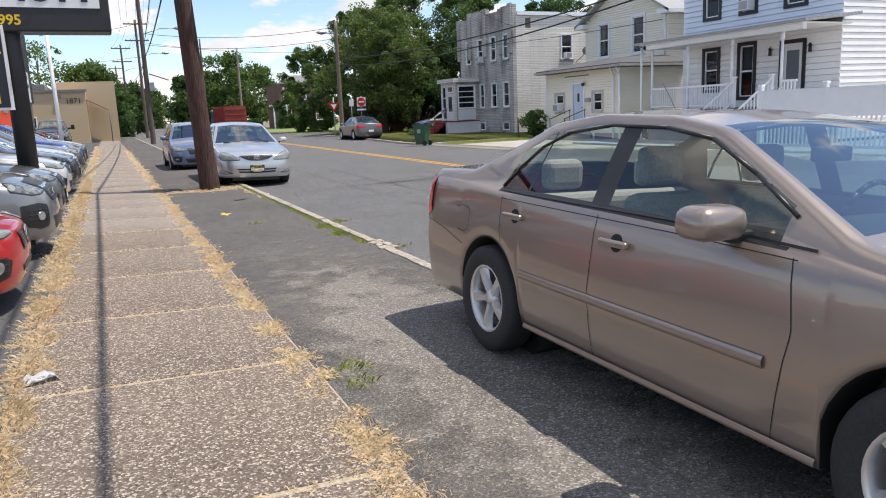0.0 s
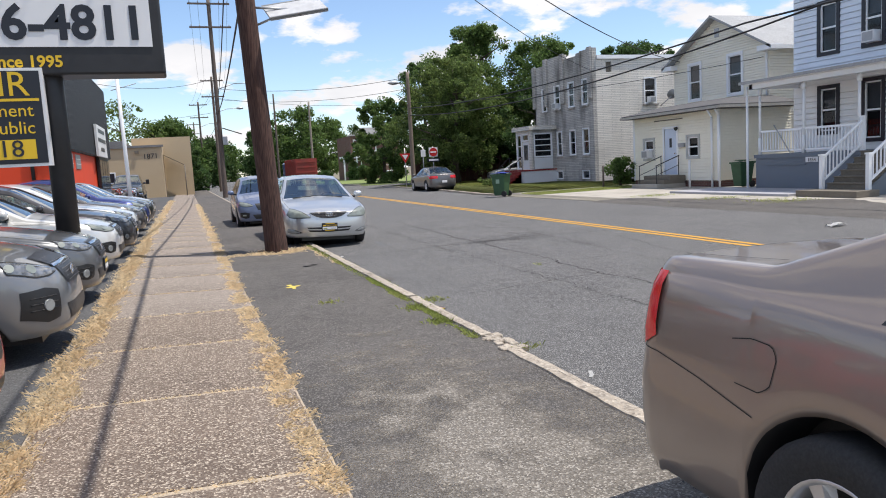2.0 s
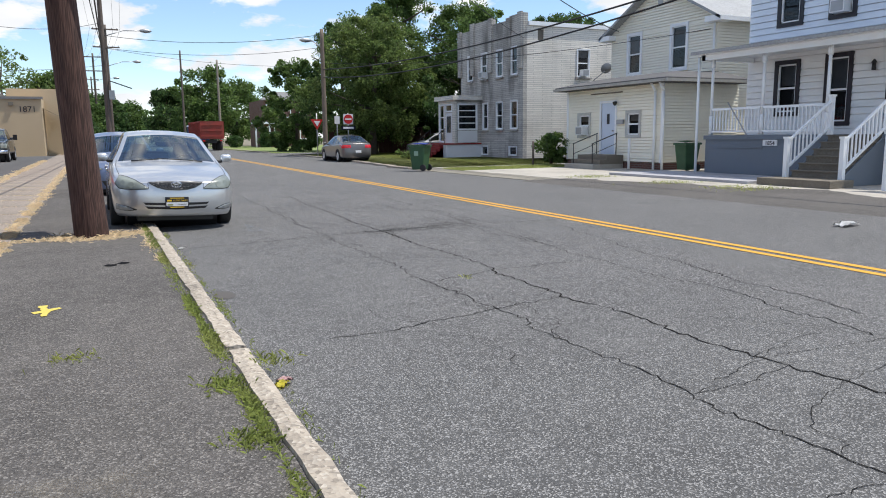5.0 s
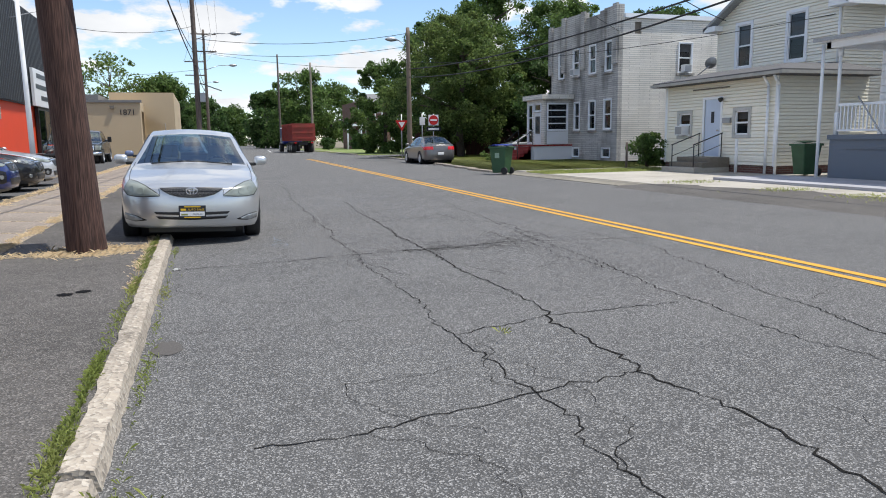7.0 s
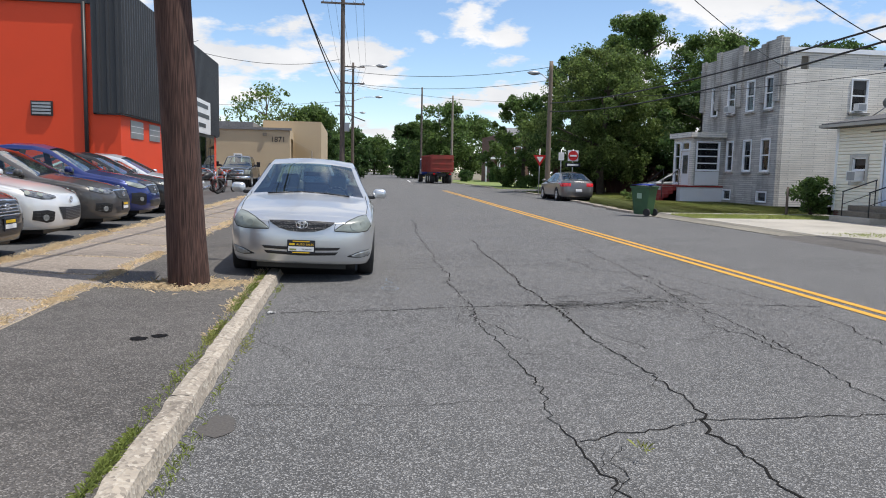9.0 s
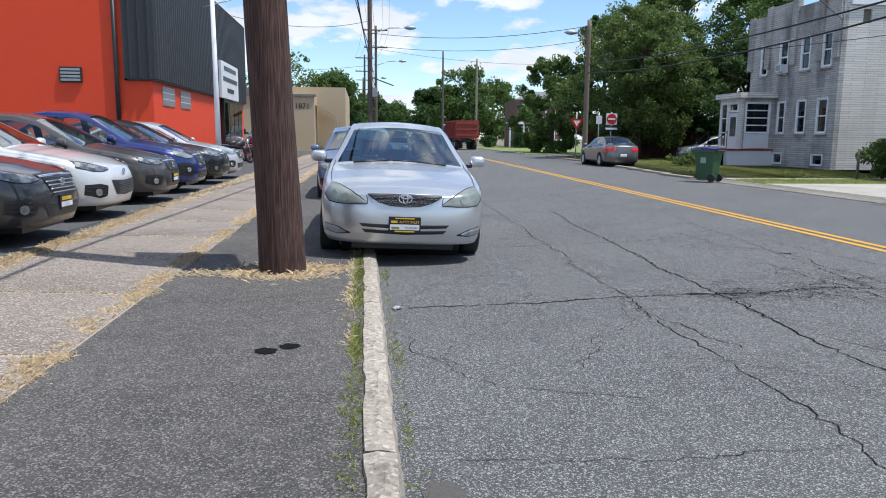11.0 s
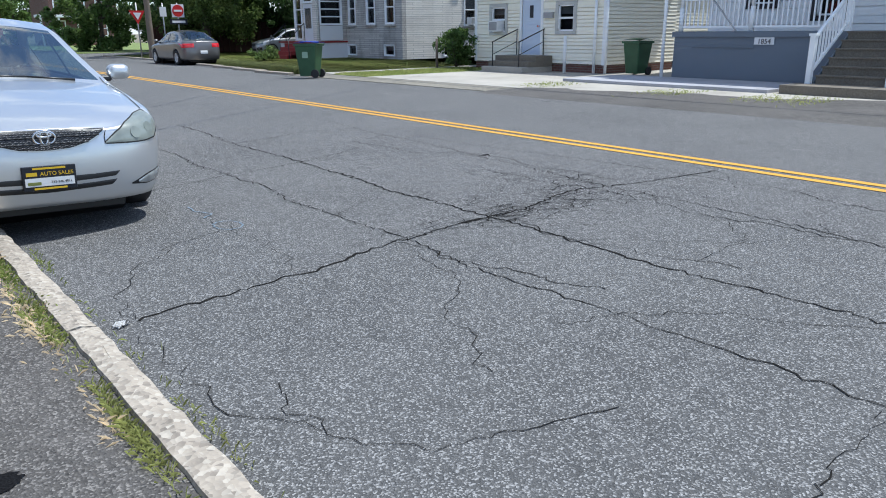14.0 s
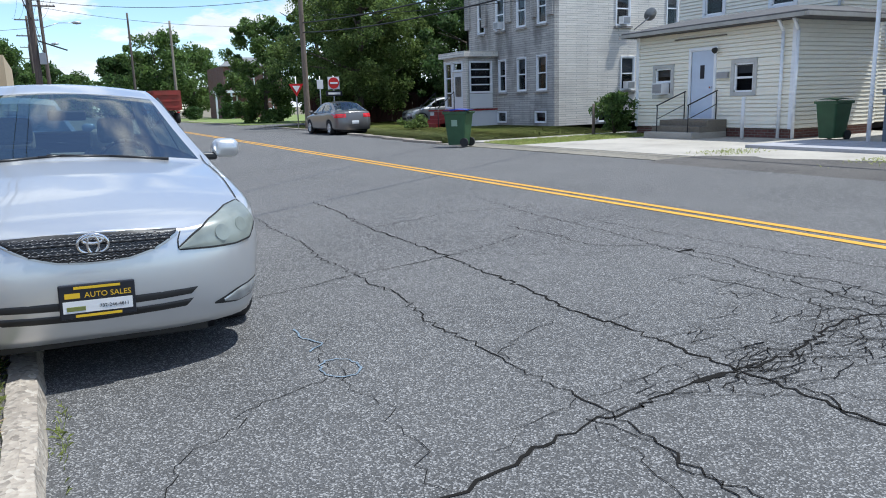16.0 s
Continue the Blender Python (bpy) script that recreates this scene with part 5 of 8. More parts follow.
def resample(line, n):
    pts = [Vector(p) for p in line]
    d = [0.0]
    for a, b in zip(pts[:-1], pts[1:]):
        d.append(d[-1] + (b - a).length)
    out = []
    for i in range(n):
        s = d[-1] * i / (n - 1)
        k = max(j for j in range(len(d)) if d[j] <= s + 1e-9)
        k = min(k, len(pts) - 2)
        out.append(pts[k].lerp(pts[k + 1], (s - d[k]) / max(1e-9, d[k + 1] - d[k])))
    return out


def cast(bvh, view, a, b, side=1):
    """A point of the body as seen square-on from the front, the back, the side or above."""
    o, d = {"front": ((a, 6, b), (0, -1, 0)), "back": ((a, -6, b), (0, 1, 0)), "side": ((side * 3, a, b), (-side, 0, 0)), "top": ((a, b, 4), (0, 0, -1)),
            "corner": ((side * (0.86 + 0.707 * a + 2.1), -2.3 + 0.707 * a - 2.1, b), (-side * 0.7071, 0.7071, 0))}[view]
    hit, nrm, _, _ = bvh.ray_cast(Vector(o), Vector(d))
    if hit is None:
        hit, nrm, _, _ = bvh.find_nearest(Vector(o) + Vector(d) * 4.0)
    if nrm.dot(Vector(d)) > 0:
        nrm = -nrm
    return hit, nrm


def patch(bvh, view, top, bot, side=1, off=0.006, nu=14, nv=6, mirror=False):
    """A skin that follows the body between two lines drawn on its square-on view."""
    bm = bmesh.new()
    rows = []
    A, B = resample(top, nu), resample(bot, nu)
    for i in range(nv):
        f = i / (nv - 1)
        row = []
        for p, q in zip(A, B):
            c = p.lerp(q, f)
            edge = 0.0 if i in (0, nv - 1) else 1.0
            h, n = cast(bvh, view, -c[0] if mirror else c[0], c[1], side)
            row.append(bm.verts.new(h + n * (off * (0.4 + 0.6 * edge))))
        rows.append(row)
    for a, b in zip(rows[:-1], rows[1:]):
        for k in range(nu - 1):
            bm.faces.new((a[k], a[k + 1], b[k + 1], b[k])).smooth = True
    # closed border towards the body
    loop = rows[0] + [r[-1] for r in rows[1:]] + rows[-1][-2::-1] + [r[0] for r in rows[-2:0:-1]]
    return bm


def seam(bvh, view, line, side=1, w=0.0026, off=0.002, n=24):
    bm = bmesh.new()
    pts = [cast(bvh, view, p[0], p[1], side) for p in resample(line, n)]
    prev = None
    for i, (h, nn) in enumerate(pts):
        t = (pts[min(i + 1, n - 1)][0] - pts[max(i - 1, 0)][0])
        s = t.cross(nn)
        s = s.normalized() * w if s.length > 1e-6 else Vector((0, 0, w))
        cur = (bm.verts.new(h + nn * off - s), bm.verts.new(h + nn * off + s))
        if prev:
            bm.faces.new((prev[0], prev[1], cur[1], cur[0]))
        prev = cur
    return bm


def soft_box(bm, c, s, bevel):
    fs = box(bm, c[0] - s[0] / 2, c[0] + s[0] / 2, c[1] - s[1] / 2, c[1] + s[1] / 2, c[2] - s[2] / 2, c[2] + s[2] / 2)
    es = list({e for f in fs for e in f.edges})
    bmesh.ops.bevel(bm, geom=es, offset=bevel, segments=3, affect="EDGES", profile=0.5)


def car(name, label, L, W, top, belt, axles, R, colour, cowl, roof_f, roof_r, deck, side_ranges, pillars, at, turn, sill=0.24, style="five",
        front=None, rear=None, seats=FABRIC, group="", tum=0.46, crown=0.055, nose_rake=0.55, tail_rake=0.3, doors=(), category="car", trim_low=None, clad=None,
        nose_round=0.6, tail_round=0.5, mirrors=True, handles=(), moulding=False, lean=0.0, bonnet=None, rail=0.05, mirror_y=None):
    """A car whose skin is lofted through cross-sections; windows, lamps and trim are parts of their own."""
    root = thing(name, label, category, at, turn, group)
    zt, zb = smooth_curve(top, 0.09), smooth_curve(belt, 0.15)
    H = L / 2
    sf = [0, .15, .3, .45, .58, .69, .78, .86, .92, .96, .985]
    ys = [H - nose_round * (1 - s) for s in sf] + [-H + tail_round * (1 - s) for s in sf]
    ys += list(np.arange(-H + tail_round, H - nose_round, 0.045))
    for a in axles:
        ys += [a + (R + 0.055) * math.cos(t) for t in np.linspace(0.02, math.pi - 0.02, 15)]
    ys = sorted(set(round(float(y), 3) for y in ys))
    ys = [y for i, y in enumerate(ys) if i == 0 or y - ys[i - 1] > 0.008]
    prof = lambda z: float(np.interp(z, [.12, .25, .40, .60, .80, 1.05, 1.3], [.90, .955, .985, 1.0, .985, .955, .93]))
    ra = R + 0.055

    def section(y):
        if y > 0:
            s, rake = max(0.0, (y - (H - nose_round)) / nose_round), nose_rake
        else:
            s, rake = max(0.0, (-y - (H - tail_round)) / tail_round), tail_rake
        plan = (1 - s ** 3.4) ** (1 / 2.8)
        plan *= 1 - 0.05 * min(1, abs(y) / H) ** 3
        half = W / 2 * plan
        z0 = sill - (0.02 if s > 0 else 0)
        for a in axles:
            if abs(y - a) < ra:
                z0 = max(z0, R + math.sqrt(ra * ra - (y - a) ** 2))
        ztop = zt(y)
        c = crown * (0.4 + 0.6 * plan)
        ze = ztop - c
        zbelt = min(zb(y), ze - 0.012)
        z0 = min(z0, zbelt - 0.06)
        pts = [(half * 0.55, z0), (half * prof(z0) * 0.985, z0)]
        for f in (.10, .28, .48, .68, .86, 1.0):
            z = z0 + (zbelt - z0) * f
            pts.append((half * prof(z) - (0.012 if f == 1.0 else 0), z))
        xb = pts[-1][0]
        h = ze - zbelt
        rc = min(rail, h * 0.35)
        tt = tum * min(1.0, plan * 1.2)
        for f in (.07, .3, .55, .8, .93):
            z = zbelt + (h - rc) * f
            pts.append((xb - tt * (h - rc) * f - 0.02 * min(1, h * 4) - 0.05 * f * f * h, z))
        xs_, zs_ = pts[-1]
        xe = max(0.02, xs_ - 0.6 * rc - 0.02)
        pts.append((xs_ * 0.35 + xe * 0.65 + 0.006, ze - rc * 0.25))
        pts.append((xe, ze + 0.004))
        for f in (.93, .72, .48, .24, 0.0):
            pts.append((xe * f, ze + c * (1 - f * f)))
        out = []
        slant = lean * (0.5 + 0.5 * math.cos(math.pi * min(1, abs(y + 1.2) / 0.5)))
        for jj, (x, z) in enumerate(pts):
            dy = slant * {9: -.25, 10: -.5, 11: -.75, 12: -.85, 13: -.6, 14: -.2}.get(jj, 0.0) * -1
            dy = -dy if y > 0 else dy
            if s > 0:
                k = s ** 1.5
                dy += rake * max(0, z - 0.52) ** 1.5 * k + 0.35 * max(0, 0.36 - z) * k
            out.append(Vector((x, y - math.copysign(dy, y), z)))
        return out, h

    secs = [section(y) for y in ys]
    J = len(secs[0][0])
    full = bmesh.new()
    store = {}

    def grid_vert(bm, cache, i, j, sd):
        k = (i, j, sd if j < J - 1 else 1)
        if k not in cache:
            p = secs[i][0][j]
            cache[k] = bm.verts.new((p.x * k[2], p.y, p.z))
        return cache[k]

    def classify(i, j):
        y, h = (ys[i] + ys[i + 1]) / 2, min(secs[i][1], secs[i + 1][1])
        if j == 0:
            return "body", 1
        if clad and 1 <= j <= 2:
            return "body", 1
        if 8 <= j <= 11 and h > 0.17:
            for k, (a, b) in enumerate(side_ranges):
                if a < y < b:
                    return "side_window_%d" % k, 0
            for a, b in pillars:
                if a < y < b:
                    return "body", 1
        if j >= 15:
            if roof_f + 0.03 < y < cowl - 0.02:
                return "windscreen", 0
            if deck + 0.04 < y < roof_r - 0.03:
                return "rear_window", 0
        if j == 7 and h > 0.15 and side_ranges and side_ranges[0][0] < y < side_ranges[-1][1]:
            return "body", 1
        return "body", 0

    meshes = {}
    fc = {}
    for i in range(len(ys) - 1):
        for j in range(J - 1):
            key, mi = classify(i, j)
            for sd in (1, -1):
                kk = key if key in ("body", "windscreen", "rear_window") else key + ("r" if sd > 0 else "l")
                bm, cache = meshes.setdefault(kk, (bmesh.new(), {}))
                for B, C, m in ((bm, cache, mi), (full, fc, 0)):
                    q = [grid_vert(B, C, i, j, sd), grid_vert(B, C, i, j + 1, sd), grid_vert(B, C, i + 1, j + 1, sd), grid_vert(B, C, i + 1, j, sd)]
                    q = list(dict.fromkeys(q if sd < 0 else q[::-1]))
                    for t3 in ((q[0], q[1], q[2]), (q[0], q[2], q[3])) if len(q) == 4 else (tuple(q),):
                        f = B.faces.new(t3)
                        f.smooth, f.material_index = True, m
    for i in (0, len(ys) - 1):
        for j in range(0, J - 2):
            for B, C in ((meshes["body"][0], meshes["body"][1]), (full, fc)):
                q = [grid_vert(B, C, i, j, 1), grid_vert(B, C, i, j + 1, 1), grid_vert(B, C, i, j + 1, -1), grid_vert(B, C, i, j, -1)]
                q = q if i == 0 else q[::-1]
                for t3 in ((q[0], q[1], q[2]), (q[0], q[2], q[3])):
                    B.faces.new(t3).smooth = True
    full.normal_update()
    bvh = BVHTree.FromBMesh(full)
    full.free()
    body = part("body", meshes["body"][0], [colour, BLACK_TRIM], root)
    names = {"windscreen": "windscreen", "rear_window": "rear_window"}
    for k, (bm, _) in meshes.items():
        if k != "body":
            g = part(names.get(k, "side_window"), bm, SCREEN_GLASS if k == "windscreen" else CAR_GLASS, root)
            g.visible_shadow = False
    for x in (W / 2 - 0.105, -W / 2 + 0.105):
        for a in axles:
            wheel(root, x, a, R, style)
    # dark floor and wheel wells
    bm = bmesh.new()
    box(bm, -W * 0.30, W * 0.30, -H + 0.25, H - 0.25, sill - 0.10, sill + 0.06)
    for a in axles:
        rod(bm, (-W / 2 + 0.24, a, R + 0.02), (W / 2 - 0.24, a, R + 0.02), ra + 0.02, seg=20)
    part("underbody", bm, BLACK_TRIM, root)
    # cabin
    zc = zb(0) - 0.06
    bm = bmesh.new()
    soft_box(bm, (0, cowl - 0.42, zc - 0.06), (W * 0.78, 0.55, 0.26), 0.08)
    part("dashboard", bm, BLACK_TRIM, root)
    sy = (cowl + roof_f) / 2 - 0.85
    for x in (-0.36, 0.36):
        bm = bmesh.new()
        soft_box(bm, (x, sy - 0.10, zc - 0.18), (0.50, 0.16, 0.62), 0.07)
        soft_box(bm, (x, sy - 0.16, zc + 0.26), (0.27, 0.10, 0.20), 0.045)
        soft_box(bm, (x, sy + 0.15, zc - 0.42), (0.50, 0.50, 0.16), 0.06)
        part("front_seat", bm, seats, root)
    bm = bmesh.new()
    ry = max(deck + 0.55, sy - 1.05)
    soft_box(bm, (0, ry, zc - 0.20), (W * 0.70, 0.16, 0.50), 0.06)
    soft_box(bm, (-0.36, ry - 0.05, zc + 0.16), (0.28, 0.11, 0.19), 0.05)
    soft_box(bm, (0.36, ry - 0.05, zc + 0.16), (0.28, 0.11, 0.19), 0.05)
    part("rear_seat", bm, seats, root)
    bm = bmesh.new()
    box(bm, -W * 0.34, W * 0.34, deck + 0.1, ry, zc - 0.03, zc + 0.0)
    part("parcel_shelf", bm, seats, root)
    bm = bmesh.new()
    ring = [(-0.36 + 0.18 * math.cos(a), cowl - 0.78 + 0.05 * math.sin(a), zc + 0.02 + 0.18 * math.sin(a)) for a in np.linspace(0, 2 * math.pi, 17)]
    tube(bm, ring, 0.015, 6)
    part("steering_wheel", bm, BLACK_TRIM, root)
    bm = bmesh.new()
    soft_box(bm, (0, roof_f - 0.02 + 0.12, zt(roof_f) - 0.16), (0.24, 0.04, 0.07), 0.015)
    part("rear_view_mirror", bm, BLACK_TRIM, root)
    if mirrors:
        for sd in (1, -1):
            bm = bmesh.new()
            y, z = (mirror_y or cowl - 0.26), zb(cowl - 0.3) + (0.075 if mirror_y else 0.115)
            x = (W / 2 + 0.075) * sd
            soft_box(bm, (x, y, z), (0.24, 0.18, 0.13) if mirror_y else (0.19, 0.13, 0.135), 0.055)
            for f in bm.faces:
                f.smooth = True
            wm = part("wing_mirror", bm, colour, root)
            bm = bmesh.new()
            soft_box(bm, ((W / 2 - 0.05) * sd, y + 0.01, z - 0.055), (0.12, 0.07, 0.05), 0.018)
            part("mirror_foot", bm, BLACK_TRIM, wm)
    for sd in (1, -1):
        for ln in doors:
            part("door_gap", seam(bvh, "side", ln, sd, 0.0019), GAP, body)
        for (y, z) in handles:
            h, n = cast(bvh, "side", y, z, sd)
            bm = bmesh.new()
            soft_box(bm, (h.x + sd * 0.022, y, z), (0.028, 0.20, 0.034), 0.012)
            soft_box(bm, (h.x + sd * 0.005, y + 0.08, z), (0.03, 0.03, 0.026), 0.008)
            soft_box(bm, (h.x + sd * 0.005, y - 0.08, z), (0.03, 0.03, 0.026), 0.008)
            part("door_handle", bm, colour, root)
        if moulding:
            a, b, z = moulding
            part("side_moulding", patch(bvh, "side", [(a, z + 0.024), (b, z + 0.024)], [(a, z - 0.02), (b, z - 0.024)], sd, 0.014, 30, 4), colour, root)
    for spec in (front or []) + (rear or []):
        nm, view, t, b, material, both = spec[:6]
        off = spec[6] if len(spec) > 6 else 0.008
        for mir in ((False, True) if both else (False,)):
            if view in ("side", "corner"):
                part(nm, patch(bvh, view, t, b, -1 if mir else 1, off), material, root)
            else:
                lamp = part(nm, patch(bvh, view, t, b, 1, off, mirror=mir), material, root)
                if nm == "headlamp":
                    m_ = -1 if mir else 1
                    edge = [(m_ * a, z) for a, z in list(t) + list(b)[::-1] + [t[0]]]
                    part("lamp_rim", seam(bvh, view, edge, 1, 0.005, 0.006, 70), GAP, lamp)
                    (xa, za), (xb, zb_) = t[len(t) // 2], b[len(b) // 2]
                    for fx, fr in ((0.02, 0.043), (0.13, 0.038)):
                        h, n = cast(bvh, view, m_ * ((xa + xb) / 2 + fx - 0.03), za * 0.45 + zb_ * 0.55 + fx * 0.25)
                        bm = bmesh.new()
                        rod(bm, h - n * 0.01, h + n * (off + 0.0008), fr, seg=20)
                        part("lamp_bowl", bm, LAMP_BOWL, lamp)
    if bonnet:
        for m_ in (-1, 1):
            part("bonnet_gap", seam(bvh, "top", [(m_ * a, b) for a, b in bonnet], 1, 0.0035, 0.003, 30), GAP, body)
    return root, bvh


def front_plate(root, bvh, z, words_on=True):
    h, n = cast(bvh, "front", 0.0, z)
    bm = bmesh.new()
    box(bm, -0.165, 0.165, h.y + 0.004, h.y + 0.022, z - 0.082, z + 0.082, 0.006)
    p = part("dealer_plate", bm, SIGN_BLACK, root, "black dealer plate with yellow lettering")
    bm = bmesh.new()
    box(bm, -0.150, 0.150, h.y + 0.0225, h.y + 0.0245, z - 0.052, z + 0.004)
    part("plate_panel", bm, SIGN_WHITE, p)
    m = Matrix.Translation((0, h.y + 0.0235, z)) @ pose(0, 0, 0, 90, 0, 180)
    if words_on:
        words("plate_word", "AUTO SALES", 0.036, SIGN_YELLOW, p, m @ pose(0.045, 0.029, 0), 0.001)
        words("plate_phone", "732-246-4811", 0.023, SIGN_BLACK, p, m @ pose(0.07, -0.028, 0.002), 0.001)
        bm = bmesh.new()
        box(bm, 0.075, 0.14, h.y + 0.0225, h.y + 0.0245, z + 0.018, z + 0.042)
        box(bm, -0.10, 0.10, h.y + 0.0225, h.y + 0.0245, z + 0.060, z + 0.072)
        box(bm, -0.10, 0.10, h.y + 0.0225, h.y + 0.0245, z - 0.074, z - 0.062)
        part("plate_bars", bm, SIGN_YELLOW, p)
        bm = bmesh.new()
        box(bm, 0.055, 0.135, h.y + 0.0246, h.y + 0.0256, z - 0.043, z - 0.022)
        part("plate_picture", bm, GRASS_GREEN, p)
    else:
        bm = bmesh.new()
        box(bm, -0.13, 0.13, h.y + 0.0225, h.y + 0.0245, z + 0.02, z + 0.06)
        part("plate_bars", bm, SIGN_YELLOW, p)


def badge(root, bvh, z, r=0.075, material=CHROME):
    h, n = cast(bvh, "front", 0.0, z)
    bm = bmesh.new()
    for rx, rz, dz in ((r, r * 0.70, 0), (r * 0.36, r * 0.66, 0), (r * 0.66, r * 0.24, r * 0.30)):
        rings = []
        for a in np.linspace(0, 2 * math.pi, 37)[:-1]:
            ca, sa = math.cos(a), math.sin(a)
            nx, nz = ca * rz, sa * rx
            ln = math.hypot(nx, nz)
            c = Vector((rx * ca, h.y + 0.026, z + dz + rz * sa))
            rings.append([bm.verts.new(c + Vector((nx / ln * math.cos(q), 0.8 * math.sin(q), nz / ln * math.cos(q))) * r * 0.12) for q in np.linspace(0, 2 * math.pi, 9)[:-1]])
        for a, b in zip(rings, rings[1:] + rings[:1]):
            for k in range(8):
                bm.faces.new((a[k], a[(k + 1) % 8], b[(k + 1) % 8], b[k])).smooth = True
    bmesh.ops.recalc_face_normals(bm, faces=bm.faces[:])
    part("badge", bm, material, root)


SEDAN_TOP = [(2.40, .70), (2.22, .765), (1.95, .835), (1.5, .915), (1.06, .985), (0.28, 1.40), (-0.05, 1.475), (-0.55, 1.49), (-1.05, 1.43), (-1.80, 1.08), (-2.2, 1.045), (-2.40, .98)]
SEDAN_BELT = [(2.4, .66), (1.9, .77), (1.0, .90), (0, .93), (-1.2, .96), (-1.9, .98), (-2.4, .90)]
SEDAN_DOORS = ([(0.82, .93), (0.86, .7), (0.78, .3)], [(-0.22, .95), (-0.24, .6), (-0.2, .3)], [(-1.22, .98), (-1.1, .75), (-0.9, .45), (-0.86, .3)], [(1.4, .97 - .1), (0.9, .89)])
PLAIN_FRONT = lambda lamp, grille, chrome=False: [
    ("headlamp", "front", [(.43, .695), (.56, .755), (.69, .79), (.80, .80)], [(.43, .675), (.56, .655), (.70, .66), (.82, .71)], lamp, True, 0.010),
    ("grille", "front", [(-.38, .735), (0, .75), (.38, .735)], [(-.30, .55), (0, .53), (.30, .55)], grille, False, 0.010),
    ("lower_grille", "front", [(-.46, .42), (0, .42), (.46, .42)], [(-.38, .29), (0, .28), (.38, .29)], MESH_BLACK, False, 0.006),
    ("fog_recess", "front", [(.54, .47), (.66, .50), (.80, .49)], [(.56, .33), (.66, .31), (.80, .36)], BLACK_TRIM, True, 0.006),
    ("fog_lamp", "front", [(.63, .43), (.73, .43)], [(.64, .385), (.73, .385)], LAMP_BOWL, True, 0.014)]

# parked silver saloon, nose to the walker, two wheels up on the verge
SATIN = mat("satin_chrome", (0.55, 0.56, 0.57), 0.3, 0.9)
SILVER = paint("silver_paint", (0.62, 0.635, 0.65), 0.7, 0.30, 0.15)
SILVER_TOP = [(2.40, .735), (2.25, .80), (1.95, .868), (1.5, .948), (1.06, 1.01), (0.28, 1.43), (-0.05, 1.505), (-0.55, 1.52), (-1.05, 1.46), (-1.80, 1.11), (-2.2, 1.07), (-2.40, 1.0)]
SILVER_BELT = [(2.4, .69), (1.9, .80), (1.0, .93), (0, .96), (-1.2, .985), (-1.9, 1.0), (-2.4, .92)]
GRILLE_TOP = [(-.385, .724), (-.2, .732), (0, .735), (.2, .732), (.385, .724)]
GRILLE_BOT = [(-.375, .708), (-.29, .650), (-.16, .611), (0, .600), (.16, .611), (.29, .650), (.375, .708)]
cam_car, cb = car("parked_saloon", "silver four-door saloon at the kerb with dealer plate", 4.80, 1.795, SILVER_TOP, SILVER_BELT, (1.455, -1.265), 0.325, SILVER,
    1.06, 0.24, -1.02, -1.82, [(-1.72, -1.28), (-1.22, -0.30), (-0.18, 0.98)], [(-1.28, -1.22), (-0.30, -0.18)], (3.60, 22.97, ROAD_Z + 0.01), 180, style="six",
    doors=SEDAN_DOORS, handles=((-0.02, .83), (-1.0, .86)), seats=FABRIC, crown=0.045, nose_rake=0.45, bonnet=[(.765, 0.98), (.785, 1.25), (.785, 1.6), (.765, 1.97)],
    front=[
        ("headlamp", "front", [(.385, .632), (.46, .692), (.56, .752), (.67, .797), (.76, .815)], [(.385, .625), (.55, .617), (.68, .617), (.775, .632), (.825, .70)], LAMP_CLEAR, True, 0.010),
        ("grille_surround", "front", [(a * 1.025, b + 0.005) for a, b in GRILLE_TOP], [(a * 1.025, b - 0.009) for a, b in GRILLE_BOT], SATIN, False, 0.005),
        ("grille", "front", GRILLE_TOP, GRILLE_BOT, MESH_BLACK, False, 0.014),
        ("intake", "front", [(-.465, .428), (0, .420), (.465, .428)], [(-.43, .395), (0, .378), (.43, .395)], BLACK_TRIM, False, 0.004),
        ("intake", "front", [(-.44, .372), (0, .355), (.44, .372)], [(-.40, .335), (0, .318), (.40, .335)], BLACK_TRIM, False, 0.004),
        ("fog_recess", "front", [(.55, .325), (.68, .378), (.82, .405)], [(.55, .315), (.68, .298), (.82, .318)], GAP, True, 0.003),
        ("fog_lamp", "front", [(.60, .335), (.69, .372), (.82, .400)], [(.60, .320), (.69, .305), (.82, .325)], FOG_GLASS, True, 0.009)])
cam_car.matrix_basis = pose(3.565, 22.97, ROAD_Z + 0.015) @ Matrix.Rotation(math.radians(1.9), 4, "Y") @ pose(0, 0, 0, 0, 0, 180)
front_plate(cam_car, cb, 0.425)
badge(cam_car, cb, 0.688, 0.066)
for sd in (-1, 1):
    bm = bmesh.new()
    tube(bm, [(sd * 0.55, 1.06, 1.00), (sd * 0.2, 1.03, 1.025), (-sd * 0.05 + 0.1, 1.01, 1.035)], 0.011, 6)
    part("wiper", bm, BLACK_TRIM, cam_car)
    bm = bmesh.new()
    tube(bm, [cast(cb, "front", sd * a, z)[0] + Vector((0, 0.003, 0)) for a, z in ((.40, .716), (.385, .675), (.383, .632))], 0.003, 5)
    part("bonnet_gap", bm, GAP, cam_car)
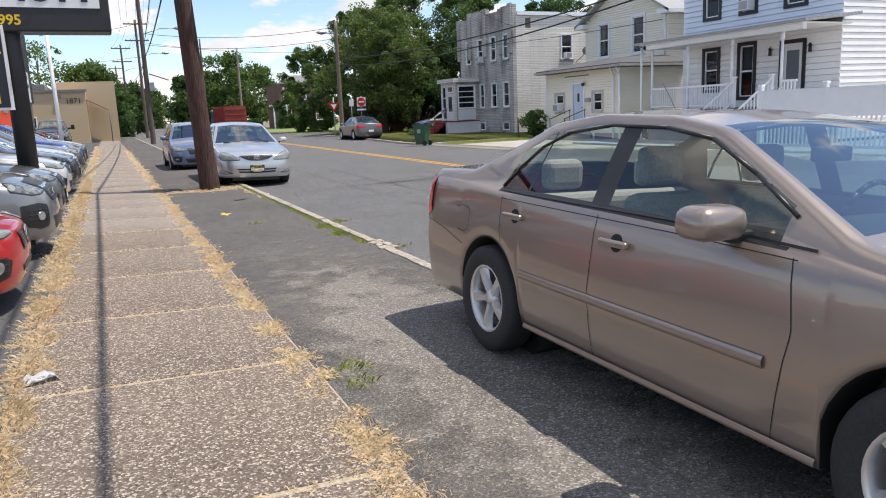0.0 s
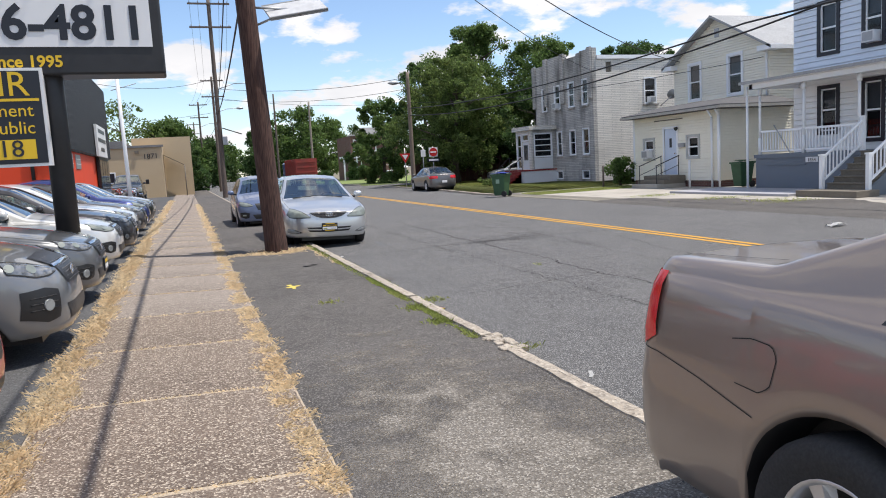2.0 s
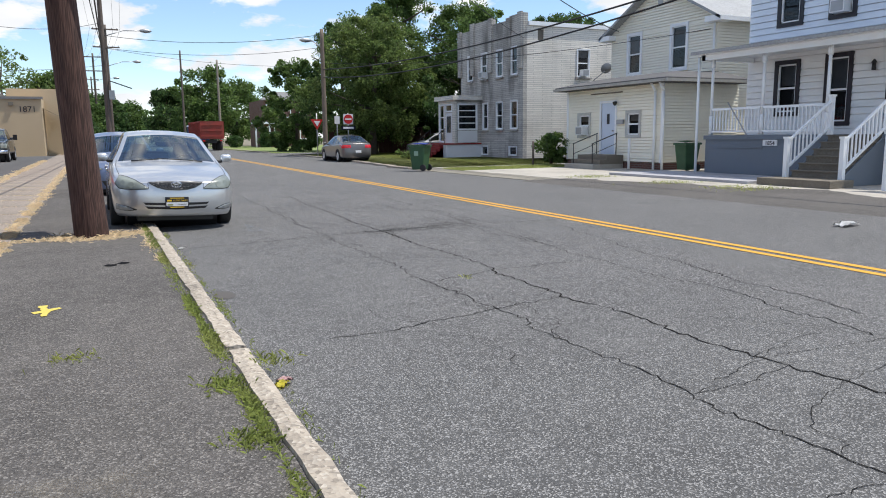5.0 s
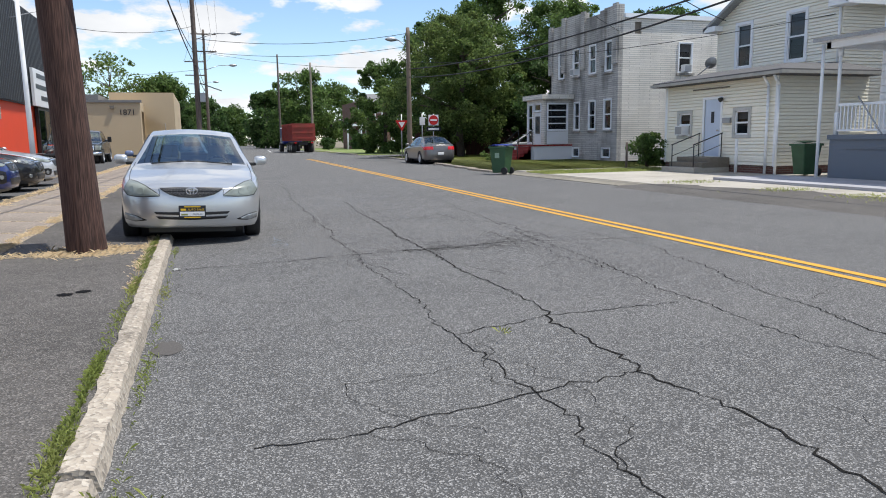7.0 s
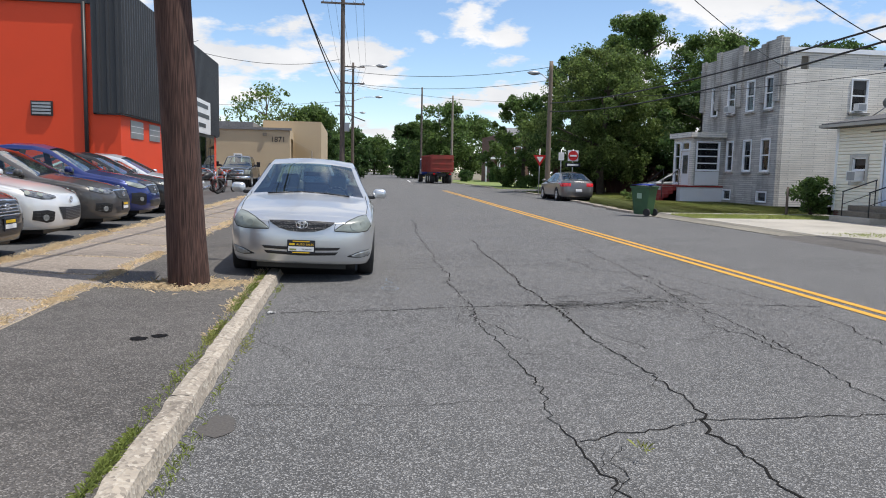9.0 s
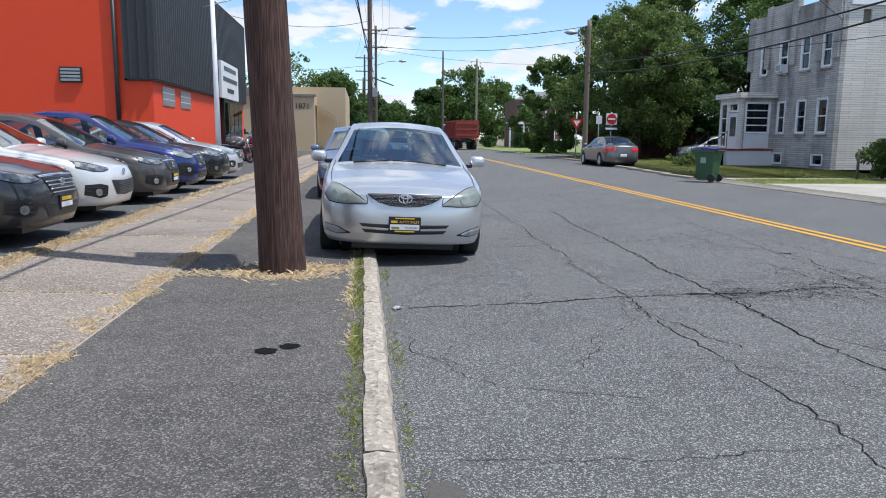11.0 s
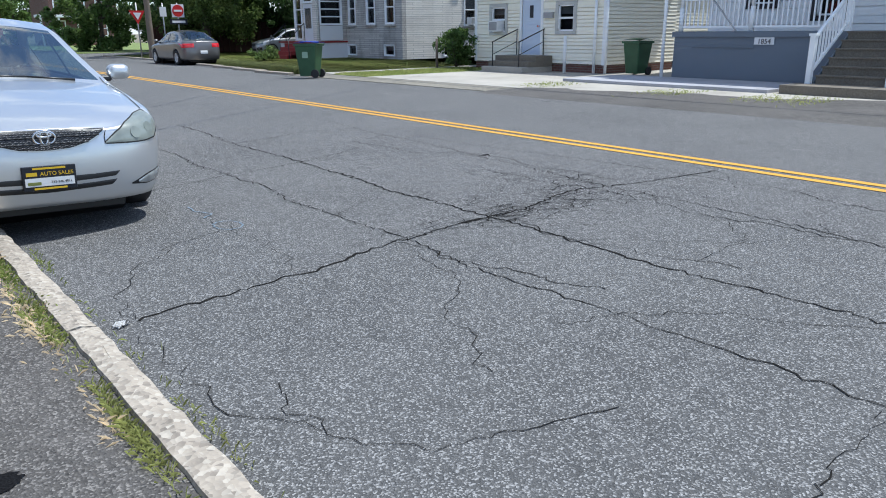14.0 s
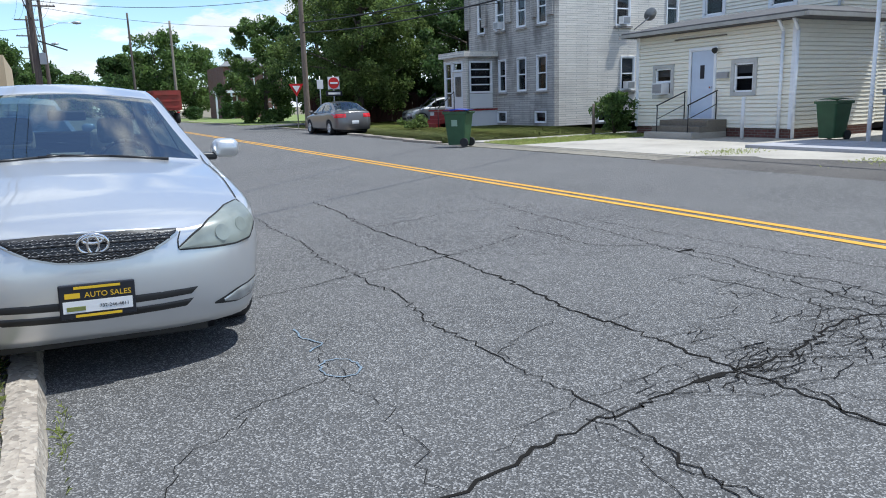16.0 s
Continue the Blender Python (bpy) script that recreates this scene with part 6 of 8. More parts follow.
# wire mesh of the grille
low = lambda x: float(np.interp(abs(x), [p[0] for p in GRILLE_BOT[3:]], [p[1] for p in GRILLE_BOT[3:]]))
bm = bmesh.new()
for k in range(9):
    z = 0.612 + 0.0135 * k
    xs = [x for x in np.linspace(-.37, .37, 41) if low(x) + 0.004 < z]
    if len(xs) > 3:
        tube(bm, [cast(cb, "front", x, z + (0.004 if i % 2 else -0.004))[0] + Vector((0, 0.017, 0)) for i, x in enumerate(xs)], 0.0022, 4)
part("grille_mesh", bm, MESH_WIRE, cam_car, "fine dark wire mesh")
for z, w in ((0.647, 0.27), (0.690, 0.345)):
    bm = bmesh.new()
    tube(bm, [cast(cb, "front", x, z)[0] + Vector((0, 0.018, 0)) for x in np.linspace(-w, w, 13)], 0.0055, 6)
    part("grille_bar", bm, BLACK_METAL, cam_car)
bm = bmesh.new()
tube(bm, [(-.80, .98, .965), (-.62, .18, 1.40)], 0.012, 6)
part("pillar_rubber", bm, BLACK_TRIM, cam_car)
bm = bmesh.new()
tube(bm, [(.80, .98, .965), (.62, .18, 1.40)], 0.012, 6)
part("pillar_rubber", bm, BLACK_TRIM, cam_car)

# bronze saloon right beside the start of the walk
BRONZE = paint("bronze_paint", (0.315, 0.255, 0.215), 0.45, 0.28, 0.22)
MAL_TOP = [(2.39, .76), (2.2, .84), (1.9, .92), (1.4, 1.0), (1.10, 1.05), (0.34, 1.415), (0.0, 1.47), (-0.5, 1.485), (-0.95, 1.435), (-1.66, 1.14), (-2.2, 1.125), (-2.38, 1.105)]
MAL_BELT = [(2.4, .72), (1.9, .86), (1.0, .965), (0, .99), (-1.2, 1.01), (-1.9, 1.035), (-2.4, 1.02)]
FUEL = [(-1.74, .865), (-1.65, .882), (-1.56, .876), (-1.535, .84), (-1.555, .745), (-1.60, .716), (-1.71, .722)]
mal, mb = car("parked_saloon", "dusty dented bronze four-door saloon parked over the kerb", 4.90, 1.775, MAL_TOP, MAL_BELT, (1.44, -1.285), 0.332, BRONZE,
    1.08, 0.26, -0.98, -1.74, [(-1.19, -0.92), (-0.88, -0.31), (-0.17, 1.02)], [(-0.92, -0.88), (-0.31, -0.17)], (3.36, 5.84, 0.02), 180, style="five", lean=0.12, rail=0.022, crown=0.035, mirror_y=0.63,
    doors=([(0.90, .95), (0.94, .7), (0.86, .27)], [(-0.20, .98), (-0.22, .6), (-0.20, .27)], [(-1.13, .99), (-1.13, .80), (-1.05, .52), (-0.93, .36), (-0.88, .27)],
           [(-2.40, .735), (-2.15, .728), (-1.9, .69), (-1.62, .63)], FUEL, [(2.0, .3), (1.9, .62)], [(-1.14, .972), (-0.6, .966), (0.3, .958), (0.92, .943)]),
    handles=((-0.03, .865), (-0.955, .885)), moulding=(-0.88, 0.84, 0.565), seats=FABRIC_MID, tail_round=0.30, tail_rake=0.44,
    rear=[("tail_lamp", "side", [(-2.33, 1.03), (-2.25, 1.04), (-2.15, 1.04)], [(-2.36, .745), (-2.26, .735), (-2.165, .79)], TAIL_RED, True, 0.014),
          ("tail_lamp", "back", [(.58, .955), (.68, .96), (.76, .955)], [(.62, .76), (.68, .75), (.78, .75)], TAIL_RED, True, 0.012)],
    front=[("headlamp", "front", [(.42, .70), (.60, .78), (.80, .80)], [(.42, .66), (.62, .64), (.84, .68)], LAMP_CLEAR, True, 0.012),
           ("grille", "front", [(-.4, .72), (.4, .72)], [(-.36, .62), (.36, .62)], MESH_BLACK, False, 0.01)])
mal.matrix_basis = pose(3.36, 5.84, 0.022) @ Matrix.Rotation(math.radians(2.4), 4, "Y") @ pose(0, 0, 0, 0, 0, 180)
for sd in (1, -1):
    part("boot_gap", seam(mb, "top", [(sd * .62, -1.74), (sd * .66, -2.0), (sd * .67, -2.3)], 1, 0.003, 0.003), GAP, mal)
    part("window_rubber", seam(mb, "side", [(-1.18, 1.016), (-0.6, 1.01), (0.3, 1.003), (0.98, .98)], sd, 0.006, 0.006, 40), BLACK_TRIM, mal)
for sd in (1, -1):
    bm = bmesh.new()
    tube(bm, [cast(mb, "side", y, z, sd)[0] + Vector((sd * 0.004, 0, 0)) for y, z in ((-1.19, 1.04), (-1.10, 1.14), (-0.95, 1.27), (-0.75, 1.355), (-0.4, 1.395), (0.0, 1.385), (0.3, 1.34), (0.6, 1.21), (0.85, 1.08))], 0.009, 6)
    part("window_surround", bm, BLACK_TRIM, mal)
for sd in (1, -1):
    for hy, hz in ((-0.03, .865), (-0.955, .885)):
        h, n = cast(mb, "side", hy, hz, sd)
        bm = bmesh.new()
        rod(bm, h - n * 0.01, h + n * 0.003, 0.042, seg=18)
        part("handle_cup", bm, GAP, mal)
for sd in (1, -1):
    part("sill_trim", patch(mb, "side", [(-0.86, .285), (1.05, .285)], [(-0.86, .245), (1.05, .245)], sd, 0.02, 30, 4), BRONZE, mal)

# blue hatchback behind the silver saloon
HATCH_TOP = [(2.15, .74), (2.0, .82), (1.75, .90), (1.3, 1.0), (1.05, 1.05), (0.35, 1.47), (-0.1, 1.56), (-0.8, 1.57), (-1.5, 1.53), (-1.95, 1.25), (-2.15, 1.0)]
HATCH_BELT = [(2.15, .68), (1.7, .82), (1.0, .95), (0, .99), (-1.5, 1.05), (-2.15, .98)]
hb, hbb = car("parked_hatchback", "light blue compact hatchback parked behind the silver saloon", 4.35, 1.775, HATCH_TOP, HATCH_BELT, (1.33, -1.27), 0.315,
    paint("light_blue_paint", (0.15, 0.19, 0.30), 0.4), 1.05, 0.30, -1.5, -1.93, [(-1.75, -1.2), (-1.12, -0.25), (-0.13, 0.95)], [(-1.2, -1.12), (-0.25, -0.13)],
    (3.10, 29.9, ROAD_Z + 0.01), 180, front=PLAIN_FRONT(LAMP_CLEAR, MESH_BLACK), doors=SEDAN_DOORS, tail_rake=0.2)
front_plate(hb, hbb, 0.45, False)

# grey saloon across the road, seen from behind
ac, acb = car("parked_saloon", "dark grey four-door saloon parked across the road", 4.60, 1.76, SEDAN_TOP, SEDAN_BELT, (1.42, -1.25), 0.315,
    paint("taupe_grey_paint", (0.17, 0.16, 0.155), 0.5), 1.06, 0.24, -1.02, -1.82, [(-1.72, -1.28), (-1.22, -0.30), (-0.18, 0.98)], [(-1.28, -1.22), (-0.30, -0.18)],
    (15.55, 49.4, ROAD_Z), 0, doors=SEDAN_DOORS, rear=[("tail_lamp", "back", [(.40, .92), (.84, .92)], [(.40, .76), (.84, .74)], TAIL_RED, True, 0.012),
    ("number_plate", "back", [(-.16, .62), (.16, .62)], [(-.16, .48), (.16, .48)], SIGN_WHITE, False, 0.012)], front=PLAIN_FRONT(LAMP_CLEAR, MESH_BLACK))

# dealer's stock, noses to the walk
LOT_CARS = [
    # y, label, paint, lamp, grille, chrome, kind, front x
    (10.2, "bright red sports coupe in the dealer's row", (0.55, 0.012, 0.018), LAMP_CLEAR, MESH_BLACK, "low", -0.22),
    (12.95, "dark silver compact crossover with black mesh grille in the dealer's row", (0.21, 0.215, 0.22), LAMP_DARK, MESH_BLACK, "tall", -0.12),
    (15.8, "mid grey saloon with chrome grille edge in the dealer's row", (0.13, 0.135, 0.14), LAMP_DARK, MESH_BLACK, "sedan", -0.18),
    (19.2, "white saloon with round fog lamps in the dealer's row", (0.72, 0.72, 0.70), LAMP_CLEAR, MESH_BLACK, "sedan", -0.22),
    (21.75, "charcoal saloon with chrome-barred grille in the dealer's row", (0.045, 0.043, 0.045), LAMP_DARK, CHROME, "sedan", -0.15),
    (24.2, "white compact saloon with wide black intake in the dealer's row", (0.75, 0.75, 0.74), LAMP_DARK, MESH_BLACK, "smile", -0.25),
    (26.8, "warm grey luxury saloon with chrome grille in the dealer's row", (0.085, 0.078, 0.074), LAMP_DARK, MESH_BLACK, "sedan", -0.2),
    (29.2, "dark blue saloon with upright grille in the dealer's row", (0.015, 0.03, 0.16), LAMP_CLEAR, MESH_BLACK, "tall", -0.2),
    (32.0, "black saloon in the dealer's row", (0.016, 0.016, 0.018), LAMP_DARK, MESH_BLACK, "sedan", -0.2),
    (34.4, "pale silver saloon at the end of the dealer's row", (0.60, 0.62, 0.65), LAMP_CLEAR, MESH_BLACK, "sedan", -0.25),
]
for k, (y, lab, col, lamp, grille, shape, fx) in enumerate(LOT_CARS):
    kf = {"low": 0.93, "tall": 1.12, "sedan": 1.04, "smile": 1.05}[shape]
    topc = [(a, b * kf if b > 0.8 else b * (1 + (kf - 1) * 0.8)) for a, b in SEDAN_TOP]
    beltc = [(a, b * (1 + (kf - 1) * 0.8)) for a, b in SEDAN_BELT]
    fr = [list(s) for s in PLAIN_FRONT(lamp, grille)]
    sc = 1 + (kf - 1) * 0.8
    for s in fr:
        s[2] = [(a, b * sc) for a, b in s[2]]
        s[3] = [(a, b * sc) for a, b in s[3]]
    if shape == "smile":
        fr[1][2], fr[1][3] = [(-.46, .56), (0, .54), (.46, .56)], [(-.36, .36), (0, .33), (.36, .36)]
        fr = [fr[0], fr[1], fr[3], fr[4]]
    if shape == "tall":
        fr[1][2], fr[1][3] = [(-.40, .86), (0, .875), (.40, .86)], [(-.34, .62), (0, .60), (.34, .62)]
        fr[3][2], fr[3][3] = [(.55, .60), (.68, .635), (.82, .62)], [(.57, .37), (.68, .345), (.82, .40)]
    if shape == "low":
        fr[1][2], fr[1][3], fr[1][5] = [(.05, .62), (.30, .63)], [(.08, .47), (.25, .47)], True
        fr[2][2], fr[2][3] = [(-.30, .36), (.30, .36)], [(-.26, .29), (.26, .29)]
    fr = [f for f in fr if f[0] != "fog_lamp"]
    fr[1][4] = MESH_BLACK
    c_, b_ = car("lot_car", lab, 4.7, 1.81, topc, beltc, (1.43, -1.27), 0.33 * (1.05 if shape == "tall" else 1), paint("lot_paint", col, 0.35), 1.06, 0.24, -1.02, -1.82,
        [(-1.72, -1.28), (-1.22, -0.30), (-0.18, 0.98)], [(-1.28, -1.22), (-0.30, -0.18)], (fx - 2.37, y, LOT_Z), -90, sill=0.23 * kf, style="ten" if k % 2 else "five",
        front=fr, doors=SEDAN_DOORS, handles=((-0.02, .80 * kf), (-1.0, .83 * kf)), group="dealer's row of cars", nose_round=0.75, nose_rake=0.8, bonnet=[(.68, 0.98), (.73, 1.4), (.68, 1.9)])
    badge(c_, b_, 0.64 * sc if shape != "smile" else 0.66, 0.06)
    if shape not in ("smile", "low"):
        zz = 0.705 * sc
        for w0, w1, za, zb_ in ((-.40, .40, .73 * sc, .712 * sc),):
            part("grille_trim", patch(b_, "front", [(w0, za - .012), (0, za), (w1, za - .012)], [(w0, zb_ - .014), (0, zb_), (w1, zb_ - .014)], 1, 0.02, 14, 3), CHROME, c_)
    for sd in (-1, 1):
        h, n = cast(b_, "front", sd * 0.68, 0.49 if shape == "tall" else 0.405)
        bm = bmesh.new()
        rod(bm, h - n * 0.02, h + n * 0.016, 0.048, seg=18)
        part("fog_lamp", bm, FOG_GLASS, c_)
    z0_, z1_ = (.36, .53) if shape == "smile" else (.62, .85) if shape == "tall" else (.56 * sc, .73 * sc)
    bm = bmesh.new()
    for q in range(7):
        z = z0_ + (z1_ - z0_) * (q + 0.5) / 7
        if shape == "low":
            z = .48 + .02 * q
        tube(bm, [cast(b_, "front", x, z + 0.007 * (i % 2))[0] + Vector((0, 0.015, 0)) for i, x in enumerate(np.linspace(.09, .25, 9) if shape == "low" else np.linspace(-.30, .30, 19))], 0.003, 4)
    part("grille_mesh", bm, MESH_WIRE, c_)
    for sd in (-1, 1):
        for q in range(3):
            bm = bmesh.new()
            zf = (.46 if shape == "tall" else .37) + 0.05 * q
            tube(bm, [cast(b_, "front", sd * x, zf)[0] + Vector((0, 0.012, 0)) for x in np.linspace(.60, .79, 5)], 0.005, 4)
            part("fog_bar", bm, BLACK_METAL, c_)
    if grille is CHROME:
        for q in range(4):
            pts = [cast(b_, "front", x, 0.56 + 0.04 * q)[0] + Vector((0, 0.018, 0)) for x in np.linspace(-.30 - .02 * q, .30 + .02 * q, 9)]
            bm = bmesh.new()
            tube(bm, pts, 0.01, 5)
            part("grille_bar", bm, CHROME, c_)
    if k in (2, 4, 6):
        front_plate(c_, b_, 0.44, False)
# the car by the stone house
car("parked_car", "silver grey hatchback parked beside the stone house", 4.4, 1.75, HATCH_TOP, HATCH_BELT, (1.33, -1.27), 0.315, paint("mid_silver_paint", (0.40, 0.41, 0.42), 0.5),
    1.05, 0.30, -1.5, -1.93, [(-1.75, -1.2), (-1.12, -0.25), (-0.13, 0.95)], [(-1.2, -1.12), (-0.25, -0.13)], (24.4, 55.8, 0.0), 80, front=PLAIN_FRONT(LAMP_CLEAR, MESH_BLACK))

# ---- trees and shrubs ----
def leaf_cloud(name, centres, radii, count, size, material, seed, parent=None, squash=0.8):
    """Thousands of small leaf blades gathered in clumps."""
    r = np.random.default_rng(seed)
    n = len(centres)
    pick = r.integers(0, n, count)
    d = r.normal(size=(count, 3))
    d *= (r.random(count) ** 0.42 * r.uniform(0.85, 1.15, count) / np.linalg.norm(d, axis=1))[:, None]
    pos = np.asarray(centres)[pick] + d * np.asarray(radii)[pick][:, None] * np.array([1, 1, squash])
    pos[:, 2] = np.maximum(pos[:, 2], 0.15)
    a = r.normal(size=(count, 3)); a /= np.linalg.norm(a, axis=1)[:, None]
    b = np.cross(a, r.normal(size=(count, 3))); b /= np.linalg.norm(b, axis=1)[:, None]
    s = (size * r.uniform(0.6, 1.3, count))[:, None]
    quads = np.stack([pos - a * s, pos + b * s * 0.55, pos + a * s, pos - b * s * 0.55], axis=1).reshape(-1, 3)
    me = bpy.data.meshes.new(name)
    me.vertices.add(count * 4)
    me.vertices.foreach_set("co", quads.astype(np.float32).ravel())
    me.loops.add(count * 4)
    me.loops.foreach_set("vertex_index", np.arange(count * 4, dtype=np.int32))
    me.polygons.add(count)
    me.polygons.foreach_set("loop_start", np.arange(0, count * 4, 4, dtype=np.int32))
    me.materials.append(material)
    me.update()
    ob = new(name, me)
    ob.parent = parent
    return ob


def tree(x, y, h, spread, material, seed, label, trunk=0.25, low=0.25, leaves=7000, size=0.2, clumps=95):
    t = thing("tree", label, "tree", (x, y, -0.1), group="street trees")
    r = random.Random(seed)
    bm = bmesh.new()
    tips, pts = [], [(0, 0, 0), (r.uniform(-.2, .2), r.uniform(-.2, .2), h * 0.3), (r.uniform(-.5, .5), r.uniform(-.5, .5), h * 0.6), (r.uniform(-.5, .5), r.uniform(-.5, .5), h * 0.9)]
    for k, (p, q) in enumerate(zip(pts[:-1], pts[1:])):
        rod(bm, p, q, trunk * (1 - 0.28 * k), trunk * (1 - 0.28 * (k + 1)), 9)
    for k in range(9):
        z = h * r.uniform(max(0.2, low), 0.75)
        a = r.uniform(0, 6.28)
        e = (spread * 0.7 * math.cos(a), spread * 0.7 * math.sin(a), z + h * r.uniform(0.05, 0.22))
        rod(bm, (0, 0, z), e, trunk * 0.35, trunk * 0.08, 6)
    part("trunk", bm, BARK, t)
    cs, rs = [], []
    p1, p2, p3 = (r.uniform(0, 6.28) for k in range(3))
    full = 1.0 if leaves > 20000 else 1.75
    for k in range(clumps):
        f = r.uniform(low, 1.0)
        g = (f - low) / (1 - low)
        w = (math.sin(math.pi * (0.10 + 0.82 * g)) ** 0.65) * (1.05 - 0.35 * g)
        a = r.uniform(0, 6.28)
        lobe = 1 + 0.20 * math.sin(3 * a + p1 + 5 * f) + 0.16 * math.sin(5 * a + p2 - 7 * f) + 0.10 * math.sin(9 * a + p3 + 11 * f)
        out = k % 6 == 0
        d = spread * w * lobe * (r.uniform(1.0, 1.16) if out else r.random() ** 0.38)
        cs.append((d * math.cos(a), d * math.sin(a), h * f - 0.4 + (r.uniform(0, 0.05) * h if out and g > 0.6 else 0)))
        rs.append(spread * full * (r.uniform(0.05, 0.10) if out else r.uniform(0.09, 0.20)))
    leaf_cloud("crown", cs, rs, leaves, size, material, seed, t)
    return t


tree(21.6, 61.0, 10.3, 4.6, LEAF_LIGHT, 1, "tall tree with light yellow-green leaves by the road", 0.3, 0.16, 60000, 0.095, 240)
tree(25.5, 66, 13.6, 4.6, LEAF, 2, "tall dark green tree above its neighbours", 0.32, 0.15, 60000, 0.105, 240)
tree(30.5, 63, 11.8, 5.2, LEAF, 3, "broad dark green tree behind the stone house", 0.32, 0.12, 60000, 0.105, 240)
tree(37.5, 60, 11.0, 4.8, LEAF_DARK, 4, "dark green tree behind the stone house", 0.3, 0.12, 35000, 0.12, 150)
tree(20.6, 80, 8.8, 4.2, LEAF, 5, "dense green tree at the street corner", 0.22, 0.08, 26000, 0.14, 150)
tree(24.0, 76, 12.0, 4.0, LEAF_DARK, 6, "dense dark tree in the grove", 0.3, 0.1, 30000, 0.12, 150)
tree(28.5, 57.0, 8.2, 4.4, LEAF_DARK, 7, "low dark tree beside the stone house", 0.22, 0.05, 32000, 0.11)
tree(24.6, 67.5, 7.4, 4.2, LEAF_DARK, 8, "low dark spreading tree in the grove", 0.2, 0.05, 32000, 0.11)
tree(46, 60, 10.9, 4.5, LEAF, 9, "tree behind the cream house", 0.3, 0.3, 12000, 0.22)
tree(52, 50, 11.4, 5.0, LEAF, 10, "tree behind the cream house", 0.3, 0.3, 12000, 0.22)
tree(56, 38, 13.0, 5.0, LEAF, 11, "tree behind the pale blue house", 0.3, 0.3, 11000, 0.24)
tree(20, 140, 13.2, 6.0, LEAF, 12, "distant broad green street tree", 0.3, 0.12, 16000, 0.26)
tree(26.5, 146, 11.5, 5.5, LEAF, 13, "distant green street tree", 0.3, 0.1, 14000, 0.26)
tree(15.2, 150, 10.0, 4.2, LEAF_DARK, 14, "distant green street tree", 0.25, 0.1, 11000, 0.26)
tree(11.5, 230, 11, 7.5, LEAF, 15, "far tree at the end of the street", 0.3, 0.1, 12000, 0.36)
tree(-6.5, 110, 12.0, 5.5, LEAF_LIGHT, 16, "thin pale green tree behind the tan building", 0.25, 0.4, 2600, 0.22, 60)
tree(-0.8, 112, 9.8, 4.6, LEAF, 17, "dense green tree beside the tan building", 0.28, 0.12, 14000, 0.22)
tree(4.2, 128, 7.8, 3.6, LEAF_DARK, 18, "dark green street tree beyond the tan building", 0.22, 0.15, 11000, 0.24)
tree(1.2, 102, 6.2, 2.4, LEAF_DARK, 19, "small dark tree by the tan building's awnings", 0.15, 0.02, 9000, 0.15)
tree(-14, 100, 8.5, 3.5, LEAF_DARK, 20, "dark conifer-like tree behind the dealer's building", 0.2, 0.2, 3500, 0.28)
tree(-3, 215, 11, 8.0, LEAF_DARK, 21, "far tree at the end of the street", 0.3, 0.1, 10000, 0.36)
tree(24, 205, 12, 9.0, LEAF, 22, "far tree at the end of the street", 0.3, 0.1, 12000, 0.36)


def shrub(x, y, r, h, material, seed, label, count=2500, size=0.07):
    s = thing("shrub", label, "shrub", (x, y, 0), group="shrubs")
    g = random.Random(seed)
    bm = bmesh.new()
    for k in range(7):
        rod(bm, (0, 0, 0), (g.uniform(-r, r) * 0.7, g.uniform(-r, r) * 0.7, h * g.uniform(0.5, 0.9)), 0.02, 0.006, 5)
    part("stems", bm, BARK, s)
    cs = [(g.uniform(-r, r) * 0.7, g.uniform(-r, r) * 0.7, h * g.uniform(0.12, 0.85)) for k in range(16)]
    leaf_cloud("foliage", cs, [r * g.uniform(0.3, 0.5) for c in cs], count, size, material, seed, s)


shrub(20.9, 36.5, 0.75, 1.45, LEAF, 31, "bushy green shrub beside the cream house", 3500, 0.07)
shrub(19.2, 48.8, 0.65, 0.62, LEAF_LIGHT, 32, "low yellow-green shrub on the lawn", 1500, 0.08)
shrub(24.8, 111.5, 1.8, 2.2, LEAF_DARK, 33, "clipped dark hedge before the brick house", 4000, 0.14)
shrub(20.2, 111.0, 1.2, 1.6, LEAF_DARK, 34, "dark hedge before the brick house", 3000, 0.14)
for k in range(7):
    shrub(21.0 + 2.6 * k, 66.2 + (k % 3) * 0.9, 1.7, 3.2, LEAF_DARK, 40 + k, "dense dark undergrowth below the trees", 3500, 0.17)
bm = bmesh.new()
rod(bm, (19.9, 36.4, 0), (19.9, 36.4, 1.05), 0.05, 0.045, 8)
tagged(link_mesh("wooden_post", bm, POLE_GREY), "short weathered wooden post beside the shrub", "post")
pf = thing("panel_fence", "dark red-brown board fence under the trees", "fence", (18.9, 63.6, 0))
for k in range(40):
    bm = bmesh.new()
    box(bm, k * 0.4, k * 0.4 + 0.37, -0.02, 0.02, 0.05, 2.0 + 0.02 * (k % 3))
    part("board", bm, mat("red_brown_boards", (0.10, 0.045, 0.035), 0.85, grain=0.3) if k == 0 else bpy.data.materials["red_brown_boards"], pf)
bm = bmesh.new()
box(bm, 0, 16, 0.02, 0.06, 0.4, 0.5)
box(bm, 0, 16, 0.02, 0.06, 1.5, 1.6)
part("rail", bm, bpy.data.materials["red_brown_boards"], pf)

